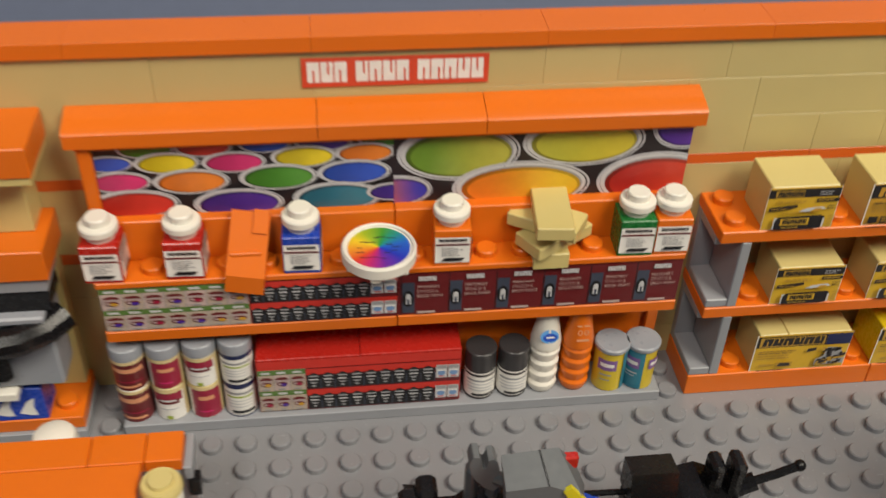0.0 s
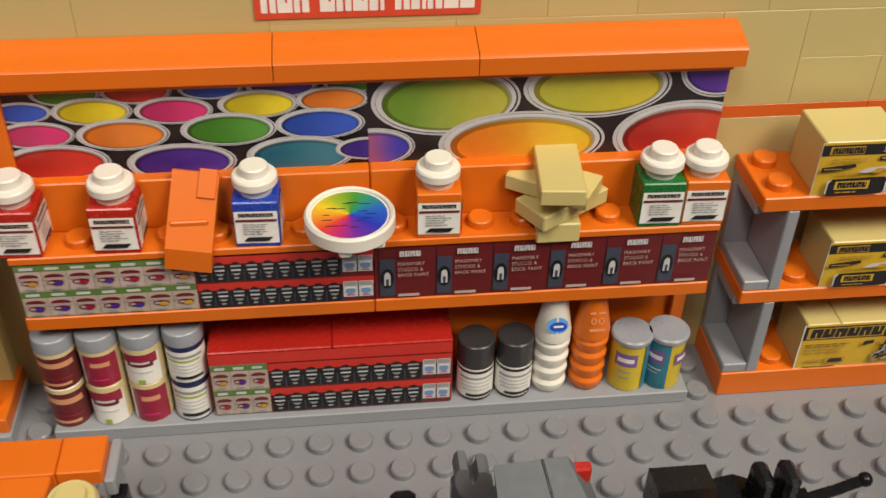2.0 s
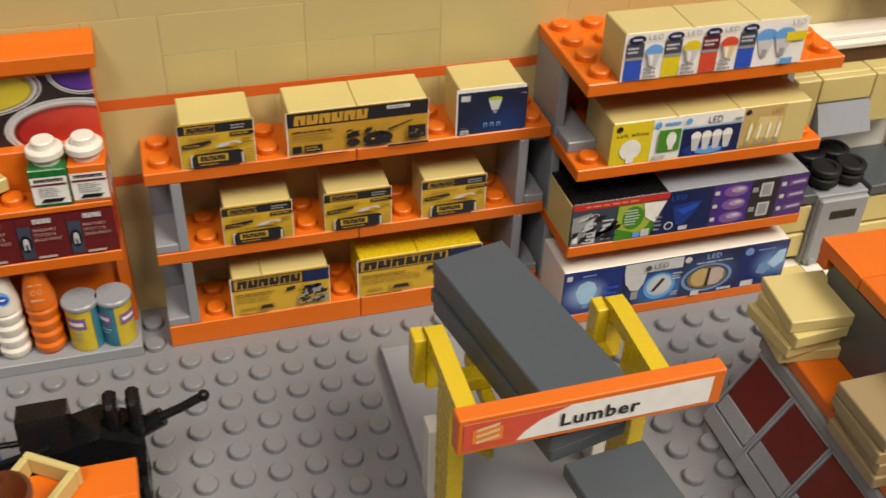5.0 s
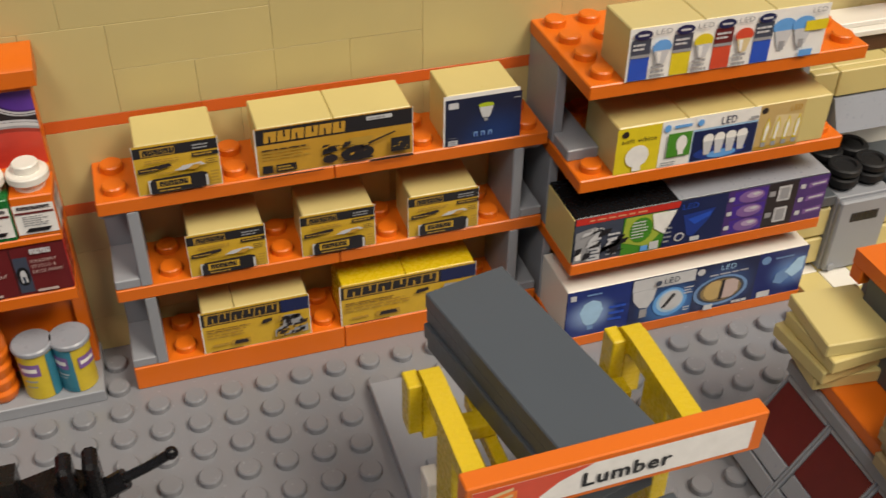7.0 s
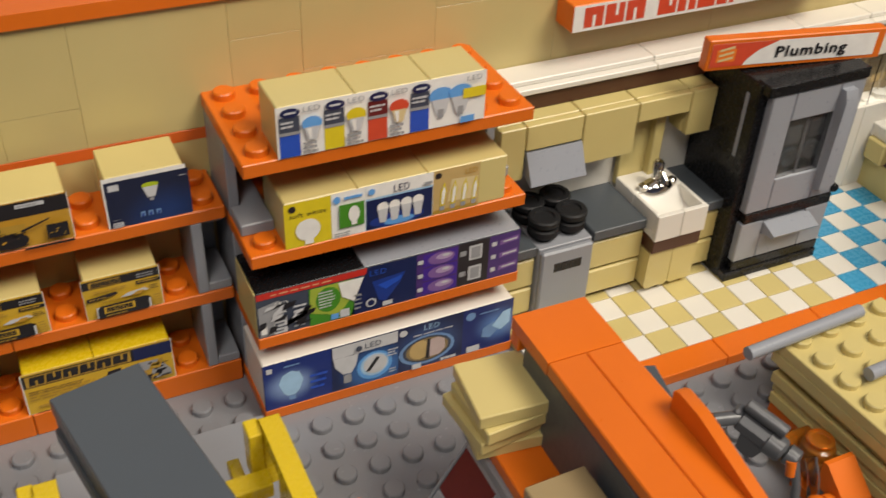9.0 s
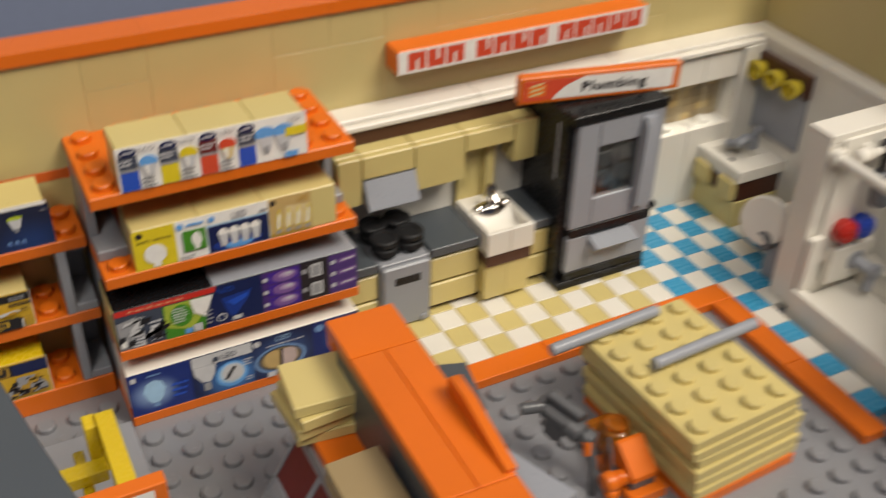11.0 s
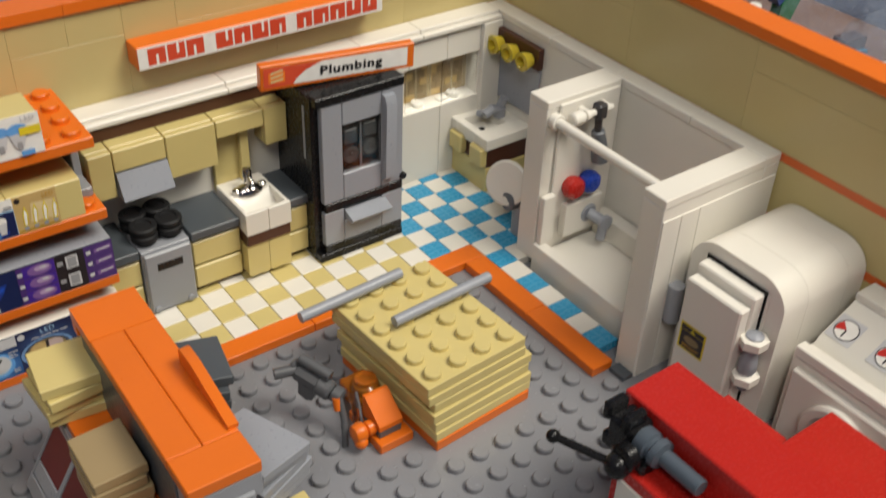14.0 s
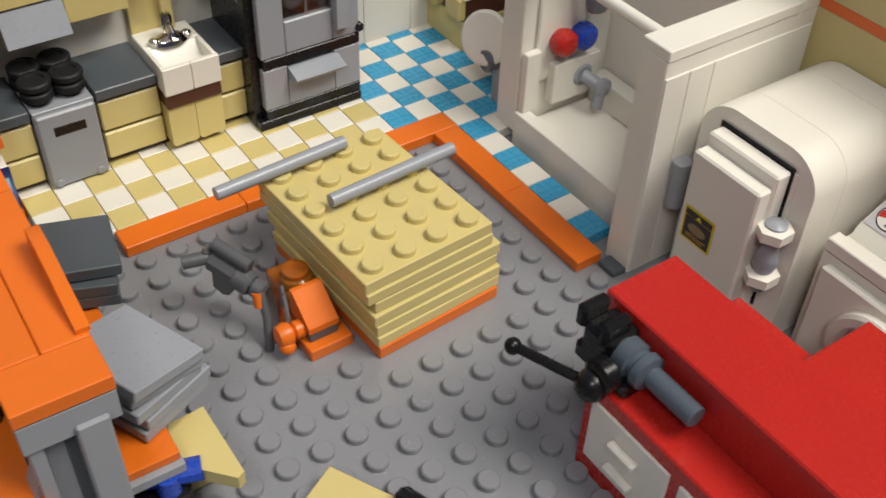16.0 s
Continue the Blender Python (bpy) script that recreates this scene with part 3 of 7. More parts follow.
        p.rect(a + 0.175, 4.42, a + 0.235, 4.62, I_SLATE)
        block_sign(p, a + 0.48, 5.27, a + 0.98, 5.43, (4,), I_LGREY, I_DRED)
        p.text("MASONRY", a + 0.45, 5.02, 0.10, I_BLUSH, 0.62)
        p.text("STUCCO &", a + 0.45, 4.86, 0.10, I_BLUSH, 0.58)
        p.text("BRICK PAINT", a + 0.45, 4.70, 0.10, I_BLUSH, 0.72)
        p.rect(a + 0.45, 4.12, a + 0.95, 4.2, I_BLUSH)
    p.done("carton_print", d, "maroon cartons printed MASONRY STUCCO & BRICK PAINT")


def small_cartons(p, a0, b0, a1, b1, n, rows, rng):
    w, h = (a1 - a0) / n, (b1 - b0) / rows
    k = p.k
    p.rect(a0, b0, a1, b1, I_SAND)
    for i in range(n):
        for j in range(rows):
            a, b = a0 + i * w, b0 + j * h
            p.k = k + 1
            p.rect(a + 0.015, b + 0.02, a + w - 0.015, b + h * 0.76, I_SAND if rng.random() < 0.75 else I_BLUSH)
            p.rect(a, b + h * 0.77, a + w, b + h, I_MOSS)
            p.rect(a + w * 0.2, b + h * 0.83, a + w * 0.75, b + h * 0.93, I_LGREY)
            p.oval(a + w * 0.5, b + h * 0.58, w * 0.4, h * 0.10, I_DRED, 14)
            p.rect(a + w * 0.1, b + h * 0.44, a + w * 0.9, b + h * 0.55, I_ROSE, 0.5)
            p.oval(a + w * 0.5, b + h * 0.36, w * 0.34, h * 0.10, I_DRED, 12, lift=0.5)
            p.oval(a + w * 0.6, b + h * 0.32, w * 0.2, h * 0.08, (I_YEL2, I_PUR, I_PUR, I_MAG)[rng.randrange(4)], 12, lift=0.5)
            p.oval(a + w * 0.34, b + h * 0.36, w * 0.12, h * 0.05, I_ROSE, 10, lift=0.5)
            p.rect(a + w * 0.25, b + h * 0.1, a + w * 0.7, b + h * 0.16, I_GREY)
        p.k = k + 1
        p.rect(a0 + i * w - 0.008, b0, a0 + i * w + 0.008, b1, I_GREY)


def black_cartons(p, a0, b0, a1, b1, n, rows, rng):
    h = (b1 - b0) / rows
    k = p.k
    p.rect(a0, b0, a1, b1, I_DRED)
    end = a1 - 0.75
    w = (end - a0) / n
    for j in range(rows):
        b = b0 + j * h
        p.k = k + 1
        p.rect(a0, b + h * 0.7, a1, b + h * 0.98, I_RED)
        p.rect(a0 + 0.02, b + h * 0.05, end, b + h * 0.66, I_BLACK)
        for i in range(n):
            a = a0 + i * w
            p.k = k + 3
            p.oval(a + w / 2, b + h * 0.45, w * 0.46, h * 0.34, I_BLACK, 14)
            p.rect(a + w * 0.18, b + h * 0.60, a + w * 0.82, b + h * 0.67, I_GREY, 0.5)
            p.rect(a + w * 0.2, b + h * 0.45, a + w * 0.8, b + h * 0.51, I_LGREY, 0.5)
            p.poly([(a + w * 0.22, b + h * 0.36), (a + w * 0.78, b + h * 0.36), (a + w * 0.6, b + h * 0.28), (a + w * 0.4, b + h * 0.28)], I_GREY, 0.5)
            p.oval(a + w * 0.5, b + h * 0.18, w * 0.16, h * 0.04, I_GREY, 10, lift=0.5)
            p.rect(a + w * 0.96, b + h * 0.05, a + w * 1.02, b + h * 0.5, I_SLATE, 0.5)
        for i in range(2):
            a = end + 0.03 + i * 0.36
            p.k = k + 3
            p.rect(a, b + h * 0.18, a + 0.33, b + h * 0.8, I_LGREY)
            p.rect(a + 0.02, b + h * 0.62, a + 0.31, b + h * 0.78, I_GREY, 0.5)
            p.oval(a + 0.165, b + h * 0.42, 0.12, h * 0.13, I_MIST, 12, lift=0.5)
            p.rect(a + 0.08, b + h * 0.24, a + 0.26, b + h * 0.28, I_RED, 0.5)
            p.rect(a + 0.05, b + h * 0.53, a + 0.28, b + h * 0.57, I_WHITE, 0.5)


paint_display()


def thinner_jar(x, y, mat, colour, rz=0.0):
    j = thing("paint_bottle", x, y, 5.75, "%s square paint bottle with white cap and printed label" % colour, "bottle", "bottles on the paint shelf", rz)
    part("body", sh(mat).box(-0.5, -0.5, 0, 0.5, 0.5, 1.2), j)
    cap = [(0.36, 1.2), (0.37, 1.3), (0.47, 1.4), (0.5, 1.44), (0.5, 1.6), (0.47, 1.64), (0.31, 1.65), (0.31, 1.84), (0.28, 1.87)]
    part("cap", sh(WHITE).lathe(cap, n=24), j, "white round cap")
    rng = random.Random(int(x * 7))
    for o, r in (((-0.5, -0.5, 0), (1, 0, 0)), ((0.5, -0.5, 0), (0, 1, 0))):
        p = Print(o, r)
        p.rect(0.03, 0.12, 0.97, 0.98, I_WHITE)
        block_sign(p, 0.12, 0.83, 0.88, 0.93, (10,), I_DARK, I_WHITE)
        p.rect(0.05, 0.72, 0.95, 0.78, I_DRED)
        p.bars(0.2, 0.36, 0.8, 0.68, 5, I_GREY, rng, 0.4)
        p.poly([(0.2, 0.2), (0.74, 0.2), (0.84, 0.31), (0.3, 0.31)], I_BLACK)
        p.done("label", j, "white printed label")
    return j


F1 = -2 + YS + 0.5
for x, m, c in ((0.32, RED, "red"), (2.42, RED, "red"), (5.48, BLUE, "blue"), (9.5, ORANGE, "orange"), (14.6, GREEN, "green"), (15.62, ORANGE, "orange")):
    thinner_jar(x, F1, m, c, -2)

w = thing("colour_wheel", 7.45, F1 - 0.2, 5.75, "white round dish with a printed colour wheel", "dish", rz=0)
tilt = Matrix.Rotation(radians(1.5), 4, "X")
set_down = Matrix.Translation((0.05, -0.42, 0.32)) @ tilt
s = sh(WHITE).lathe([(0.3, -0.3), (0.3, 0.0), (0.72, 0.02), (0.78, 0.08), (0.78, 0.2), (0.95, 0.22), (1.0, 0.27), (1.0, 0.56), (0.95, 0.62), (0.9, 0.59), (0.88, 0.53)], n=40)
for k in range(6):
    a = radians(60 * k + 20)
    s.box(0.78 * math.cos(a) - 0.14, 0.78 * math.sin(a) - 0.14, 0.04, 0.78 * math.cos(a) + 0.14, 0.78 * math.sin(a) + 0.14, 0.25, 0.05)
s.turn(set_down)
part("dish", s, w)
disc = part("colour_disc", sh(wheel_ink("colour_wheel_print")).lathe([(0.05, -0.004), (0.83, -0.004), (0.83, 0.0), (0.02, 0.0)], n=48), w, "printed rainbow colour wheel")
disc.matrix_basis = Matrix.Translation((0.05 * U, -0.42 * U, 0.862 * U)) @ tilt @ Matrix.Rotation(radians(63), 4, "Z")
rng = random.Random(12)
for k in range(14):
    a, r0 = 2 * math.pi * (k + rng.uniform(-0.3, 0.3)) / 14, rng.uniform(0.30, 0.55)
    x, y, h = r0 * math.cos(a), r0 * math.sin(a), rng.uniform(0.07, 0.15)
    part("caption_bar", sh(I_DARK).box(x - h, y - 0.012, 0.545, x + h, y + 0.012, 0.551, 0.001).turn(set_down), w)

lev = thing("sample_rack", 4.0, F1, 5.75, "orange sloped toy paint chip dispenser", "dispenser")
part("block", sh(ORANGE).box(-0.42, -0.4, 0, 0.42, 0.4, 0.7), lev)
swing = Matrix.Rotation(radians(7), 4, "Y") @ Matrix.Rotation(radians(-5), 4, "Z")
part("slope", sh(ORANGE).prism([(-0.72, -0.42), (-0.6, -0.45), (0.42, 1.0), (0.42, 1.5), (0.3, 1.55), (-0.66, 0.22), (-0.72, 0.14)], -0.52, 0.5, "x").turn(swing), lev)
part("tile", sh(ORANGE).prism([(-0.02, 1.08), (0.34, 1.58), (0.30, 1.66), (-0.08, 1.15)], 0.08, 0.46, "x").turn(swing), lev)

stk = thing("tan_tile_stack", 12.22, F1, 5.75, "stack of crossed tan tiles on the jar shelf", "tile stack")
part("tile", sh(LTAN).box(-0.5, -0.62, -0.22, 0.5, 0.5, 0.3), stk)
part("tile", sh(LTAN).box(-1.0, -0.5, 0, 1.0, 0.5, 0.4).turn(Matrix.Translation((0.15, 0.02, 0.32)) @ Matrix.Rotation(radians(32), 4, "Z")), stk)
part("tile", sh(LTAN).box(-1.0, -0.5, 0, 1.0, 0.5, 0.4).turn(Matrix.Translation((-0.05, 0.15, 0.74)) @ Matrix.Rotation(radians(-32), 4, "Z")), stk)
part("tile", sh(LTAN).box(-0.5, -1.0, 0, 0.5, 1.0, 0.4).turn(Matrix.Translation((-0.02, -0.12, 1.16)) @ Matrix.Rotation(radians(-5), 4, "Z")), stk)


def can(x, z, kind, label, h=1.25, name="paint_can"):
    """A round tin: body of height h, printed bands given in angles and fractions of h, and a lid."""
    c = thing(name, x, -2 + YS + 0.45, z, label, "can", "cans on the paint plinth", kind[3] if len(kind) > 3 else 0)
    body, band, lid = kind[:3]
    part("body", sh(body).lathe([(0.44, 0), (0.47, 0.03), (0.47, h - 0.03), (0.44, h)], n=48), c)
    if lid:
        part("lid", sh(lid).lathe([(0.45, h - 0.02), (0.49, h), (0.49, h + 0.3), (0.475, h + 0.36), (0.45, h + 0.38)], n=32), c, "grey lid")
    s = Shape()
    for q, (a0, a1, b0, b1, m) in enumerate(band):
        s.use(m)
        k = max(3, int((a1 - a0) / 7))
        r = 0.474 + 0.005 * q
        vs = []
        for i in range(k + 1):
            a = radians(-90 + a0 + (a1 - a0) * i / k)
            vs += [(r * math.cos(a), r * math.sin(a), b0 * h), (r * math.cos(a), r * math.sin(a), b1 * h)]
        s.add(vs, [(2 * i, 2 * i + 2, 2 * i + 3, 2 * i + 1) for i in range(k)])
    part("label", s, c, "printed label band")
    return c


B_BROWN = [(-170, 170, 0.02, 0.9, I_DRED), (-60, 60, 0.62, 0.76, I_SKIN), (-50, 40, 0.12, 0.19, I_SKIN), (-50, 50, 0.3, 0.34, I_MAG), (-170, 170, 0.9, 1.0, I_CREAM)]
B_CRIM = [(-170, 170, 0.02, 0.9, I_WHITE), (-48, 62, 0.03, 0.9, I_MAG), (62, 170, 0.03, 0.9, I_CREAM), (-20, 35, 0.58, 0.70, I_SKIN), (-20, 25, 0.2, 0.25, I_PINK), (-170, 170, 0.9, 1.0, I_CREAM)]
B_CREAM = [(-170, 170, 0.02, 0.98, I_WHITE), (58, 175, 0.02, 0.98, I_CREAM), (-60, 50, 0.6, 0.86, I_MAG), (-42, 35, 0.52, 0.66, I_DRED), (-30, 25, 0.6, 0.66, I_LGREY), (-38, 30, 0.36, 0.39, I_LGREY), (-14, 4, 0.06, 0.17, I_OLIVE), (-170, 170, 0.88, 1.0, I_CREAM)]
B_WHITE = [(-170, 170, 0.02, 0.98, I_WHITE), (-170, 170, 0.86, 1.0, I_NAVY), (-55, 58, 0.68, 0.75, I_GREY), (-48, 50, 0.58, 0.63, I_OLIVE), (-45, 50, 0.47, 0.50, I_LGREY), (-45, 42, 0.38, 0.41, I_LGREY), (-45, 45, 0.29, 0.32, I_LGREY), (-30, 52, 0.11, 0.19, I_BLACK), (-170, 170, 0.0, 0.03, I_NAVY)]
for i, (top, bot) in enumerate(((B_BROWN, B_BROWN), (B_CRIM, B_CREAM), (B_CREAM, B_CRIM), (B_WHITE, B_WHITE))):
    lab = ("maroon labelled paint can on the grey plinth", "crimson and white paint can", "cream and white paint can", "white paint can with navy rim")[i]
    can(0.34 + i * 1.01, 0.4, (LTAN if i in (1, 2) else WHITE, bot, None), lab + ", lower of two", 1.3)
    can(0.34 + i * 1.01, 1.71, (LTAN if i in (1, 2) else WHITE, top, SILVER), lab + ", stacked on another", 1.15)
for x in (10.55, 11.55):
    can(x, 0.4, (CAPGREY, [(-170, 170, 0.06, 0.60, I_WHITE), (-170, 170, 0.52, 0.57, I_DARK), (-60, 60, 0.41, 0.45, I_GREY), (-60, 50, 0.34, 0.37, I_LGREY), (-55, 40, 0.27, 0.30, I_LGREY), (-50, 40, 0.21, 0.24, I_LGREY), (-35, 50, 0.10, 0.15, I_BLACK)], None),
        "dark grey toy spray can with white label", 1.85, "spray_can")

rb = thing("carton_stack", 3.92, -2 + YS + 0.05, 0.4, "long red carton block printed with small paint packs", "carton")
part("block", sh(RED).box(0, 0, 0, 3, 1.2, 2.15), rb)
part("block", sh(RED).box(3.01, 0, 0, 5.98, 1.2, 2.15), rb)
p = Print((0, 0, 0))
rng = random.Random(8)
small_cartons(p, 0.03, 0.05, 1.4, 1.75, 3, 2, rng)
black_cartons(p, 1.42, 0.05, 5.95, 1.75, 9, 2, rng)
p.k = 1
p.rect(0.02, 1.76, 5.96, 2.1, I_RED)
p.done("carton_print", rb, "printed rows of cartons")


def ribbed_bottle(x, mat, colour):
    b = thing("ribbed_bottle", x, -2 + YS + 0.5, 0.4, "%s ribbed toy cleaner bottle" % colour, "bottle")
    prof = [(0.36, 0)]
    for k in range(4):
        z = k * 0.44
        prof += [(0.40, z + 0.04), (0.46, z + 0.22), (0.46, z + 0.32), (0.39, z + 0.42)]
    part("body", sh(mat).lathe(prof + [(0.34, 1.78)], n=24), b)
    part("neck", sh(mat).lathe([(0.46, 1.78), (0.46, 2.0), (0.30, 2.9), (0.27, 3.15)], n=24), b)
    p = Print((-0.3, -0.44, 2.0), (1, 0, 0), (0, 0.18, 0.98))
    if colour == "white":
        p.oval(0.3, 0.35, 0.28, 0.24, I_SKY, 14)
        p.oval(0.32, 0.32, 0.22, 0.14, I_BLUE, 14)
        p.rect(0.2, 0.3, 0.45, 0.36, I_WHITE)
    else:
        p.rect(0.12, 0.62, 0.5, 0.68, I_SKIN)
        p.text("00", 0.14, 0.32, 0.2, I_SKIN, 0.34)
        p.rect(0.12, 0.12, 0.5, 0.2, I_SKIN)
    p.done("label", b)


ribbed_bottle(12.5, WHITE, "white")
ribbed_bottle(13.5, ORANGE, "orange")
for x, q in ((14.58, 0), (15.53, 1)):
    bands = [(-170, 170, 0.02, 0.97, I_WIPE)]
    bands += [(-62, 10, 0.55, 0.82, I_LPUR), (-52, 0, 0.64, 0.73, I_WHITE), (-48, -6, 0.42, 0.46, I_GREY), (-44, -10, 0.30, 0.33, I_GREY), (34, 95, 0.02, 0.97, I_AQUA)] if q == 0 else [(-100, -2, 0.02, 0.97, I_AQUA), (-84, -18, 0.55, 0.82, I_LPUR), (-78, -24, 0.64, 0.73, I_WHITE), (-74, -22, 0.42, 0.45, I_LGREY), (-74, -30, 0.35, 0.37, I_LGREY), (-84, -10, 0.05, 0.13, I_TEAL), (14, 74, 0.55, 0.8, I_LPUR), (20, 66, 0.64, 0.72, I_WHITE)]
    c = can(x, 0.4, (WHITE, bands, None), "yellow and teal wipes canister with grey lid", 1.58, "wipes_canister")
    c.scale = (1.03, 1.03, 1.0)
    part("lid", sh(SILVER).lathe([(0.49, 1.56), (0.53, 1.6), (0.53, 1.7), (0.49, 1.74)], n=32), c, "grey lid")


# ---------------------------------------------------------------- tool shelf and lamp shelf
def bracket(parent, x, y0, y1, z0, z1, out=-1, mat=GREY):
    """A grey panel bracket: an upright on the inner side with flanges that reach outwards."""
    t = 0.3
    inner = (x + 0.95 - t, x + 0.95) if out < 0 else (x, x + t)
    o0, o1 = (x, inner[0] - 0.002) if out < 0 else (inner[1] + 0.002, x + 0.95)
    s = sh(mat).box(inner[0], y0 + 0.02, z0 + 0.003, inner[1], y1 - 0.02, z1 - 0.003)
    s.box(o0, y0 + 0.03, z0 + 0.004, o1, y1 - 0.302, z0 + t)
    s.box(o0, y0 + 0.35, z1 - t, o1, y1 - 0.302, z1 - 0.004)
    s.box(o0, y1 - 0.3, z0 + 0.004, o1, y1 - 0.03, z1 - 0.004)
    part("bracket", s, parent, "grey plastic bracket")


def tool_shelf():
    f, y1 = -2 + YS, YS - 0.02
    t = thing("tool_shelf", 17, 0, 0, "three-tier orange toy shelf with grey brackets holding tool boxes", "shelf")
    for z0, z1 in ((0, 0.8), (3.2, 3.6), (6.0, 6.4)):
        for a, b in ((0, 6), (6, 12)):
            s = sh(ORANGE).box(a + 0.01, f, z0, b - 0.01, y1, z1)
            s.studs(a, f, 6, 2, z1)
            part("shelf_board", s, t)
    for z0, z1 in ((0.8, 3.2), (3.6, 6.0)):
        for x in (0.0, 11.0):
            bracket(t, x + 0.02, f, y1, z0, z1, -1 if x < 5 else 1)


tool_shelf()
def goods(name, x, y, z, w, d, h, mat, label, prints, group="boxes on the shelves", split=None, side=None):
    """A toy carton: body of one or two bricks and a printed front."""
    b = thing(name, x, y, z, label, "box", group)
    cuts = [0] + (split or []) + [w]
    for a, c in zip(cuts, cuts[1:]):
        part("body", sh(mat).box(a + 0.006, 0, 0, c - 0.006, d, h), b)
    p = Print((0, 0, 0))
    if name == "tool_box":
        p.rect(-0.075, 0.0, w + 0.04, h, I_WHITE)
    prints(p, w, h, random.Random(int(x * 13 + z * 7)))
    p.done("label", b, "printed sticker")
    return b


def fine(p, a0, b0, a1, b1, mat, rng, n=10, lean=0.3):
    """Small uneven flecks of a printed product picture."""
    p.k += 1
    for _ in range(n):
        a, b = rng.uniform(a0, a1), rng.uniform(b0, b1)
        w, t = rng.uniform(0.06, 0.2) * (a1 - a0), rng.uniform(0.05, 0.16) * (b1 - b0)
        p.poly([(a - w, b - t), (a + w * 0.7, b - t * 0.6 + w * lean), (a + w, b + t), (a - w * 0.5, b + t * 0.8)], mat, 0)


def drill_print(p, w, h, rng):
    p.rect(-0.06, 0.02, w + 0.02, h, I_YEL)
    p.rect(-0.06, h * 0.76, w + 0.02, h * 0.96, I_INK)
    p.rect(0.12, h * 0.78, w * 0.48, h * 0.93, I_GOLD)
    block_sign(p, 0.16, h * 0.80, w * 0.47, h * 0.91, (6,), I_INK, I_GOLD, 0.02)
    p.bars(w * 0.7, h * 0.80, w * 0.94, h * 0.92, 2, I_GREY, rng, 0.5)
    p.rect(w * 0.68, h * 0.66, w + 0.02, h * 0.74, I_INK)
    p.bars(w * 0.7, h * 0.68, w * 0.98, h * 0.73, 1, I_GOLD, rng, 0.6)
    p.bars(w * 0.1, h * 0.64, w * 0.56, h * 0.73, 2, I_GOLD, rng, 0.5)
    p.poly([(0.0, h * 0.48), (w * 0.2, h * 0.50), (w * 0.42, h * 0.56), (w * 0.4, h * 0.62), (0.0, h * 0.57)], I_DARK)
    p.bars(0.06, h * 0.51, w * 0.34, h * 0.56, 1, I_GOLD, rng, 0.4)
    p.bars(w * 0.2, h * 0.41, w * 0.5, h * 0.46, 1, I_GOLD, rng, 0.5)
    p.poly([(w * 0.44, h * 0.46), (w * 0.55, h * 0.54), (w * 0.78, h * 0.57), (w * 0.84, h * 0.5), (w * 0.7, h * 0.5), (w * 0.56, h * 0.45)], I_LGREY)
    p.poly([(w * 0.6, h * 0.45), (w * 0.68, h * 0.53), (w * 0.78, h * 0.53), (w * 0.72, h * 0.44)], I_YEL2)
    p.bars(w * 0.84, h * 0.50, w * 0.99, h * 0.62, 3, I_DARK, rng, 0.4)
    p.rect(w * 0.1, h * 0.07, w * 0.15, h * 0.34, I_LGREY)
    p.poly([(w * 0.12, h * 0.06), (w * 0.8, h * 0.06), (w * 0.84, h * 0.12), (w * 0.84, h * 0.34), (w * 0.78, h * 0.38), (w * 0.16, h * 0.36), (w * 0.12, h * 0.28)], I_INK)
    p.rect(w * 0.2, h * 0.16, w * 0.62, h * 0.32, I_YEL)
    block_sign(p, w * 0.23, h * 0.19, w * 0.59, h * 0.30, (6,), I_INK, I_YEL)
    p.bars(w * 0.22, h * 0.09, w * 0.6, h * 0.14, 1, I_GOLD, rng, 0.5)
    p.rect(w * 0.81, h * 0.1, w * 0.84, h * 0.32, I_LGREY)
    p.bars(w * 0.88, h * 0.08, w * 0.99, h * 0.4, 5, I_GOLD, rng, 0.5, 2)


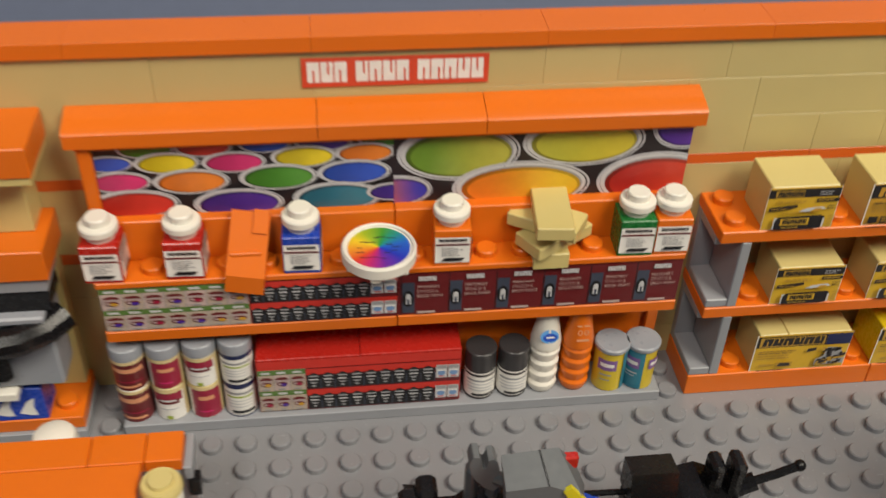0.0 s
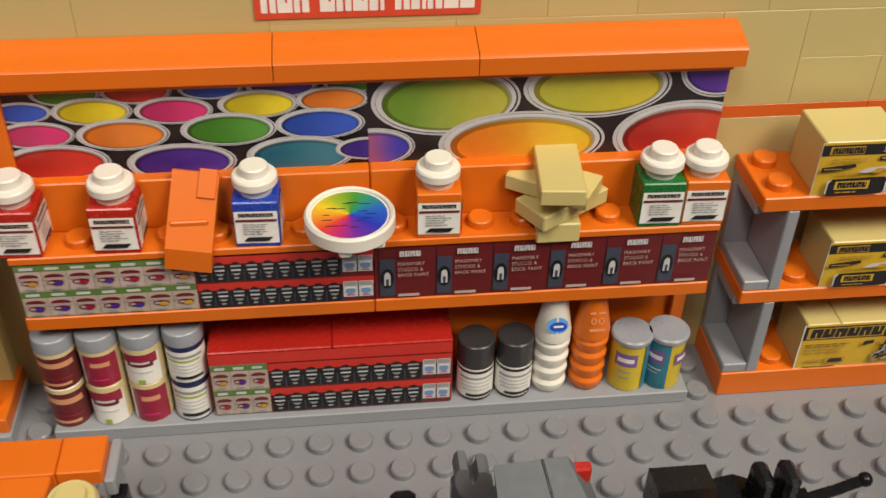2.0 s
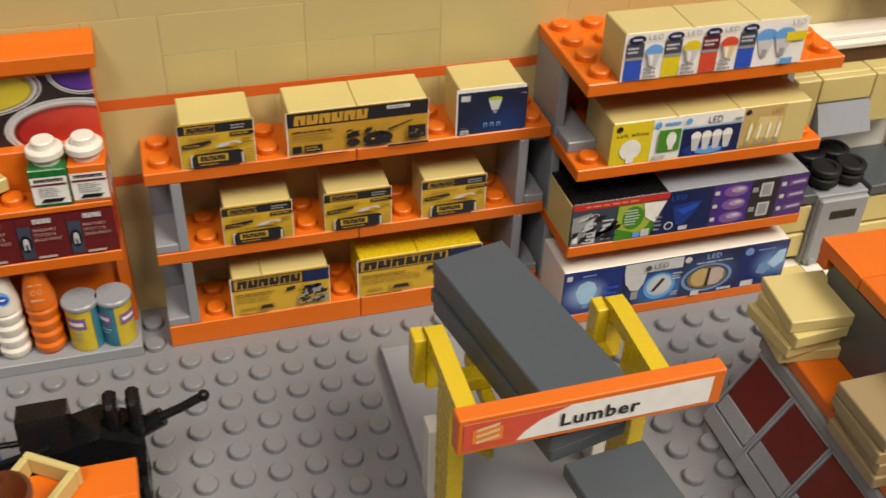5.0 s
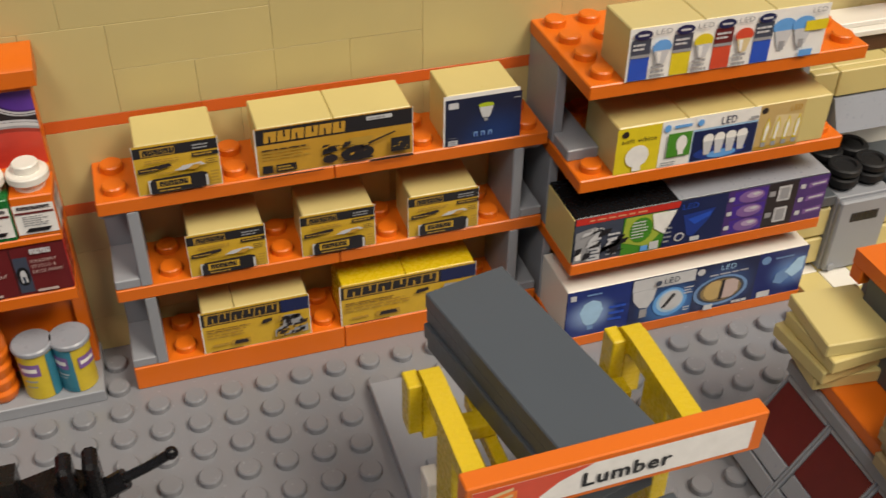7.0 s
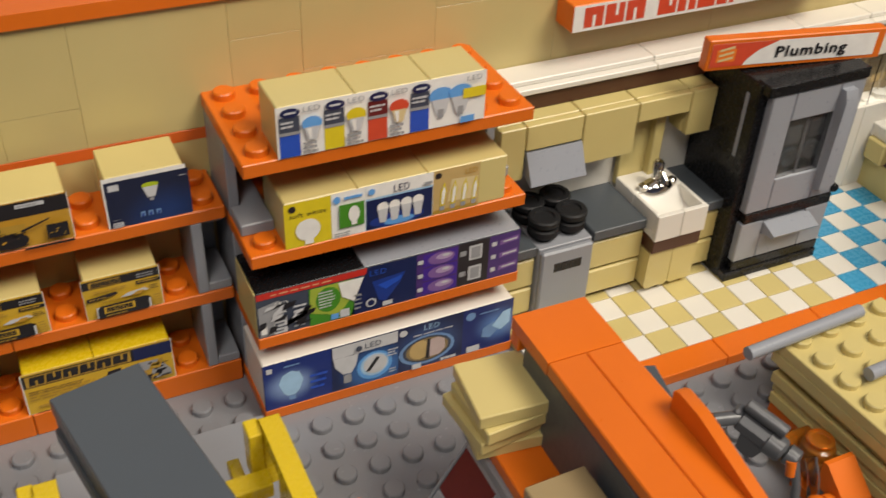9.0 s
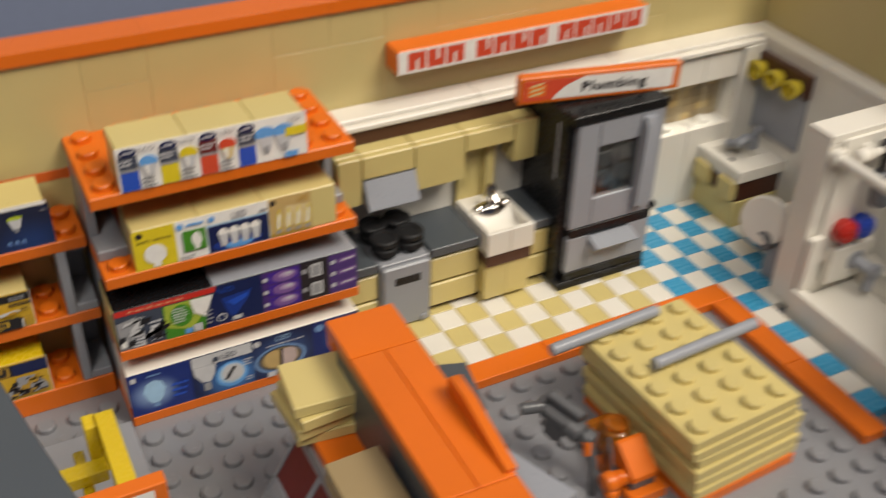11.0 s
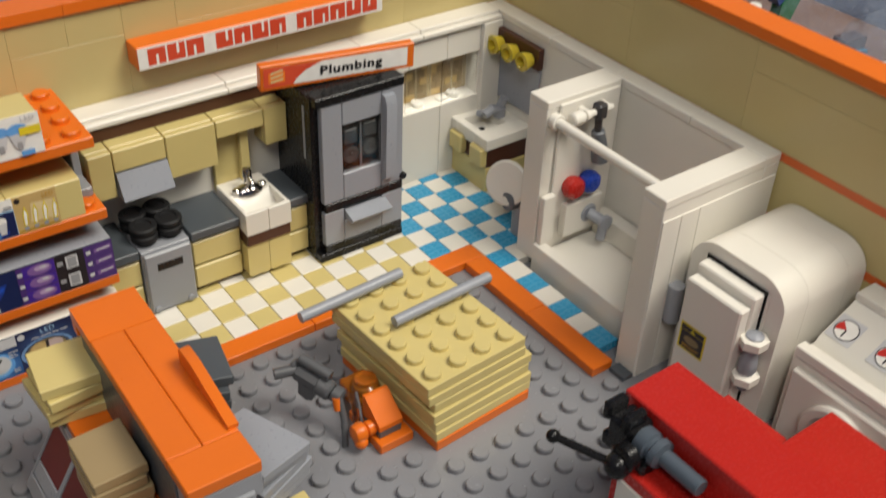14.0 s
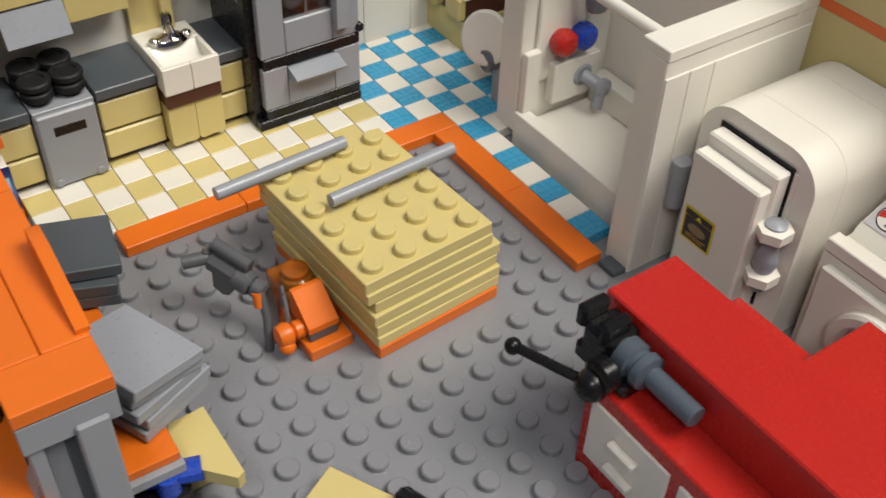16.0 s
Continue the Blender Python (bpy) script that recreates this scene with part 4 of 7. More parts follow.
def saw_print(p, w, h, rng):
    p.rect(-0.04, 0.02, w + 0.02, h, I_YEL2)
    p.rect(-0.04, h * 0.66, w + 0.02, h * 0.98, I_INK)
    block_sign(p, 0.12, h * 0.70, w * 0.56, h * 0.92, (6,), I_YEL2, I_INK, 0.04)
    p.rect(w * 0.7, h * 0.86, w * 0.87, h * 0.94, I_LGREY)
    p.bars(w * 0.71, h * 0.87, w * 0.86, h * 0.93, 1, I_GREY, rng, 0.4)
    p.bars(0.08, h * 0.34, w * 0.36, h * 0.60, 4, I_GOLD, rng, 0.4, 5)
    p.bars(0.08, h * 0.52, w * 0.36, h * 0.60, 1, I_DARK, rng, 0.3, 6)
    p.rect(0.06, h * 0.08, w * 0.08, h * 0.24, I_INK)
    p.rect(w * 0.10, h * 0.08, w * 0.23, h * 0.24, I_INK)
    p.bars(w * 0.11, h * 0.1, w * 0.22, h * 0.22, 2, I_GOLD, rng, 0.5, 3)
    p.poly([(w * 0.40, h * 0.30), (w * 0.50, h * 0.34), (w * 0.49, h * 0.44), (w * 0.41, h * 0.42)], I_INK)
    p.oval(w * 0.45, h * 0.2, w * 0.05, h * 0.09, I_DARK, 12)
    p.poly([(w * 0.52, h * 0.40), (w * 0.58, h * 0.58), (w * 0.74, h * 0.56), (w * 0.7, h * 0.36)], I_GOLD)
    p.oval(w * 0.63, h * 0.24, w * 0.11, h * 0.16, I_INK, 18)
    p.poly([(w * 0.53, h * 0.10), (w * 0.73, h * 0.10), (w * 0.73, h * 0.14), (w * 0.53, h * 0.13)], I_DARK)
    p.poly([(w * 0.70, h * 0.44), (w * 0.88, h * 0.60), (w * 0.88, h * 0.57), (w * 0.71, h * 0.40)], I_INK)
    p.poly([(w * 0.58, h * 0.22), (w * 0.68, h * 0.28), (w * 0.68, h * 0.32), (w * 0.58, h * 0.26)], I_YEL2)
    fine(p, w * 0.40, h * 0.12, w * 0.72, h * 0.5, I_DARK, rng, 9)
    p.rect(w * 0.85, h * 0.16, w * 0.98, h * 0.46, I_INK)
    fine(p, w * 0.87, h * 0.2, w * 0.96, h * 0.42, I_GOLD, rng, 5)
    p.rect(-0.04, 0.02, w * 0.4, h * 0.04, I_INK)
    p.rect(w * 0.7, 0.03, w, h * 0.07, I_INK)


def kit_print(p, w, h, rng):
    p.rect(-0.04, 0.02, w + 0.02, h, I_YEL)
    p.rect(-0.04, h * 0.66, w * 0.74, h * 0.96, I_INK)
    p.rect(w * 0.74, h * 0.66, w + 0.02, h * 0.96, I_NAVY)
    p.rect(0.04, h * 0.69, w * 0.72, h * 0.94, I_GOLD)
    block_sign(p, 0.1, h * 0.72, w * 0.70, h * 0.92, (6,), I_INK, I_GOLD, 0.04)
    p.bars(0.06, h * 0.34, w * 0.5, h * 0.60, 4, I_GOLD, rng, 0.45, 5)
    p.bars(0.06, h * 0.50, w * 0.46, h * 0.60, 2, I_DARK, rng, 0.16, 6)
    p.bars(w * 0.06, h * 0.14, w * 0.22, h * 0.24, 1, I_GOLD, rng, 0.6, 2)
    p.rect(w * 0.24, h * 0.13, w * 0.42, h * 0.26, I_GOLD)
    p.poly([(w * 0.26, h * 0.15), (w * 0.40, h * 0.15), (w * 0.39, h * 0.24), (w * 0.28, h * 0.24)], I_DARK)
    p.rect(w * 0.04, h * 0.05, w * 0.34, h * 0.07, I_DARK)
    p.poly([(w * 0.54, h * 0.52), (w * 0.64, h * 0.56), (w * 0.64, h * 0.64), (w * 0.55, h * 0.62)], I_DARK)
    p.poly([(w * 0.66, h * 0.14), (w * 0.98, h * 0.16), (w * 0.98, h * 0.3), (w * 0.9, h * 0.62), (w * 0.76, h * 0.64), (w * 0.74, h * 0.4), (w * 0.66, h * 0.3)], I_GREY)
    fine(p, w * 0.7, h * 0.14, w * 0.96, h * 0.6, I_INK, rng, 16)
    fine(p, w * 0.7, h * 0.16, w * 0.96, h * 0.6, I_GOLD, rng, 8, -0.3)
    fine(p, w * 0.7, h * 0.14, w * 0.94, h * 0.5, I_DARK, rng, 8, 0.1)


def hue_print(p, w, h, rng):
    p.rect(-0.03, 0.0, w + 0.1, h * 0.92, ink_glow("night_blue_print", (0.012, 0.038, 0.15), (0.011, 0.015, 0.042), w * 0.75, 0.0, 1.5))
    p.rect(0.06, h * 0.74, 0.33, h * 0.86, I_LGREY)
    p.oval(w * 0.55, h * 0.74, w * 0.11, h * 0.05, I_LIME, 16)
    p.poly([(w * 0.45, h * 0.71), (w * 0.65, h * 0.71), (w * 0.60, h * 0.50), (w * 0.50, h * 0.50)], I_LGREY)
    p.rect(w * 0.525, h * 0.43, w * 0.575, h * 0.49, I_GREY)
    for q in (0.38, 0.48, 0.58):
        p.rect(w * q, h * 0.14, w * q + 0.12, h * 0.24, I_MIST, 0)
        p.rect(w * q + 0.03, h * 0.14, w * q + 0.09, h * 0.21, I_DBLUE, 1)
    p.rect(0.04, h * 0.03, 0.3, h * 0.13, I_LGREY)
    p.bars(0.08, h * 0.04, 0.28, h * 0.12, 2, I_NAVY, rng, 0.3, 2)
    p.bars(0.05, h * 0.17, 0.3, h * 0.20, 1, I_GREY, rng, 0.3, 2)
    p.bars(w * 0.92, h * 0.80, w * 1.02, h * 0.86, 1, I_GREY, rng, 0.3, 2)


FB = -2 + YS + 0.06
for x, w, z, mat, fn, lab, h, sp in (
        (18.15, 1.95, 6.4, LTAN, drill_print, "tan toy drill box with yellow and black sticker", 1.42, None),
        (21.1, 4.0, 6.4, LTAN, saw_print, "long tan toy power saw box with ochre and black sticker", 1.4, [1.95]),
        (26.05, 2.0, 6.4, LTAN, hue_print, "tan toy lamp box with navy sticker", 1.52, None),
        (19.05, 1.95, 3.6, LTAN, drill_print, "tan toy drill box with yellow and black sticker", 1.36, None),
        (22.05, 1.95, 3.6, LTAN, drill_print, "tan toy drill box with yellow and black sticker", 1.36, None),
        (25.05, 1.95, 3.6, LTAN, drill_print, "tan toy drill box with yellow and black sticker", 1.36, None),
        (19.05, 2.95, 0.8, LTAN, kit_print, "tan toy tool kit box with yellow sticker", 1.5, [0.9]),
        (23.0, 4.0, 0.8, YELLOW, kit_print, "yellow toy tool kit box with ochre sticker", 1.5, [1.9])):
    goods("tool_box", x, FB, z, w, 1.5, h, mat, lab, fn, "boxes on the tool shelf", sp)


def lamp_shelf():
    f, y1 = -4 + YS, YS - 0.02
    t = thing("lamp_shelf", 29.08, 0, 0, "four-tier orange toy shelf with grey supports full of light bulb boxes", "shelf")
    for z0, z1 in ((0, 0.4), (2.8, 3.2), (5.6, 6.0), (8.4, 8.8)):
        s = sh(ORANGE).box(0, f, z0, 8.05, y1, z1)
        if z1 > 5:
            s.studs(0.02, f, 8, 4, z1)
        part("shelf_board", s, t)
    for z0, z1 in ((0.4, 2.8), (3.2, 5.6), (6.0, 8.4)):
        for x in (0.03, 7.05):
            left = x < 5
            s = sh(GREY).box(x if left else x + 0.67, y1 - 2.0, z0 + 0.003, x + 0.28 if left else x + 0.95, y1, z1 - 0.003)
            s.box(x + 0.281 if left else x, y1 - 0.3, z0 + 0.003, x + 0.95 if left else x + 0.669, y1, z1 - 0.003)
            s.box(x + 0.281 if left else x, y1 - 1.99, z0 + 0.004, x + 0.95 if left else x + 0.669, y1 - 0.301, z0 + 0.3)
            s.box(x + 0.02, y1 - 3.0, z0 + 0.003, x + 0.93, y1 - 2.001, z0 + 0.35)
            part("support", s, t, "grey support block")


lamp_shelf()

# ---------------------------------------------------------------- boxes on the lamp shelf
def bulb(p, a, b, r, mat):
    p.oval(a, b, r, r, mat, 14)
    p.rect(a - r * 0.42, b - r * 1.75, a + r * 0.42, b - r * 0.7, I_LGREY, 0)


def top_row(p, w, h, rng):
    p.rect(-0.02, 0, w + 0.03, h, I_WHITE)
    for i, (m, b) in enumerate(((I_BLUE, I_SKY), (I_LEMON, I_LEMON), (I_SRED, I_SRED), (I_BLUE, I_BLUE))):
        a = 0.04 + i * 1.14
        p.k = 2
        p.rect(a, 0.02, a + 0.52, h * 0.46, m)
        p.rect(a, h * 0.50, a + 0.52, h * 0.80, I_SLATE if i != 2 else I_DRED)
        p.rect(a, h * 0.45, a + 0.52, h * 0.51, I_GREY)
        p.bars(a + 0.04, h * 0.58, a + 0.48, h * 0.74, 2, I_LGREY, rng, 0.5, 3)
        p.oval(a + 0.28, h * 0.88, 0.25, h * 0.09, I_NAVY, 16)
        p.rect(a + 0.14, h * 0.86, a + 0.42, h * 0.90, I_LGREY)
        if i < 3:
            p.text("LED", a + 0.6, h * 0.86, h * 0.10, I_GREY, 0.44)
            p.oval(a + 0.82, h * 0.62, 0.26, h * 0.14, b, 16)
            p.poly([(a + 0.62, h * 0.56), (a + 1.02, h * 0.56), (a + 0.92, h * 0.30), (a + 0.72, h * 0.30)], I_CREAM if i == 2 else I_LGREY)
            p.poly([(a + 0.68, h * 0.54), (a + 0.8, h * 0.54), (a + 0.8, h * 0.32), (a + 0.74, h * 0.32)], I_WHITE)
            p.bars(a + 0.56, h * 0.04, a + 1.02, h * 0.30, 3, I_GREY, rng, 0.6, 3)
    p.k = 3
    for a in (4.3, 4.85):
        p.oval(a, h * 0.66, 0.33, h * 0.16, I_SKY, 16)
        p.poly([(a - 0.26, h * 0.58), (a + 0.26, h * 0.58), (a + 0.13, h * 0.26), (a - 0.13, h * 0.26)], I_LGREY)
        p.rect(a - 0.08, h * 0.2, a + 0.08, h * 0.38, I_GREY)
    p.rect(4.9, h * 0.52, w + 0.0, h * 0.72, I_LEMON)
    p.rect(4.85, 0.04, 5.25, h * 0.16, I_SKY)
    p.text("LED", 5.0, h * 0.87, h * 0.10, I_GREY, 0.42)


def second_row(p, w, h, rng):
    p.rect(-0.02, 0, 1.25, h * 0.98, I_LEMON)
    p.k = 1
    p.rect(1.25, 0, 2.2, h, I_WHITE)
    p.k = 1
    p.rect(2.2, 0, 4.15, h, I_CYAN)
    p.k = 1
    p.rect(4.15, 0, 5.55, h, I_HONEY)
    p.poly([(4.6, h * 0.25), (5.5, h * 0.2), (5.5, h * 0.7), (4.7, h * 0.75)], I_CREAM)
    p.rect(4.16, 0.02, 5.5, h * 0.1, I_GOLD)
    p.k = 2
    p.text("soft white", 0.12, h * 0.66, h * 0.10, I_BLACK, 1.0)
    p.oval(0.2, h * 0.86, 0.1, h * 0.07, I_DARK, 14)
    p.oval(0.6, h * 0.36, 0.34, h * 0.24, I_WHITE, 18)
    p.rect(0.5, h * 0.04, 0.74, h * 0.2, I_WHITE)
    p.oval(1.4, h * 0.86, 0.1, h * 0.08, I_SKY, 14)
    p.rect(1.6, h * 0.84, 2.1, h * 0.9, I_SKY)
    p.rect(1.45, h * 0.22, 2.15, h * 0.74, I_GRN)
    p.oval(1.86, h * 0.5, 0.16, h * 0.18, I_WHITE, 14)
    p.rect(1.78, h * 0.26, 1.94, h * 0.4, I_WHITE)
    p.bars(1.3, h * 0.05, 1.8, h * 0.15, 2, I_GREY, rng, 0.5, 3)
    p.k = 2
    p.rect(2.2, h * 0.72, 4.15, h, I_WHITE)
    p.rect(2.22, 0.03, 4.13, h * 0.68, I_NAVY)
    p.oval(3.1, h * 0.16, 0.8, h * 0.15, I_DBLUE, 20)
    p.text("LED", 3.0, h * 0.76, h * 0.16, I_NAVY, 0.45)
    p.oval(3.15, h * 0.12, 0.45, h * 0.09, I_SKY, 24)
    p.k += 1
    for i in range(4):
        a = 2.68 + i * 0.34
        p.k = 6
        bulb(p, a, h * 0.48, 0.165, I_WHITE)
        p.poly([(a - 0.09, h * 0.14), (a + 0.09, h * 0.14), (a + 0.15, h * 0.44), (a - 0.15, h * 0.44)], I_LGREY)
    p.oval(2.36, h * 0.88, 0.1, h * 0.07, I_SKY, 12)
    p.rect(3.85, h * 0.78, 4.1, h * 0.84, I_GREY)
    p.k = 2
    p.oval(4.3, h * 0.88, 0.1, h * 0.07, I_DARK, 12)
    p.text("LED", 5.1, h * 0.80, h * 0.12, I_YEL2, 0.36)
    for i in range(4):
        a = 4.42 + i * 0.32
        p.k = 3
        p.poly([(a - 0.05, h * 0.18), (a + 0.07, h * 0.18), (a + 0.14, h * 0.5), (a + 0.06, h * 0.72), (a - 0.04, h * 0.5)], I_LEMON)
        p.poly([(a - 0.02, h * 0.22), (a + 0.05, h * 0.22), (a + 0.10, h * 0.5), (a + 0.05, h * 0.64), (a, h * 0.5)], I_WHITE)
        p.rect(a - 0.06, h * 0.08, a + 0.08, h * 0.18, I_GREY)


def third_row(p, w, h, rng):
    p.rect(-0.02, 0, w + 0.02, h, I_SLATE)
    p.k = 2
    p.rect(0, h * 0.86, 3.15, h, I_RED)
    p.bars(0.4, h * 0.90, 2.6, h * 0.95, 1, I_SKIN, rng, 0.7, 9)
    p.k = 3
    p.poly([(0.02, 0.05), (0.5, 0.05), (0.75, h * 0.55), (0.6, h * 0.78), (0.02, h * 0.7)], I_GREY)
    p.poly([(0.45, h * 0.5), (0.75, h * 0.72), (0.8, h * 0.48)], I_LGREY)
    p.rect(0.42, 0.06, 0.8, h * 0.42, I_LGREY)
    p.bars(0.45, 0.1, 0.78, h * 0.38, 4, I_SLATE, rng, 0.4, 2)
    p.rect(0.05, h * 0.1, 0.22, h * 0.28, I_WHITE)
    fine(p, 0.1, h * 0.1, 1.4, h * 0.7, I_INK, rng, 14)
    fine(p, 0.1, h * 0.3, 1.3, h * 0.75, I_LGREY, rng, 6)
    p.k = 3
    p.bars(1.0, 0.08, 1.4, h * 0.6, 5, I_LGREY, rng, 0.4, 2)
    p.text("LED", 0.5, h * 0.66, h * 0.08, I_WHITE, 0.36)
    p.k = 3
    p.rect(1.45, 0, 2.75, h * 0.84, I_GRN)
    p.poly([(1.45, h * 0.3), (2.3, h * 0.1), (2.75, h * 0.5), (2.75, h * 0.84), (1.5, h * 0.84)], I_OLIVE)
    p.oval(2.0, h * 0.52, 0.36, h * 0.28, I_GRN, 18)
    p.bars(1.72, h * 0.34, 2.22, h * 0.74, 6, I_LGREY, rng, 0.4, 2)
    p.poly([(2.3, h * 0.84), (3.05, h * 0.84), (2.75, h * 0.34), (2.4, h * 0.5)], I_WHITE)
    p.rect(2.05, 0.06, 2.28, h * 0.16, I_SKY)
    p.rect(2.32, 0.06, 2.6, h * 0.22, I_LGREY)
    p.k = 3
    p.poly([(2.65, 0), (4.65, 0), (4.65, h), (3.2, h), (2.95, h * 0.62)], I_NAVY)
    p.poly([(3.3, h * 0.66), (4.3, h * 0.72), (4.15, h * 0.5), (3.7, h * 0.14), (3.5, h * 0.2)], I_DBLUE)
    p.poly([(3.45, h * 0.56), (4.2, h * 0.66), (4.15, h * 0.56), (3.7, h * 0.42)], I_BLUE)
    p.text("LED", 3.22, h * 0.80, h * 0.12, I_BLUE, 0.5)
    p.bars(2.75, h * 0.1, 3.0, h * 0.5, 4, I_GREY, rng, 0.4, 2)
    p.oval(3.25, h * 0.2, 0.16, h * 0.1, I_LGREY, 14)
    p.oval(3.25, h * 0.2, 0.11, h * 0.07, I_NAVY, 14)
    p.rect(3.6, h * 0.06, 3.9, h * 0.16, I_LGREY)
    p.k = 3
    p.rect(4.65, 0, 5.95, h, I_DPUR)
    for b in (0.18, 0.5, 0.82):
        p.k = 4
        p.rect(4.85, h * b - 0.22, 5.92, h * b + 0.22, I_PUR)
        p.oval(5.42, h * b, 0.42, h * 0.14, I_LPUR, 18)
        p.oval(5.5, h * (b + 0.03), 0.26, h * 0.07, I_LILAC, 16)
        p.oval(5.55, h * (b + 0.05), 0.12, h * 0.03, I_LGREY, 12)
        p.rect(4.68, h * b - 0.06, 4.84, h * b + 0.08, I_LGREY)
    p.k = 3
    p.rect(5.95, 0, 6.95, h, I_DARK)
    for b in (0.26, 0.74):
        p.k = 4
        p.rect(6.3, h * b - 0.26, 6.72, h * b + 0.26, I_LGREY)
        p.rect(6.36, h * b - 0.2, 6.66, h * b + 0.2, I_GREY)
        p.rect(6.0, h * b - 0.04, 6.2, h * b + 0.14, I_GREY)
    p.k = 3
    p.rect(6.95, 0, w, h, I_DPUR)
    for b in (0.2, 0.5, 0.8):
        p.k = 4
        p.poly([(7.3, h * b - 0.08), (7.9, h * b - 0.02), (7.9, h * b + 0.16), (7.3, h * b + 0.1)], I_LPUR)
        p.poly([(7.4, h * b), (7.85, h * b + 0.03), (7.85, h * b + 0.09), (7.4, h * b + 0.06)], I_LGREY)
        p.rect(7.02, h * b - 0.05, 7.18, h * b + 0.1, I_LGREY)


def bottom_row(p, w, h, rng):
    p.rect(-0.02, 0, w + 0.02, h, I_NAVY)
    p.k = 2
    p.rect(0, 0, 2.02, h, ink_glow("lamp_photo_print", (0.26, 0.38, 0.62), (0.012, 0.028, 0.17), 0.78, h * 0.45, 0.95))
    p.poly([(0.42, h * 0.52), (0.55, h * 0.7), (0.8, h * 0.76), (1.05, h * 0.7), (1.16, h * 0.52), (1.02, h * 0.3), (0.9, h * 0.22), (0.68, h * 0.22), (0.55, h * 0.3)], I_CYAN)
    p.rect(0.7, h * 0.12, 0.9, h * 0.21, I_MIST)
    p.rect(0.08, h * 0.82, 0.26, h * 0.93, I_LGREY)
    p.bars(0.6, h * 0.85, 1.15, h * 0.93, 1, I_MIST, rng, 0.4, 2)
    p.bars(1.35, h * 0.2, 1.9, h * 0.6, 3, I_BLUE, rng, 0.4, 2)
    p.k = 3
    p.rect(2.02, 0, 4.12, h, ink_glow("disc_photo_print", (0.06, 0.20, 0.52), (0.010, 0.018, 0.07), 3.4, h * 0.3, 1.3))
    p.rect(2.06, h * 0.74, 4.1, h - 0.02, I_LGREY)
    p.poly([(2.08, h * 0.74), (2.85, h * 0.74), (2.78, h * 0.5), (2.62, h * 0.34), (2.35, h * 0.36), (2.12, h * 0.55)], I_LGREY)
    p.rect(2.38, h * 0.14, 2.62, h * 0.33, I_GREY)
    p.oval(3.35, h * 0.38, 0.56, h * 0.31, I_SKY, 28)
    p.oval(3.35, h * 0.40, 0.45, h * 0.25, I_CYAN, 28)
    p.oval(3.37, h * 0.41, 0.38, h * 0.21, I_LGREY, 28)
    p.poly([(3.06, h * 0.28), (3.2, h * 0.28), (3.52, h * 0.54), (3.4, h * 0.57)], I_BLACK)
    p.text("LED", 3.05, h * 0.82, h * 0.12, I_SLATE, 0.5)
    p.oval(2.86, h * 0.86, 0.1, h * 0.06, I_SLATE, 14)
    p.bars(3.75, h * 0.5, 4.08, h * 0.68, 3, I_LGREY, rng, 0.4, 2)
    p.bars(3.8, h * 0.12, 4.06, h * 0.24, 2, I_LGREY, rng, 0.4, 2)
    p.k = 3
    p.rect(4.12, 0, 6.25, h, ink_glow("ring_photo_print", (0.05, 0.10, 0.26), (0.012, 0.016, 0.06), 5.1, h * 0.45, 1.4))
    p.oval(4.28, h * 0.88, 0.13, h * 0.07, I_LGREY, 14)
    p.text("LED", 4.95, h * 0.84, h * 0.11, I_CYAN, 0.5)
    p.bars(4.6, h * 0.72, 6.1, h * 0.8, 1, I_LGREY, rng, 0.3, 3)
    p.oval(5.05, h * 0.4, 0.92, h * 0.33, I_MIST, 32)
    p.oval(5.05, h * 0.41, 0.80, h * 0.28, I_SLATE, 32)
    p.oval(5.05, h * 0.41, 0.70, h * 0.25, I_UMBER, 32)
    p.oval(4.82, h * 0.43, 0.36, h * 0.21, I_HONEY, 24)
    p.poly([(5.12, h * 0.22), (5.12, h * 0.62), (5.4, h * 0.63), (5.62, h * 0.55), (5.64, h * 0.34), (5.45, h * 0.22)], I_BLUSH)
    p.poly([(5.0, h * 0.2), (5.12, h * 0.2), (5.14, h * 0.64), (5.04, h * 0.64)], I_DARK)
    p.rect(4.55, 0.04, 4.85, h * 0.14, I_LGREY)
    p.bars(5.5, 0.04, 6.1, h * 0.16, 1, I_LGREY, rng, 0.4, 3)
    p.k = 3
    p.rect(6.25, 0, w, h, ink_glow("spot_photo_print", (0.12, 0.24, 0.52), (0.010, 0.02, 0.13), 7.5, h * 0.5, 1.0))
    p.oval(6.5, h * 0.84, 0.16, h * 0.09, I_MIST, 16)
    p.bars(6.8, h * 0.8, 7.5, h * 0.9, 1, I_MIST, rng, 0.3, 2)
    p.poly([(6.9, h * 0.3), (7.2, h * 0.24), (7.5, h * 0.42), (7.3, h * 0.6), (6.95, h * 0.5)], I_MIST)
    p.poly([(7.25, h * 0.5), (7.55, h * 0.36), (7.86, h * 0.5), (7.86, h * 0.8), (7.6, h * 0.78)], I_CYAN)
    p.rect(6.4, 0.04, 6.85, h * 0.16, I_LGREY)


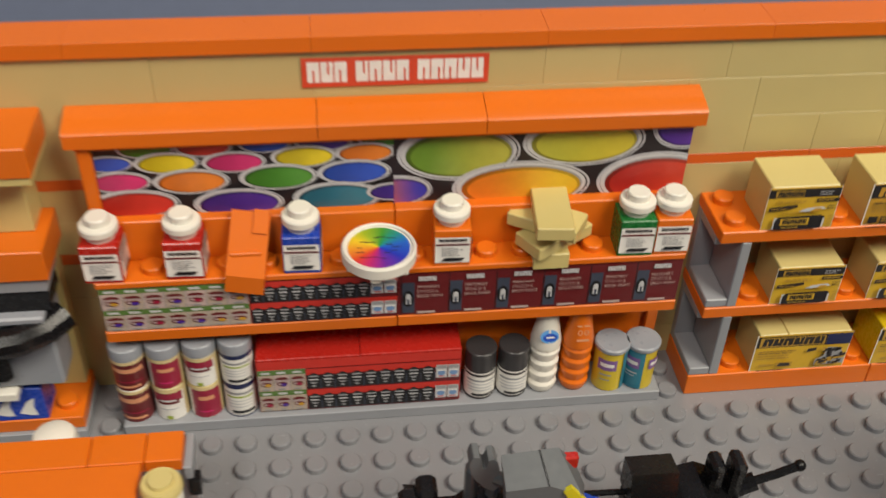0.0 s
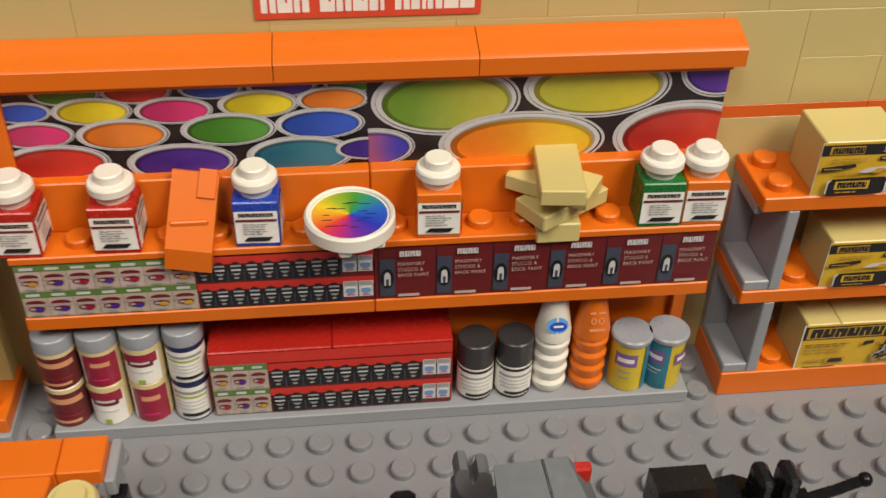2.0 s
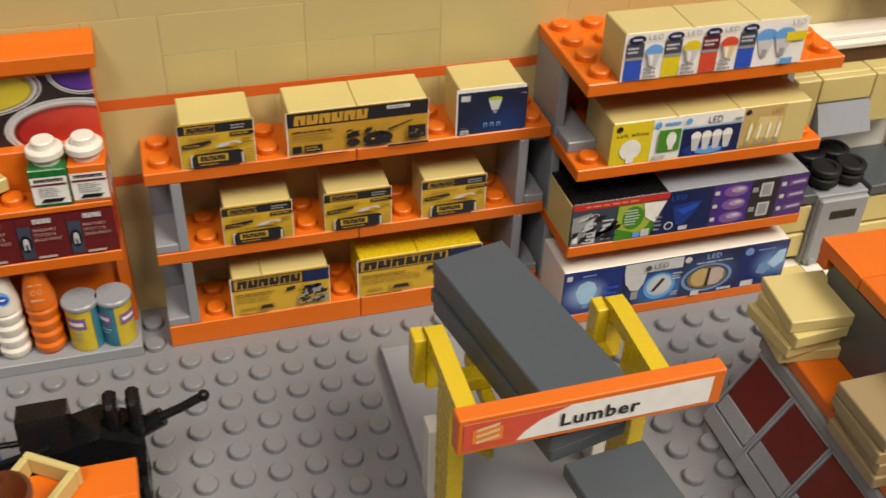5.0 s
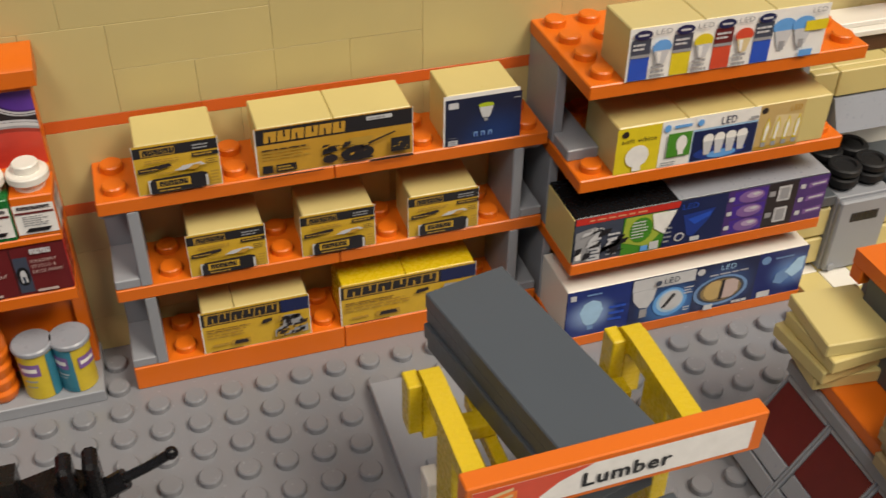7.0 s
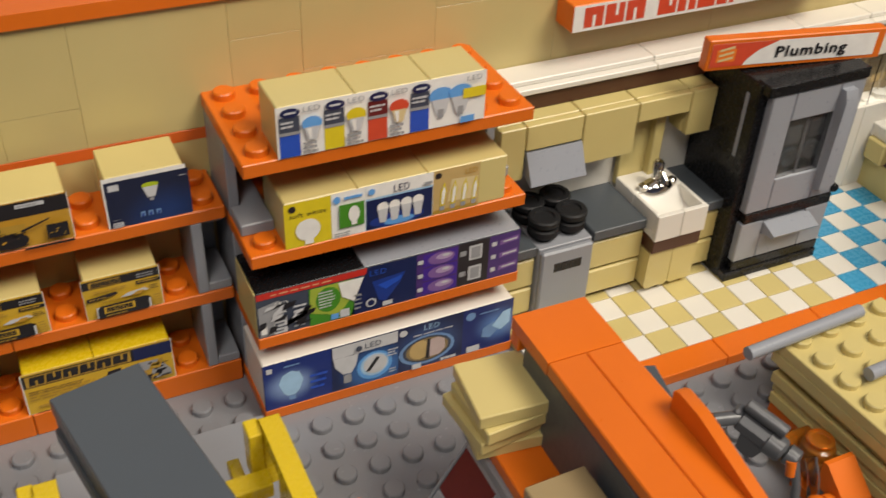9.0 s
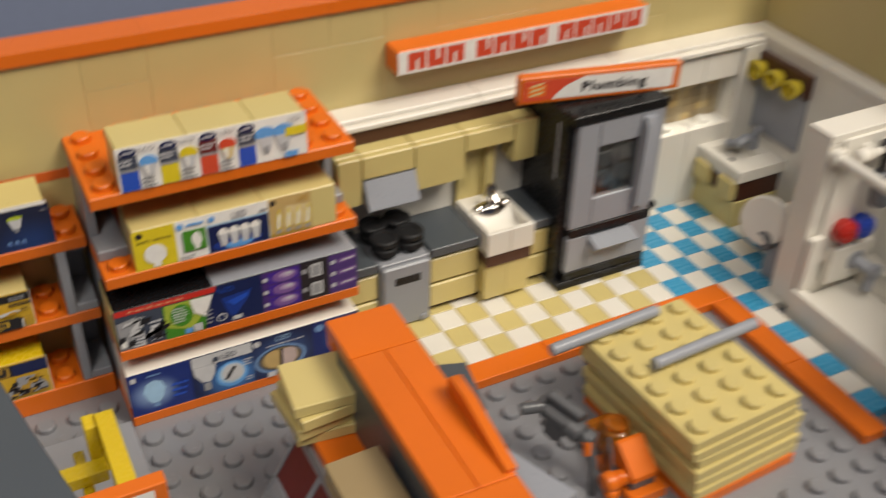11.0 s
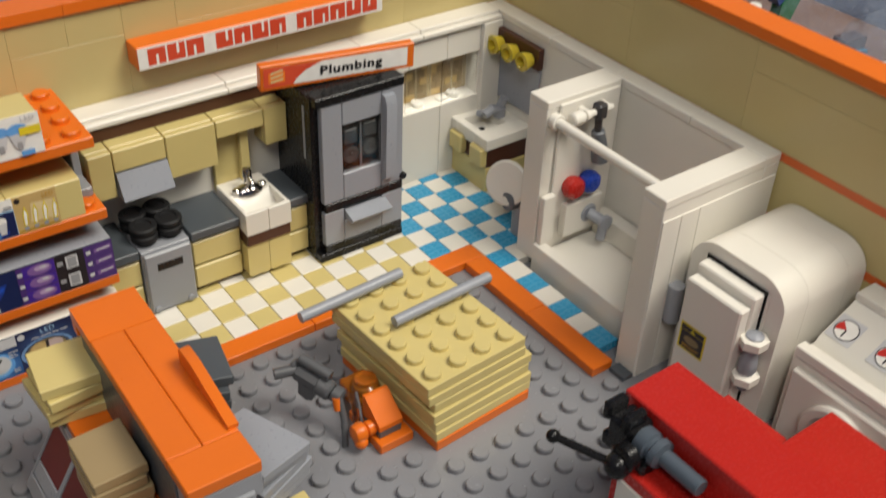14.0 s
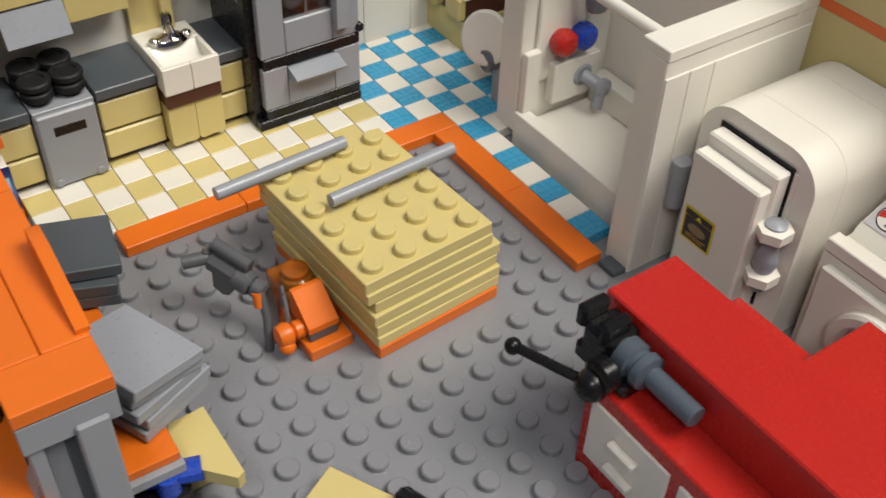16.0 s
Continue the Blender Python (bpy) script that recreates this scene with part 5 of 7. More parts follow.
LF = -4 + YS + 0.04
goods("bulb_box", 30.0, LF - 0.05, 8.8, 5.55, 1.45, 1.42, LTAN, "tan toy carton with rows of printed light bulbs", top_row, "boxes on the lamp shelf", [2.0, 4.0])
b2 = goods("bulb_box", 30.05, LF, 6.0, 6.4, 1.9, 1.42, LTAN, "long tan toy carton with yellow, green and blue bulb stickers", second_row, "boxes on the lamp shelf", [2.0, 4.0])
b3 = goods("bulb_box", 29.12, LF, 3.2, 7.95, 1.9, 1.55, BLACK, "dark toy carton strip with purple and green lamp stickers", third_row, "boxes on the lamp shelf")
part("grey_top", sh(SILVER).box(3.1, 0.0, 1.552, 7.95, 1.9, 1.575, 0.01), b3, "grey top panel")
part("tan_end", sh(LTAN).box(-0.04, 0.05, 0, 0.0, 1.85, 1.5, 0.01), b3, "tan end panel")
b4 = goods("bulb_box", 29.12, LF, 0.4, 7.95, 1.9, 1.75, WHITE, "white toy carton strip with blue lamp stickers", bottom_row, "boxes on the lamp shelf")

# ---------------------------------------------------------------- kitchen and bathroom corner
KX, WY = 0.2, -0.65


def lining():
    w = thing("kitchen_wall", 0, 0, 0, "white toy kitchen wall lining with ledge and brown band", "wall", kind="structure")
    s = sh(WHITE).box(37.25, WY, 0, 51.4, YS - 0.02, 7.2).box(51.4, WY, 0, 55.38, YS - 0.02, 3.9).box(51.4, WY, 6.12, 55.38, YS - 0.02, 7.2).box(55.38, WY, 0, 57.3, YS - 0.02, 7.2)
    part("core", s, w)
    part("brown_band", sh(BROWN).box(37.25, WY - 0.15, 6.85, 50.0, WY - 0.001, 7.42), w, "dark brown band")
    for a, b in ((37.25, 43.2), (43.2, 49.2), (49.2, 52.2), (52.2, 56.4)):
        part("ledge", sh(WHITE).box(a + 0.01, WY - 0.25, 7.42, b - 0.01, YS - 0.02, 7.62), w)
        part("ledge", sh(WHITE).box(a + 0.01, WY, 7.62, b - 0.01, YS - 0.02, 7.8), w)
    for a, b, z0, z1 in ((49.3, 51.2, 0.4, 3.95), (51.2, 53.3, 0.4, 3.95), (53.3, 55.6, 0.4, 3.95), (49.3, 51.6, 6.1, 7.41), (51.6, 53.6, 6.1, 7.41), (53.6, 55.6, 6.1, 7.41)):
        part("panel", sh(WHITE).box(a + 0.01, WY - 0.06, z0, b - 0.01, WY + 0.02, z1, 0.02), w)
    part("corner_post", sh(WHITE).box(55.4, WY - 0.3, 0.4, 56.45, WY, 7.41), w)
    win = thing("window_1", 51.45, WY, 3.85, "clear toy window with a tan wall behind and white sill knobs", "window", kind="structure")
    part("backing", sh(I_UMBER).box(-0.04, 0.9, 0.06, 3.92, 0.96, 2.26, 0.005), win, "brown tan wall behind the clear bricks")
    rng = random.Random(21)
    for r in range(6):
        a = -0.02 - (r % 2) * 0.3
        while a < 3.85:
            n_ = rng.uniform(0.45, 0.75)
            part("backing_brick", sh((I_UMBER, I_HONEY, DKTAN)[rng.randrange(3)]).box(max(a, -0.03), 0.86, 0.12 + r * 0.355, min(a + n_, 3.9), 0.899, 0.45 + r * 0.355, 0.01), win)
            a += n_ + 0.03
    for a in (0.0, 1.95):
        part("pane", sh(TCLEAR).box(a + 0.02, 0.02, 0.1, a + 1.93, 0.06, 2.24, 0.005), win).visible_shadow = False
        # Pale opaque bars paint the bright streaks of clear ribs.
        for q, wq in ((0.92, 0.05), (1.55, 0.04), (1.68, 0.06)):
            part("rib", sh(WRIB).box(a + q, 0.55, 0.32, a + q + wq, 0.62, 2.2, 0.01), win).visible_shadow = False
        part("knob", sh(WHITE).lathe([(0.3, 0), (0.3, 0.2), (0.26, 0.22)], (a + 0.95, 0.45, 0.1)), win)
        part("corner_block", sh(WHITE).box(a + 0.04, 0.25, 0.06, a + 0.6, 0.7, 0.2), win)
    part("window_sill", sh(WHITE).box(-0.04, 0.0, 0.05, 3.92, 0.9, 0.1, 0.01), win)
    e = thing("bathroom_wall", 0, 0, 0, "white toy bathroom side wall and shower enclosure", "wall", kind="structure")
    part("side_lining", sh(WHITE).box(56.5, -15.6, 0, 57.28, YS - 0.02, 7.4), e)
    for a, b in ((-15.62, -12.0), (-12.0, -8.0), (-8.0, -4.0), (-4.0, YS - 0.02)):
        part("side_cap", sh(WHITE).box(56.45, a + 0.01, 7.4, 57.28, b - 0.01, 7.75), e)
    part("partition", sh(WHITE).box(52.62, -8.4, 0.4, 56.49, -7.35, 7.4), e)
    part("partition_cap", sh(WHITE).box(52.62, -8.42, 7.4, 56.44, -7.33, 7.75), e)
    part("front_wall", sh(WHITE).box(51.5, -15.6, 0, 56.49, -14.62, 7.4), e)
    part("front_cap", sh(WHITE).box(51.5, -15.63, 7.4, 56.44, -14.6, 7.75), e)
    for a, b in ((51.52, 52.4), (52.4, 53.3), (53.3, 57.2)):
        part("panel", sh(WHITE).box(a + 0.012, -15.65, 0.02, b - 0.012, -15.59, 6.9, 0.015), e)
    part("front_foot", sh(DKGREY).box(51.0, -15.6, 0, 51.5, -14.85, 0.2), e, "dark grey foot plate")


lining()


def upper_cabinets():
    for a, b, z0, z1, y in ((37.3, 38.2, 4.95, 6.85, -1.65), (38.2, 40.2, 5.95, 6.85, -1.65), (40.2, 42.2, 5.0, 6.85, -1.65), (42.2, 44.2, 6.1, 6.85, -1.65), (44.2, 45.2, 5.2, 6.85, -1.65)):
        c = thing("wall_cabinet", a, y, z0, "tan toy wall cupboard under the brown band", "cupboard", "wall cupboards")
        part("carcass", sh(LTAN).box(0.02, 0.3, 0, b - a - 0.02, WY - y - 0.001, z1 - z0), c)
        part("door", sh(LTAN).box(0.02, 0, 0.02, b - a - 0.02, 0.28, z1 - z0 - 0.02), c)
    c = thing("range_hood", 38.25, -1.5, 4.9, "light grey sloped toy range hood over the stove", "range hood")
    part("canopy", sh(SILVER).prism([(0.4, 1.0), (-0.15, 1.0), (-0.62, 0.05), (-0.55, 0.0), (0.8, 0.6)], 0.0, 1.95, "x"), c)
    r = thing("window_recess", 42.7, WY, 3.3, "tan recessed panel above the white sink", "panel")
    part("panel", sh(LTAN).box(-0.4, -0.25, 0, 1.1, -0.001, 2.75), r)
    part("pilaster", sh(LTAN).box(0.62, -0.55, 0, 1.0, -0.25, 2.75), r)


upper_cabinets()


def drawer_unit(x0, x1, rows, label):
    c = thing("base_cabinet", x0, -2.9, 0.4, label, "cupboard", "base cupboards")
    w = x1 - x0
    part("carcass", sh(BROWN).box(0.02, 0.25, 0, w - 0.02, 2.2, 2.55), c)
    for z0, z1 in rows:
        part("drawer", sh(LTAN).box(0.03, 0, z0, w - 0.03, 0.28, z1, 0.05), c)
    return c


drawer_unit(36.95, 38.2, ((0.26, 1.24), (1.34, 2.4)), "tan toy base cupboard with two drawers beside the stove")
drawer_unit(40.2, 42.25, ((0.26, 1.24), (1.34, 2.4)), "tan toy base cupboard with two wide drawers")
drawer_unit(44.2, 45.25, ((0.26, 1.24), (1.34, 2.4)), "tan toy base cupboard with two drawers beside the fridge")
c = drawer_unit(42.25, 44.2, (), "tan toy sink cupboard with arched door")
for a in (0.03, 0.98):
    prof = [(a, 0.3), (a + 0.12, 0.2), (a + 0.5, 0.24), (a + 0.8, 0.2), (a + 0.93, 0.3), (a + 0.93, 1.7), (a, 1.7)]
    part("door", sh(LTAN).prism(prof, -0.42, 0.25, "y"), c)
part("band", sh(BROWN).box(0.03, -0.5, 1.72, 1.92, 0.25, 2.26), c, "dark brown band")
for nm, a, b in (("worktop", 36.95, 38.15), ("worktop", 40.2, 42.2), ("worktop", 44.15, 45.3)):
    solid(nm, sh(DKGREY).box(a, -3.0, 2.95, b, WY - 0.001, 3.32), "dark grey toy kitchen worktop", "worktop", group="worktops")
sk = thing("sink", 42.25, -3.5, 2.25, "white square toy kitchen sink with chrome tap", "sink")
for a in (0.0, 0.98):
    part("front_panel", sh(WHITE).box(a, 0.02, 0.42, a + 0.96, 0.2, 1.4, 0.02), sk)
s = sh(WHITE).box(0.02, 0.2, 0.42, 1.92, 2.6, 0.72).box(0.02, 0.2, 0.72, 0.16, 1.5, 1.4, 0.02).box(1.78, 0.2, 0.72, 1.92, 1.5, 1.4, 0.02).box(0.02, 1.5, 0.72, 1.92, 2.6, 1.4)
s.prism([(0.2, 0.72), (1.5, 0.72), (1.5, 1.32), (1.1, 0.95), (0.5, 0.8)], 0.16, 1.78, "x")
part("basin", s, sk)
t = sh(CHROME)
rim = [(0.62 - 0.62 * q * q, 0.34 * q) for q in (0.0, 0.3, 0.5, 0.7, 0.85, 0.97)]
t.lathe(rim, (0, 0, 0), 28)
t.turn(Matrix.Translation((0.97, 1.62, 1.4)) @ Matrix.Diagonal((1.0, 0.62, 1.0, 1)))
for dx in (-0.55, 0.55):
    t.lathe([(0.15, 0), (0.17, 0.05), (0.17, 0.16), (0.1, 0.22)], (0.97 + dx, 1.58, 1.42), 16)
t.lathe([(0.17, 0), (0.15, 0.3), (0.19, 0.36), (0.19, 0.62), (0.14, 0.72), (0.05, 0.75)], (0.97, 1.7, 1.62), 18)
t.tube([(0.97, 1.7, 1.95), (0.97, 1.42, 1.98), (0.97, 1.22, 1.84), (0.97, 1.18, 1.72)], 0.1)
part("tap", t, sk, "chrome mixer tap")

st = thing("stove", 38.2, -3.2, 0.4, "light grey toy stove with black burners and a slot handle", "stove")
part("body", sh(GREY).box(0.02, 0.2, 0, 1.93, 2.5, 2.8), st)
part("door", sh(GREY).box(0.05, 0, 0.05, 1.9, 0.22, 2.72, 0.06), st)
part("slot", sh(BLACK).box(0.5, -0.012, 1.92, 1.5, 0.1, 2.26, 0.01), st, "black slot handle")
for a in (0.28, 1.62):
    part("foot_stud", sh(GREY).cyl(a, 0.22, -0.06, 0.02, 0.14, axis="y"), st)
for a, b in ((0.42, 1.75), (1.4, 1.8), (0.45, 0.8), (1.45, 0.85)):
    s = sh(MATBLACK).lathe([(0.3, 2.8), (0.3, 2.95), (0.48, 2.98), (0.5, 3.05), (0.5, 3.22), (0.46, 3.27), (0.36, 3.28), (0.36, 3.36), (0.49, 3.38), (0.51, 3.44), (0.51, 3.56), (0.46, 3.61), (0.33, 3.61), (0.3, 3.54), (0.05, 3.54)], (a, b, 0), 28)
    part("burner", s, st, "black round burner")


def fridge():
    f = thing("refrigerator", 45.2, -3.8, 0.4, "black and grey toy refrigerator with window door and drawer", "refrigerator")
    part("cabinet", sh(BLACK).box(0, 0.3, 0, 4.0, 3.1, 7.4), f, "black cabinet")
    part("plinth", sh(BLACK).box(0.02, -0.05, 0, 4.0, 0.3, 0.36), f)
    part("plinth", sh(BLACK).box(0.3, 0.0, 0.362, 4.0, 0.3, 0.72), f)
    part("top", sh(BLACK).box(0.05, -0.05, 7.08, 4.02, 0.6, 7.46), f)
    part("rail", sh(BLACK).box(0.35, -0.02, 2.3, 4.0, 0.3, 2.7), f)
    for a, b, z0, z1 in ((0.3, 1.2, 0.74, 2.28), (1.22, 2.98, 0.74, 1.7), (3.0, 4.0, 0.74, 2.28)):
        part("drawer_panel", sh(SILVER).box(a, 0, z0, b, 0.3, z1), f)
    part("drawer_handle", sh(SILVER).prism([(0.3, 1.72), (-0.5, 1.8), (-0.6, 1.95), (0.3, 2.26)], 1.25, 3.15, "x"), f)
    for a, b, z0, z1 in ((0.3, 1.2, 2.72, 7.06), (1.22, 2.98, 2.72, 3.88), (1.22, 2.98, 6.05, 7.06), (3.0, 4.0, 2.72, 7.06)):
        part("door_panel", sh(SILVER).box(a, 0, z0, b, 0.3, z1), f)
    part("door_handle", sh(SILVER).prism([(0.3, 3.0), (0.05, 3.0), (-0.28, 3.2), (-0.34, 6.5), (-0.2, 6.85), (0.3, 6.9)], 3.02, 3.5, "x"), f)
    part("door_window", sh(TBLUE).box(1.21, 0.06, 3.885, 2.99, 0.12, 6.045, 0.005), f, "smoky clear window").visible_shadow = False
    part("window_back", sh(BLACK).box(1.21, 0.26, 3.885, 2.99, 0.3, 6.045, 0.01), f)
    for a, z in ((1.66, 4.55), (2.55, 4.66)):
        part("shelf_item", sh(DKGREY).lathe([(0.36, 0.26), (0.36, 0.16), (0.3, 0.13), (0.2, 0.15), (0.12, 0.2), (0.04, 0.2)], (a, 0, z), 22, "y"), f)
        part("shelf_item", sh(DKGREY).box(a - 0.3, 0.15, z + 0.5, a + 0.3, 0.25, z + 1.15, 0.04), f)
        part("shelf_item", sh(GUNGREY).ball((a + 0.02, 0.16, z + 0.1), 0.06, 10), f)
    part("shelf_bar", sh(SILVER).box(2.08, 0.14, 3.89, 2.14, 0.22, 6.04, 0.01), f)
    part("hinge", sh(BLACK).cyl(4.0, 2.9, -0.1, 0.15, 0.16, axis="y"), f)
    part("side_groove", sh(SILVER).box(-0.02, 0.75, 4.6, 0.0, 0.9, 6.9, 0.005), f)


fridge()


def small_sign(name, x, y, z, w, h, word, label, rz=0.0, tw=2.6, ta=2.9):
    s = thing(name, x, y, z, label, "sign", rz=rz)
    part("frame", sh(ORANGE).box(0, 0, 0, w, 0.4, h), s, "orange frame")
    p = Print((0, 0, 0))
    p.rect(0.12, 0.14, w - 0.3, h - 0.12, I_WHITE)
    p.poly([(0.12, 0.14), (1.25, 0.14), (1.4, 0.35), (1.75, h * 0.62), (2.4, h - 0.12), (0.12, h - 0.12)], I_SRED)
    p.poly([(0.3, 0.3), (0.95, 0.3), (0.95, h - 0.3), (0.3, h - 0.3)], I_ORG)
    for q in (0.35, 0.52, 0.69):
        p.poly([(0.38, h * q - 0.06), (0.87, h * q + 0.04), (0.87, h * q + 0.12), (0.38, h * q + 0.02)], I_CREAM, 0 if q > 0.4 else 1)
    p.text(word, ta, h * 0.34, h * 0.34, I_BLACK, tw, 0.025)
    p.done("sign_face", s, "white sign face lettered %s" % word)
    return s


plumbing = small_sign("plumbing_sign", 43.85, -2.3, 7.9, 6.28, 1.02, "Plumbing", "orange and white department sign lettered Plumbing", -8.5, 2.55, 2.35)
plumbing.matrix_basis = pose(43.85 * U, -2.3 * U, 7.92 * U, 0, 1.6, -8.5)
sg = thing("shop_sign", 40.0, -0.62, 9.08, "white shop sign with red blocks on an orange bar", "sign")
part("bar", sh(ORANGE).box(0, 0.0, 0, 10.3, YS + 0.6, 0.86), sg, "orange bar")
p = Print((0, 0, 0))
p.rect(0.02, 0.02, 10.28, 0.84, I_WHITE)
block_sign(p, 0.35, 0.12, 10.05, 0.76, (3, 4, 5), I_SRED, I_WHITE)
p.done("sign_face", sg)
sg = thing("shop_sticker", 5.72, YS - 0.02, 10.28, "red shop sticker with white blocks on the tan wall", "sticker")
p = Print((0, 0, 0))
p.rect(0, 0, 4.8, 0.84, I_SRED)
block_sign(p, 0.12, 0.14, 4.68, 0.72, (3, 4, 5), I_WHITE, I_SRED)
p.done("sticker_face", sg)

# bathroom: vanity, mirror, lamp strip, toilet, shower
v = thing("vanity", 53.9, -3.3, 0.4, "tan and white toy bathroom vanity with grey tap", "vanity")
part("base", sh(LTAN).box(0.2, 0.05, 0, 2.5, 2.6, 1.25), v)
part("gap", sh(BROWN).box(0.25, 0.1, 1.25, 2.5, 2.55, 2.2), v, "dark brown carcass")
part("basin_rim", sh(WHITE).box(0.1, 0, 2.2, 2.6, 0.9, 2.75).box(0.1, 2.2, 2.2, 2.55, 2.62, 2.75).box(0.1, 0.9, 2.2, 0.5, 2.2, 2.75).box(1.9, 0.9, 2.2, 2.6, 2.2, 2.75).box(0.1, 0.5, 2.1, 2.5, 2.5, 2.3), v, "white basin")
part("drain", sh(BLACK).box(0.75, 1.2, 2.31, 1.2, 1.7, 2.34, 0.01), v)
for y0 in (0.1, 1.6):
    part("drawer", sh(LTAN).box(-0.1, y0, 1.35, 0.28, y0 + 0.9, 2.25, 0.06), v)
s = sh(SILVER).cyl(2.0, 1.55, 2.7, 3.2, 0.28)
s.tube([(2.0, 1.55, 3.1), (1.5, 1.5, 3.25), (1.1, 1.5, 3.05)], 0.22)
s.tube([(2.0, 1.55, 3.2), (2.1, 1.4, 3.7)], 0.2)
s.cyl(1.3, 2.0, 2.75, 2.95, 0.22)
part("tap", s, v, "grey tap")
m = thing("bathroom_mirror", 56.49, -3.7, 3.7, "grey toy mirror panel above the vanity", "mirror")
part("panel", sh(SILVER).box(-0.12, 0, 0, 0, 2.75, 2.7), m)
m = thing("mirror_light", 56.49, -3.75, 6.1, "brown toy lamp strip with three clear yellow bulbs", "lamp")
part("strip", sh(BROWN).box(-0.3, 0, 0, 0, 3.0, 1.0), m)
for k in range(3):
    part("bulb", sh(TYELLOW).lathe([(0.2, -0.3), (0.3, -0.35), (0.42, -0.75), (0.42, -0.85), (0.25, -0.88), (0.2, -0.6)], (0, 0.5 + k, 0.4), 16, "x"), m, "clear yellow bulb")
t = thing("toilet", 53.3, -6.3, 0.4, "white round toy toilet with grey fitting", "toilet")
part("seat", sh(WHITE).lathe([(0.2, 0), (0.85, 0.03), (0.95, 0.12), (0.95, 0.2), (0.85, 0.26), (0.4, 0.22)], (0, 0, 0), 32).turn(Matrix.Translation((-0.25, 0.25, 2.42)) @ Matrix.Scale(1.02, 4) @ Matrix.Rotation(radians(-68), 4, "Y") @ Matrix.Rotation(radians(20), 4, "X")), t)
part("pedestal", sh(GREY).cyl(0.3, -0.25, 0, 1.5, 0.5, b=0.05), t, "grey pedestal")
part("cistern", sh(WHITE).box(1.2, -0.9, 0, 2.6, 0.9, 2.4), t)
part("fitting", sh(SLATE).lathe([(0.36, 0), (0.4, -0.05), (0.4, -0.5), (0.3, -0.55), (0.24, -0.5), (0.1, -0.5)], (-0.1, -0.1, 1.75), 20, "x"), t, "dark grey round fitting")

tb = thing("shower_tub", 52.5, -14.6, 0, "white toy shower tub with raised front rim", "tub")
s = sh(WHITE).box(0, 0, 0, 0.5, 6.14, 1.35).box(0.5, 0, 0, 3.94, 6.14, 0.75)
part("tub", s, tb)
part("rim", sh(WHITE).box(3.3, 0.02, 0.75, 3.94, 6.1, 1.8), tb)
part("ledge", sh(WHITE).box(0.15, 5.85, 1.35, 0.75, 6.14, 3.6), tb)
part("ledge", sh(WHITE).box(1.3, 5.75, 1.35, 3.3, 6.14, 2.9), tb)
rod = thing("curtain_rod", 52.95, -8.42, 6.95, "white round shower curtain rod", "rod")
part("bar", sh(WHITE).cyl(0, 0, -6.1, 0.0, 0.2, axis="y"), rod)
part("end_stud", sh(WHITE).cyl(0, 0, -0.35, -0.02, 0.32, axis="y"), rod)
h_ = thing("hand_shower", 55.2, -8.42, 6.65, "dark grey and white toy hand shower on a white bar", "shower")
s = sh(WHITE).cyl(-0.58, 0.42, -1.75, 0.25, 0.14, axis="x")
s.lathe([(0.2, 0), (0.27, 0.05), (0.27, 0.5), (0.2, 0.55)], (-1.85, -0.58, 0.42), 18, "x")
s.lathe([(0.16, 0), (0.22, 0.04), (0.22, 0.2), (0.16, 0.24)], (-1.2, -0.58, 0.42), 18, "x")
s.cyl(-1.0, 0.42, -0.58, 0, 0.17, axis="y").cyl(0.1, 0.42, -0.58, 0, 0.14, axis="y")
part("bracket", s, h_, "white bracket bar")
part("head", sh(CAPGREY).box(-0.66, -0.84, 0.1, -0.16, -0.34, 0.78, 0.1), h_, "black head")
part("joint", sh(CAPGREY).tube([(-0.42, -0.6, 0.15), (-0.4, -0.62, -0.5)], 0.15, 14), h_, "dark joint")
cone = sh(SLATE).lathe([(0.2, 0), (0.27, -0.06), (0.36, -1.2), (0.37, -1.45), (0.3, -1.5)], n=22)
part("handle", cone.turn(Matrix.Translation((-0.4, -0.62, -0.42)) @ Matrix.Rotation(radians(-14), 4, "Y")), h_, "grey tapered handle")
part("panel", sh(WHITE).box(-2.0, -0.12, -4.4, 1.1, -0.002, 0.9, 0.05), h_)
for x, mat, c in ((54.1, RED, "red"), (54.95, BLUE, "blue")):
    k = thing("tap_knob", x, -8.42, 3.7, "%s round toy shower tap knob" % c, "knob", "shower tap knobs")
    part("knob", sh(mat).lathe([(0.3, 0), (0.42, -0.12), (0.5, -0.35), (0.45, -0.6), (0.3, -0.72), (0.05, -0.75)], (0, 0, 0), 20, "y"), k)
    part("stem", sh(WHITE).cyl(0, 0, -0.2, 0, 0.25, axis="y"), k)
sp = thing("tub_spout", 54.8, -8.55, 1.9, "light grey toy bath spout", "spout")
s = sh(SILVER).lathe([(0.36, 0), (0.42, -0.05), (0.42, -0.3), (0.34, -0.36)], (0.3, 0, 0.25), 24, "y")
s.tube([(0.3, -0.3, 0.25), (0.5, -0.7, 0.1), (0.62, -1.0, 0.0)], 0.24, 16)
s.lathe([(0.24, 0), (0.34, -0.04), (0.34, -0.2), (0.26, -0.24)], (0.62, -0.9, 0.02), 20, "y")
s.tube([(0.6, -0.95, 0.1), (0.52, -0.98, -0.4), (0.5, -0.98, -0.75)], 0.2, 16)
part("spout", s, sp)

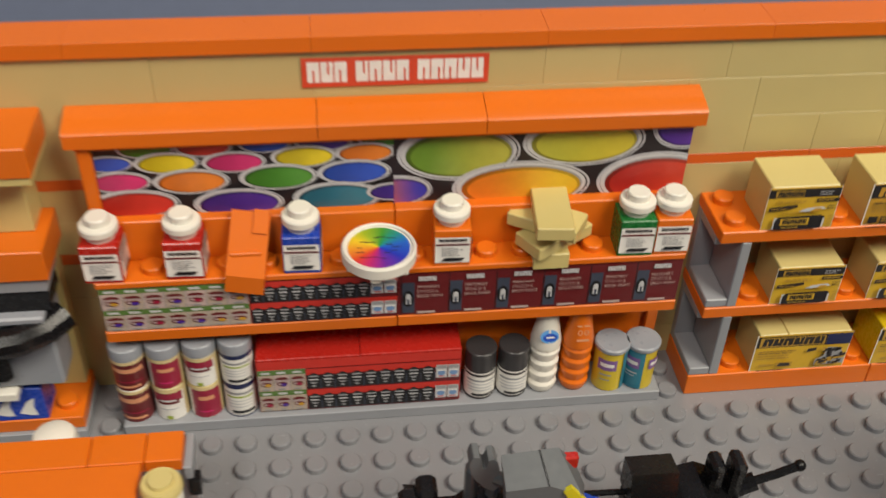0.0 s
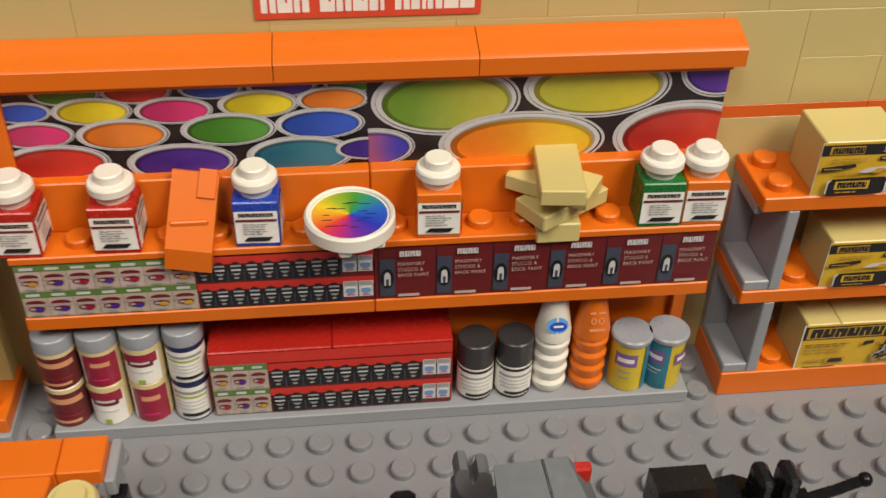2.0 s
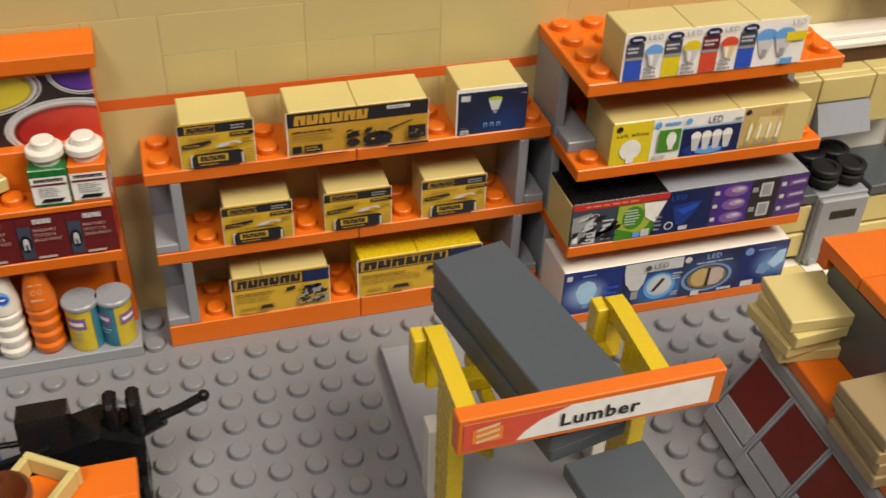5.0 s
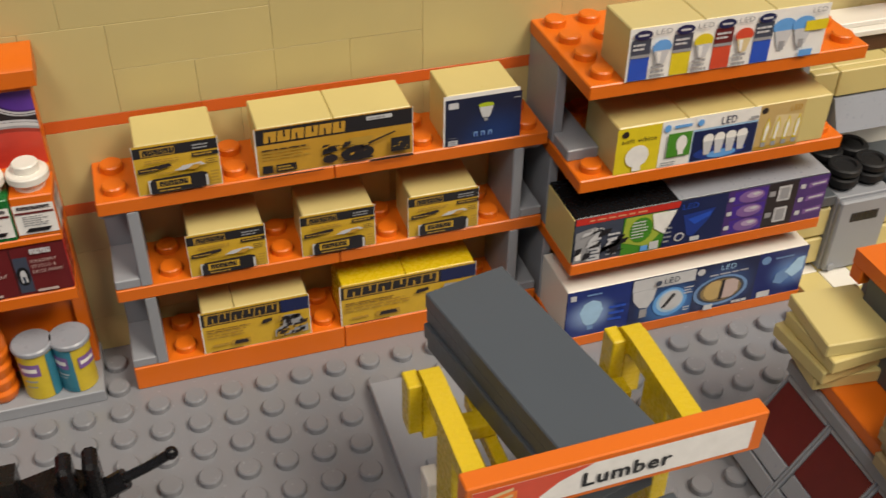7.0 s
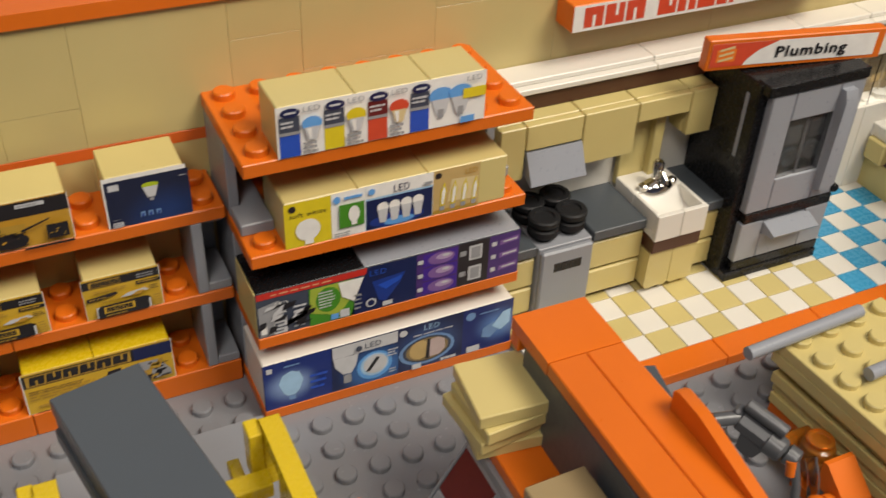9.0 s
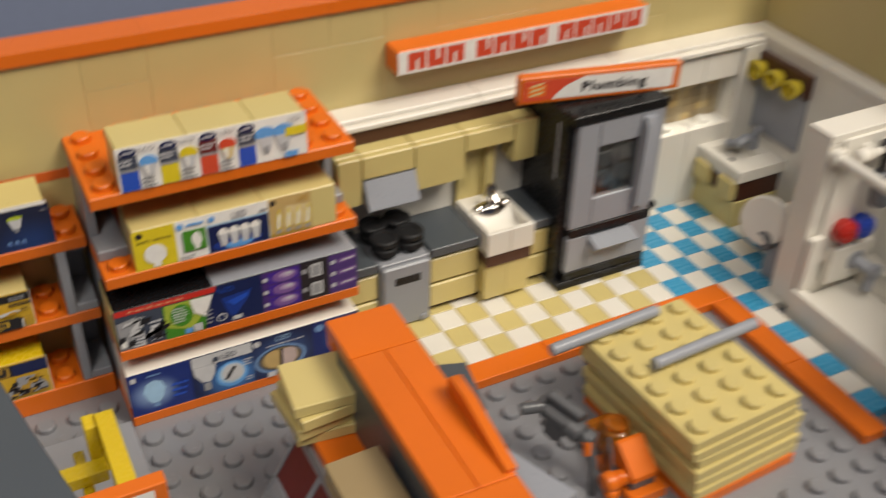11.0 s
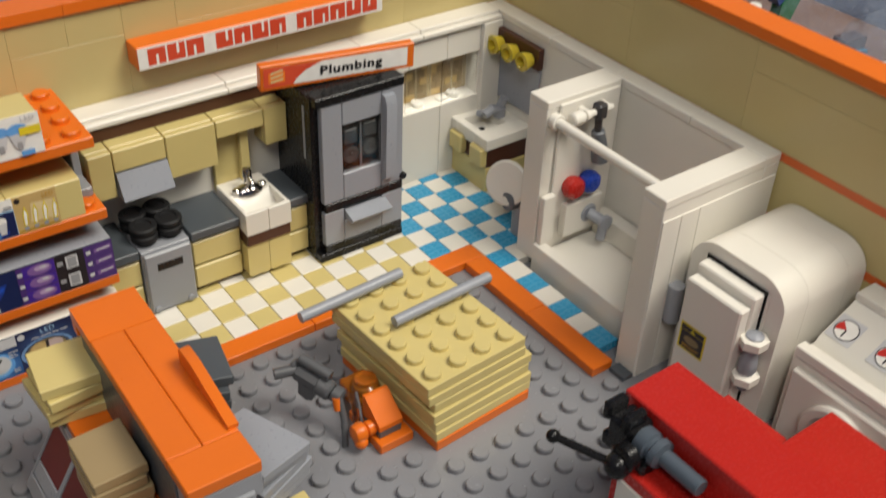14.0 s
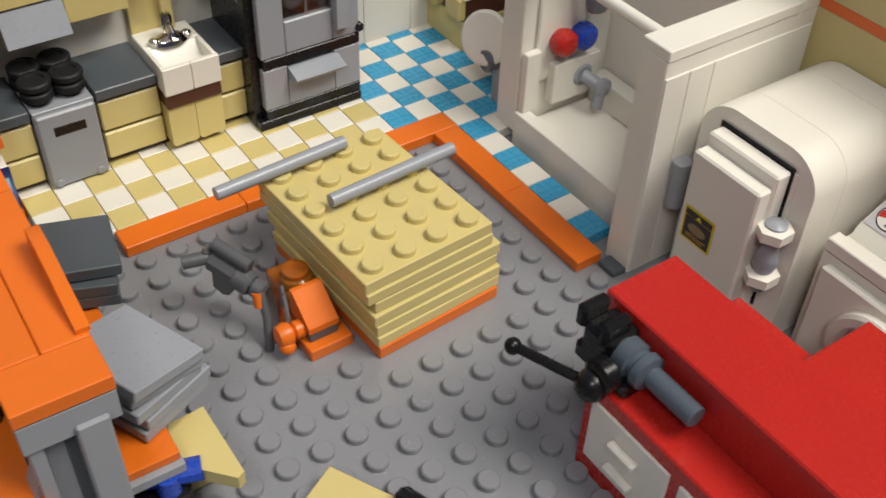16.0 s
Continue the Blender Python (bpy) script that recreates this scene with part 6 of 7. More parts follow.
# orange border strips
for a, b in ((39.1, 43.1), (43.1, 47.1), (47.1, 51.2)):
    solid("border_strip", sh(ORANGE).box(a + 0.01, -6.98, 0, b - 0.01, -6.06, 0.4), "flat orange border tile round the kitchen floor", "border tile", group="border tiles")
for a, b in ((-10.9, -6.99), (-14.8, -10.9)):
    solid("border_strip", sh(ORANGE).box(50.22, a + 0.01, 0, 51.2, b - 0.01, 0.4), "flat orange border tile round the kitchen floor", "border tile", group="border tiles")

# ---------------------------------------------------------------- things on the floor
def left_shelf():
    f, y1 = -2 + YS, YS - 0.02
    t = thing("side_shelf", -7, 0, 0, "orange and tan toy shelf with grey base beside the paint display", "shelf")
    for z0, z1, x1 in ((5.95, 6.9, 5.92), (9.15, 10.0, 6.15)):
        part("shelf_board", sh(ORANGE).box(0, f, z0, x1, y1, z1), t)
    part("tan_back", sh(LTAN).box(0, f + 0.9, 6.9, 5.6, y1, 8.9), t, "tan back panel")
    part("tan_ledge", sh(LTAN).box(0, f + 0.05, 8.9, 6.1, y1, 9.15), t)
    part("base", sh(GREY).box(0, f - 0.12, 0, 5.9, y1, 0.32), t, "grey base")
    s = sh(ORANGE).box(0, f, 0.32, 5.85, y1, 0.78)
    s.studs(3.85, f + 0.1, 2, 1, 0.78)
    part("base_board", s, t)
    part("back", sh(LTAN).box(0, y1 - 0.6, 0.78, 5.75, y1, 5.95), t)
    part("bracket", sh(GREY).box(4.5, f + 0.1, 5.5, 5.8, y1 - 0.6, 5.95), t, "grey bracket")
    b = thing("blue_carton", -6.9, f + 0.02, 0.78, "blue toy carton with white arrow marks", "box")
    part("body", sh(BLUE).box(0, 0, 0, 4.8, 1.1, 1.25), b)
    p = Print((0, 0, 0))
    for a in (3.4, 4.05):
        p.poly([(a, 0.3), (a + 0.3, 0.2), (a + 0.5, 0.2), (a + 0.42, 0.55), (a + 0.5, 0.9), (a + 0.25, 0.75)], I_WHITE, 1 if a < 4 else 0)
    p.done("label", b)
    g = thing("barbecue_grill", -6.9, f + 0.1, 2.03, "black and silver toy barbecue grill on a blue carton", "grill")
    part("tray", sh(WHITE).box(0, -0.55, 0.0, 4.3, 0.9, 0.3), g, "pale tray")
    part("firebox", sh(SILVER).box(0, -0.3, 0.3, 5.6, 1.0, 2.9, 0.08), g)
    part("rim", sh(SILVER).box(0, -0.5, 2.75, 5.55, 1.0, 3.0, 0.06), g)
    part("lid", sh(BLACK).prism([(-0.2, 3.0), (1.0, 3.0), (1.0, 3.45), (0.1, 3.4)], 0, 5.7, "x"), g, "black lid")
    part("front_panel", sh(BLACK).box(0, -0.65, 0.75, 4.35, -0.3, 2.2, 0.15), g, "black front panel")
    part("handle", sh(BLACK).tube([(0, -0.75, 2.2), (3.6, -0.75, 2.25), (4.9, -0.65, 2.4), (5.5, -0.3, 2.45), (5.95, 0.1, 2.6)], 0.42), g, "black handle")


left_shelf()


def product_cart():
    c = thing("product_cart", 2.4, -5.35, 0, "orange topped toy display cart with bottles along its side", "display cart", rz=0)
    for a, b in ((-2.2, -0.9), (-0.88, 0.0)):
        part("top_tile", sh(ORANGE).box(a, -0.95, 3.6, b, 0, 4.0), c)
    part("top_tile", sh(ORANGE).box(-5.4, -9.0, 3.6, -0.95, -0.97, 4.0), c)
    part("top_tile", sh(ORANGE).box(-5.4, -0.95, 3.6, -2.22, 0, 4.0), c)
    part("frame", sh(GREY).box(-5.4, -9.0, 0.4, -1.0, 0.1, 3.58), c, "light grey frame")
    part("rim", sh(GREY).box(0.0, -1.0, 3.3, 0.22, 0.12, 3.75).box(-2.4, 0.0, 3.2, 0.2, 0.2, 3.6), c)
    part("side_panel", sh(WHITE).box(-0.05, -9.0, 0.3, 0.08, -1.3, 3.0), c, "white edge panel")
    part("shelf", sh(ORANGE).box(-1.0, -9.0, 0.6, 0.25, -0.4, 1.0), c)
    part("post", sh(GREY).box(-0.2, -0.4, 0.4, 0.15, -0.05, 3.3), c)
    part("clip", sh(BLACK).box(0.05, -0.95, 2.6, 0.35, -0.6, 3.2), c, "black clip")
    rows = ((-1.85, LTAN, "tan"), (-2.95, SILVER, "silver"), (-4.0, SILVER, "silver"), (-5.1, SILVER, "silver"), (-6.2, SILVER, "silver"))
    for y, m, n in rows:
        b = thing("lidded_jar", 2.4 - 0.36, -5.35 + y, 1.0, "%s lidded toy jar on the cart side" % n, "jar", "jars on the cart")
        part("body", sh(WHITE if n == "tan" else TCLEAR).lathe([(0.42, 0), (0.46, 0.05), (0.46, 2.9), (0.42, 2.95)], n=28), b)
        part("lid", sh(m).lathe([(0.48, 2.9), (0.5, 2.95), (0.5, 3.35), (0.46, 3.4)] if n != "tan" else [(0.3, 2.9), (0.5, 3.1), (0.5, 3.22), (0.44, 3.32), (0.3, 3.3), (0.28, 3.42)], n=28), b)
        part("label", sh(I_LIME if n != "tan" else I_WHITE).lathe([(0.468, 0.6), (0.468, 2.0)], n=28), b)
    j = thing("white_jar", -0.93, -4.75, 0, "white toy jar standing behind the cart", "jar")
    part("body", sh(WHITE).lathe([(0.4, 0), (0.48, 0.05), (0.48, 2.9), (0.35, 3.0)], n=28), j)
    part("lid", sh(WHITE).lathe([(0.4, 3.0), (0.56, 3.05), (0.56, 3.35), (0.5, 3.48), (0.3, 3.58), (0.05, 3.6)], n=28), j)
    for y, m in ((-2.6, I_SKY), (-4.4, I_ORG), (-5.6, I_LEMON), (-7.0, I_BLUE)):
        t = thing("product_sticker", 2.5, -5.35 + y, 1.2, "small coloured product sticker on the cart", "sticker", "stickers on the cart")
        part("film", sh(m).box(0, 0, 0, 0.03, 0.6, 1.2, 0.005), t)


product_cart()


def saw_bench():
    t = thing("work_bench", 8, -10.8, 0, "black toy work bench with orange tiled top", "bench")
    for a, b in ((0.0, 4.0), (4.0, 8.0)):
        prof = [(a + 0.01, 0.05), (b - 0.01, 0.05), (b - 0.01, 1.13), (a + 0.01, 1.13)]
        if a == 0:
            prof[0] = (0.75, 0.05)
            prof.append((0.01, 0.6))
        part("top_tile", sh(ORANGE).prism(prof, 2.45, 2.8, "z"), t)
        part("top_tile", sh(ORANGE).box(a + 0.01, 1.15, 2.45, b - 0.01, 2.3, 2.8), t)
    part("frame", sh(BLACK).box(0.1, 0.1, 2.05, 7.9, 2.2, 2.45), t, "black frame")
    for a in (0.1, 7.2):
        for b in (0.1, 1.6):
            part("leg", sh(BLACK).box(a, b, 0, a + 0.7, b + 0.6, 2.05), t)
    part("drawer", sh(BLACK).box(1.0, -0.6, 0.3, 7.0, 0.1, 2.0), t)
    part("crossbar", sh(BLACK).box(1.0, -0.75, 1.9, 7.3, -0.2, 2.2), t)
    for a in (-0.45, 7.6):
        part("corner_clamp", sh(BLACK).box(a, -0.85, 2.0, a + 1.1, 0.0, 2.7, 0.08), t)
    for a in (2.6, 4.4):
        part("knob", sh(CHROME).lathe([(0.5, 0), (0.5, -0.3), (0.4, -0.36)], (a + 0.6, -0.62, 0.7), 20, "y"), t, "chrome knob")
    h = thing("red_wrench", 12.0, -11.5, 1.5, "red toy wrench hanging on the bench front", "wrench")
    part("handle", sh(RED).tube([(0.1, 0.2, 1.5), (0.7, 0.15, 1.3), (1.1, 0.1, 0.75), (1.9, 0.05, -0.1)], 0.28), h)
    part("jaw", sh(RED).box(-0.3, 0.0, 1.2, 0.6, 0.45, 1.75, 0.08), h)
    m = thing("mitre_saw", 10.6, -8.9, 2.8, "dark grey toy mitre saw with yellow mark on the orange bench", "saw")
    part("base", sh(DKGREY).prism([(-0.95, -0.1), (-0.7, -1.05), (0.35, -1.0), (0.75, -0.3), (0.6, 0.35), (-0.7, 0.35)], 0, 0.3, "z"), m)
    part("column", sh(DKGREY).prism([(-0.15, 0.3), (0.75, 0.3), (0.8, 1.6), (-0.05, 1.9)], 0.0, 0.55, "y"), m)
    front = [(-0.8, 2.49), (0.17, 2.57), (0.95, 2.17), (1.16, 1.5), (1.11, 0.86), (0.41, 0.73), (-0.79, 1.64)]
    back = [(-0.83, 2.91), (0.04, 2.99), (0.48, 3.02), (0.94, 2.38), (1.22, 1.63), (1.24, 0.74), (-0.7, 1.66)]
    n, s = len(front), sh(MATGREY)
    s.add([(a, -0.10, c) for a, c in front] + [(a, 0.60, c) for a, c in back], [tuple(range(n)), tuple(range(2 * n - 1, n - 1, -1))] + [(q + n, (q + 1) % n + n, (q + 1) % n, q) for q in range(n)])
    part("motor_cover", s, m, "grey angular motor cover")
    part("cover_seam", sh(BLACK).tube([(front[1][0], -0.11, front[1][1]), (back[1][0], 0.59, back[1][1] + 0.01)], 0.02), m)
    part("slot", sh(BLACK).box(-0.45, -0.13, 0.83, -0.1, 0.1, 2.09, 0.06), m, "black slot")
    part("mark", sh(LEMON).prism([(0.51, 2.36), (0.68, 2.5), (1.13, 1.9), (0.92, 1.62)], -0.16, -0.03, "y"), m, "lemon yellow mark")
    horn = [(-1.43, 2.35), (-1.37, 2.45), (-1.23, 2.43), (-1.18, 2.2), (-1.14, 2.03), (-1.08, 2.01), (-1.03, 2.15), (-1.02, 2.31), (-0.9, 2.33), (-0.81, 2.23), (-0.76, 1.95), (-0.73, 1.35), (-0.85, 1.19), (-1.08, 1.37), (-1.29, 1.63), (-1.41, 1.9), (-1.46, 2.15)]
    part("horn", sh(MATGREY).prism(horn, 0.95, 1.4, "y"), m, "grey open clip")
    part("horn_arm", sh(DKGREY).tube([(-0.85, 1.15, 1.5), (-0.55, 0.8, 1.7), (-0.3, 0.5, 1.8)], 0.18), m)
    part("blade_guard", sh(SILVER).lathe([(0.3, 0), (0.36, 0.05), (0.36, 0.5), (0.2, 0.56)], (0.75, -0.1, 0.35), 22, "y"), m, "silver blade guard")
    part("tube", sh(SILVER).cyl(-0.65, 0.0, 0.3, 1.9, 0.24), m, "silver column")
    part("lever", sh(BLACK).tube([(-0.55, -0.74, 1.47), (-0.1, -0.7, 1.2), (0.6, -0.55, 0.55), (1.03, -0.41, 0.2)], 0.13), m, "black lever")
    part("lever_knob", sh(BLACK).ball((-0.55, -0.74, 1.47), 0.2), m)
    part("trigger", sh(RED).box(0.56, 0.5, 2.36, 0.96, 0.72, 2.74, 0.04), m, "red trigger")
    b = thing("blue_motor", 12.3, -7.5, 0, "blue toy motor block behind the bench", "motor")
    part("block", sh(BLUE).box(-0.75, -0.5, 0.8, 0.4, 0.5, 2.55, 0.15), b)
    part("foot", sh(BLACK).box(-0.7, -0.6, 0, 0.8, 0.6, 0.8), b)
    part("cap", sh(BLUE).cyl(-0.15, 0, 2.55, 2.7, 0.36), b)
    c = thing("clear_cup", 13.28, -10.4, 2.8, "clear brown toy cup on the orange bench", "cup")
    part("cup", sh(TBROWN).lathe([(0.36, 0), (0.42, 0.05), (0.5, 0.7), (0.62, 1.3), (0.66, 1.42), (0.69, 1.5), (0.69, 1.62), (0.6, 1.66), (0.56, 1.55), (0.44, 0.75), (0.34, 0.2), (0.05, 0.16)], n=32), c)
    # Square toy frame built of four tan rails.
    c = thing("tan_frame", 13.76, -9.21, 2.8, "tan square toy frame lying behind the brown cup", "tile", rz=-33.7)
    for q in ((-0.74, 0.54, 0.74, 0.74), (-0.74, -0.74, 0.74, -0.54), (-0.74, -0.54, -0.54, 0.54), (0.54, -0.54, 0.74, 0.54)):
        part("rail", sh(LTAN).box(q[0], q[1], 0, q[2], q[3], 0.56, 0.04), c)
    k = thing("black_vice", 8.8, -7.4, 0, "black toy clamp mechanism on the floor behind the bench", "clamp")
    part("base", sh(BLACK).box(-1.0, -0.8, 0, 1.2, 0.8, 1.6, 0.1), k)
    part("block", sh(BLACK).prism([(-0.9, 1.6), (1.1, 1.6), (1.15, 3.0), (0.7, 3.1), (0.2, 2.6), (-0.3, 2.6), (-0.6, 3.1), (-1.1, 3.2)], -0.5, 0.5, "y"), k)
    for q in ((-1.0, -0.1, 3.3), (-0.55, 0.2, 3.4), (0.75, -0.1, 3.2), (1.1, 0.15, 3.15)):
        part("jaw", sh(BLACK).box(q[0] - 0.26, q[1] - 0.35, q[2] - 0.6, q[0] + 0.26, q[1] + 0.35, q[2] + 0.15, 0.12), k)
    for q in (0.35, 0.85):
        part("prong", sh(DKGREY).box(q, -0.25, 2.9, q + 0.3, 0.2, 4.4, 0.12), k, "dark grey prong")
    k = thing("black_drill_press", 14.6, -7.3, 0, "black toy machine with a long lever on the floor", "machine")
    part("base", sh(BLACK).box(-1.6, -0.9, 0, 1.5, 0.9, 1.4, 0.12), k)
    part("body", sh(BLACK).prism([(-1.2, 1.4), (1.5, 1.4), (1.6, 2.5), (0.6, 3.0), (-0.6, 2.7), (-1.2, 2.2)], -0.6, 0.6, "y"), k)
    part("head", sh(BLACK).prism([(-0.5, 2.6), (0.5, 2.6), (0.5, 3.5), (-0.2, 3.6)], -1.3, -0.1, "x"), k)
    for x in (0.75, 1.3):
        part("clip", sh(BLACK).box(x, -0.35, 2.5, x + 0.34, 0.35, 3.75, 0.1), k)
    part("lever_joint", sh(BLACK).tube([(1.2, 0, 2.3), (1.75, 0, 2.62), (2.1, 0, 2.78)], 0.25), k)
    part("lever", sh(BLACK).tube([(2.0, 0, 2.76), (2.6, 0, 2.98), (3.15, 0, 3.25)], 0.12), k, "long black lever")
    part("lever_end", sh(BLACK).ball((3.17, 0, 3.26), 0.16), k)
    part("side_frame", sh(BLACK).box(-2.5, -0.5, 0, -1.62, 0.4, 1.9, 0.12), k)
    part("strut", sh(BLACK).tube([(-2.4, -0.3, 1.9), (-1.8, -0.4, 2.5), (-0.6, -0.4, 2.8)], 0.1), k)
    part("strut", sh(BLACK).tube([(-2.6, 0.2, 2.55), (-0.9, 0.1, 2.6)], 0.08), k)


saw_bench()


def lumber_rack():
    r = thing("lumber_rack", 23.2, -14, 0, "yellow toy lumber rack with dark grey planks on a grey base", "rack")
    part("base", sh(GREY).box(0, 0, 0, 5.8, 10.3, 0.4), r, "light grey base plate")
    part("base", sh(GREY).box(0.6, 6.2, 0.4, 5.2, 6.9, 0.8), r)
    for x in (-0.2, 4.4):
        out = [(5.0, 4.4), (5.0, 5.9), (4.8, 6.1), (4.4, 6.15), (1.65, 6.1), (1.65, 5.7), (4.3, 5.72), (4.45, 5.6), (4.45, 4.4)]
        part("arm", sh(YELLOW).prism(out, x, x + 0.45, "x"), r, "yellow arm with a bent end")
        part("post", sh(YELLOW).box(x + 0.02, 2.6, 0.4, x + 0.43, 3.6, 5.7), r, "yellow post")
        part("hook", sh(YELLOW).box(x - 0.32, 4.46, 4.6, x - 0.002, 4.98, 6.0, 0.03), r, "yellow hook end")
        part("peg", sh(WHITE).box(x + 0.06, 4.3, 0.4, x + 0.4, 4.9, 3.0), r, "white peg")
    for z, y in ((4.6, 3.9), (4.6, 2.2)):
        part("crossbar", sh(YELLOW).box(0.26, y, z, 4.39, y + 0.5, z + 0.4), r)
    for x in (0.5, 1.0, 3.7):
        part("rail", sh(YELLOW).box(x, 3.1, 4.2, x + 0.28, 5.3, 4.58, 0.03), r)
    part("brace", sh(YELLOW).prism([(0.27, 4.0), (1.0, 3.4), (1.0, 3.75), (0.27, 4.35)], 2.75, 3.85, "y"), r, "sloped yellow brace")
    for k in range(4):
        s = thing("plank", 23.66 + (0.05, -0.04, 0.03, 0.0)[k], -7.5 + (0.02, -0.03, 0.01, 0)[k], 5.0 + k * 0.42, "dark grey long toy plank on the lumber rack", "plank", "planks on the lumber rack", 11.8)
        part("board", sh(DKGREY).box(0, -5.62, 0, 1.98, 0, 0.41), s)
    s = thing("plank", 25.6, -17.2, 4.6, "dark grey long toy plank on the lumber rack", "plank", "planks on the lumber rack", 6)
    part("board", sh(DKGREY).box(0, 0, 0, 2.0, 4.2, 0.39), s)
    sign = small_sign("lumber_sign", 22.55, -13.42, 6.37, 5.95, 1.0, "Lumber", "orange and white department sign lettered Lumber", tw=1.78, ta=2.2)
    sign.matrix_basis = pose(22.55 * U, -13.42 * U, 6.37 * U, 0, 0.7, 1.2)


lumber_rack()


def tile_rack():
    r = thing("tile_rack", 34, -17, 0, "toy rack with orange cap board and stacked floor tiles", "rack", rz=-1.0)
    r.scale = (1, 1, 1.03)
    tip = Matrix.Translation((0, 8.6, 5.62)) @ Matrix.Rotation(radians(-1.2), 4, "X") @ Matrix.Translation((0, -8.6, -5.62))
    for a, b in ((0.0, 0.98), (1.0, 2.0)):
        part("cap_board", sh(ORANGE).box(a, 1.3, 5.62, b, 6.8, 6.0).turn(tip), r)
    part("cap_board", sh(ORANGE).box(0, 0, 5.62, 2.0, 1.28, 6.0).turn(tip), r)
    part("cap_board", sh(ORANGE).prism([(6.82, 5.62), (8.6, 5.62), (8.6, 6.0), (6.9, 6.0), (6.82, 5.98)], 0, 2.0, "x").turn(tip), r)
    part("cap_end", sh(ORANGE).box(0.0, 8.2, 5.2, 2.0, 8.6, 5.62), r)
    part("lug", sh(ORANGE).prism([(1.4, 6.0), (4.5, 6.0), (4.5, 6.52), (4.32, 6.62), (3.6, 6.6), (1.4, 6.12)], 1.75, 2.05, "x").turn(tip), r, "raised orange lug")
    part("post", sh(GREY).box(0.3, 7.4, 0, 1.7, 8.4, 5.6), r, "grey post")
    part("post", sh(GREY).box(1.05, 0.1, 0, 1.7, 1.1, 5.74), r, "grey post")
    part("post", sh(GREY).box(0.1, 0.1, 0, 0.4, 1.1, 5.74), r, "grey post")
    for y in (0.1, 7.4):
        part("gusset", sh(GREY).prism([(-1.2, 0.4), (0.3, 0.4), (0.3, 4.4)], y + 0.2, y + 0.8, "y"), r)
    # Dark grey carries the shadow beneath the cap boards.
    part("spine", sh(DKGREY).box(0.8, 0.4, 0.4, 1.2, 8.2, 5.6), r, "spine panel with the shade under the cap in its dark grey")
    part("ledge", sh(ORANGE).box(-1.1, -0.2, 3.0, 0.3, 8.4, 3.4), r, "orange ledge")
    part("ledge_rail", sh(GREY).box(-1.2, -0.2, 2.6, -0.95, 8.4, 2.98), r, "grey rail under the ledge")
    part("foot", sh(GREY).box(-1.6, 0.0, 0, 3.0, 8.4, 0.4), r, "grey foot plate")
    part("arm", sh(GREY).box(1.7, 0.6, 1.75, 3.1, 8.0, 2.05), r, "grey arm")
    part("ledge", sh(ORANGE).box(1.75, 0.75, 2.05, 3.05, 8.0, 2.32), r, "orange ledge")
    part("front_bar", sh(GREY).box(0.02, 0.03, 5.0, 1.98, 0.099, 5.76, 0.02), r, "grey front bar")
    part("front_panel", sh(GREY).box(1.05, -0.12, 0.4, 1.72, 0.028, 5.3, 0.04), r, "grey front panel")
    # Side closed with dark grey in place of the shadow under the cap.
    part("side_panel", sh(DKGREY).box(0.05, 1.11, 3.4, 0.29, 8.0, 5.61), r)
    part("back_panel", sh(GREY).box(0.41, 0.42, 0.4, 1.04, 0.52, 5.6, 0.02), r)
    part("riser", sh(GREY).box(1.76, 2.4, 0.4, 2.9, 2.7, 1.75), r)

    def stack(x, y, z, n, mat, name, lab, w, d, t=0.38, spin=3, lean=0.0, seed=1, rz=0.0, fan=0.0):
        rng = random.Random(seed)
        for i in range(n):
            o = thing("floor_tile", x + rng.uniform(-0.12, 0.12), y + rng.uniform(-0.12, 0.12), z + i * t, lab, "tile", name, rz + rng.uniform(-spin, spin))
            s = sh(mat).box(-w / 2, -d / 2, 0, w / 2, d / 2, t - 0.015)
            part("slab", s.turn(Matrix.Rotation(radians(lean + fan * i), 4, "Y")), o)

    stack(33.42, -9.35, 3.505, 4, LTAN, "tan tile stack on the rack", "tan square toy floor tile in a loose stack", 1.75, 1.9, 0.4, 9, -2, 2)
    stack(33.3, -13.4, 3.505, 4, DKTAN, "dark tan tile stack on the rack", "dark tan square toy floor tile in a loose stack", 1.5, 2.0, 0.38, 5, -2, 3)
    stack(37.08, -9.85, 2.5, 3, DKGREY, "dark grey tile stack on the rack", "dark grey square toy floor tile in a loose stack", 2.0, 2.1, 0.38, 5, 6, 4, -14)
    stack(36.95, -14.25, 2.42, 5, SILVER, "light grey tile stack on the rack", "light grey square toy floor tile in a loose stack", 2.1, 2.5, 0.335, 4, 1, 5, 22, 2.6)
    w = thing("tan_wedge", 37.25, -16.1, 0.8, "tan wedge shaped toy slope piece", "wedge")
    part("wedge", sh(LTAN).prism([(0.05, 1.2), (0.95, 1.25), (0.95, -1.0), (0.75, -1.1), (-0.25, 0.0), (-0.35, 0.5)], 0.5, 0.92, "z"), w)
    part("support", sh(LTAN).box(-0.2, 0.2, -0.6, 0.8, 1.1, 0.5), w)
    d = thing("blue_drill", 36.35, -15.9, 0.4, "blue and black toy drill lying under the rack", "drill")
    part("body", sh(BLACK).box(-0.7, -0.6, 0, 0.8, 0.6, 0.8, 0.15), d)
    part("grip", sh(BLUE).tube([(-0.2, 0.2, 0.9), (0.5, -0.3, 1.2), (1.1, -0.5, 1.2)], 0.3), d)
    part("chuck", sh(BLUE).cyl(0.3, -0.4, 0.8, 1.4, 0.28), d)
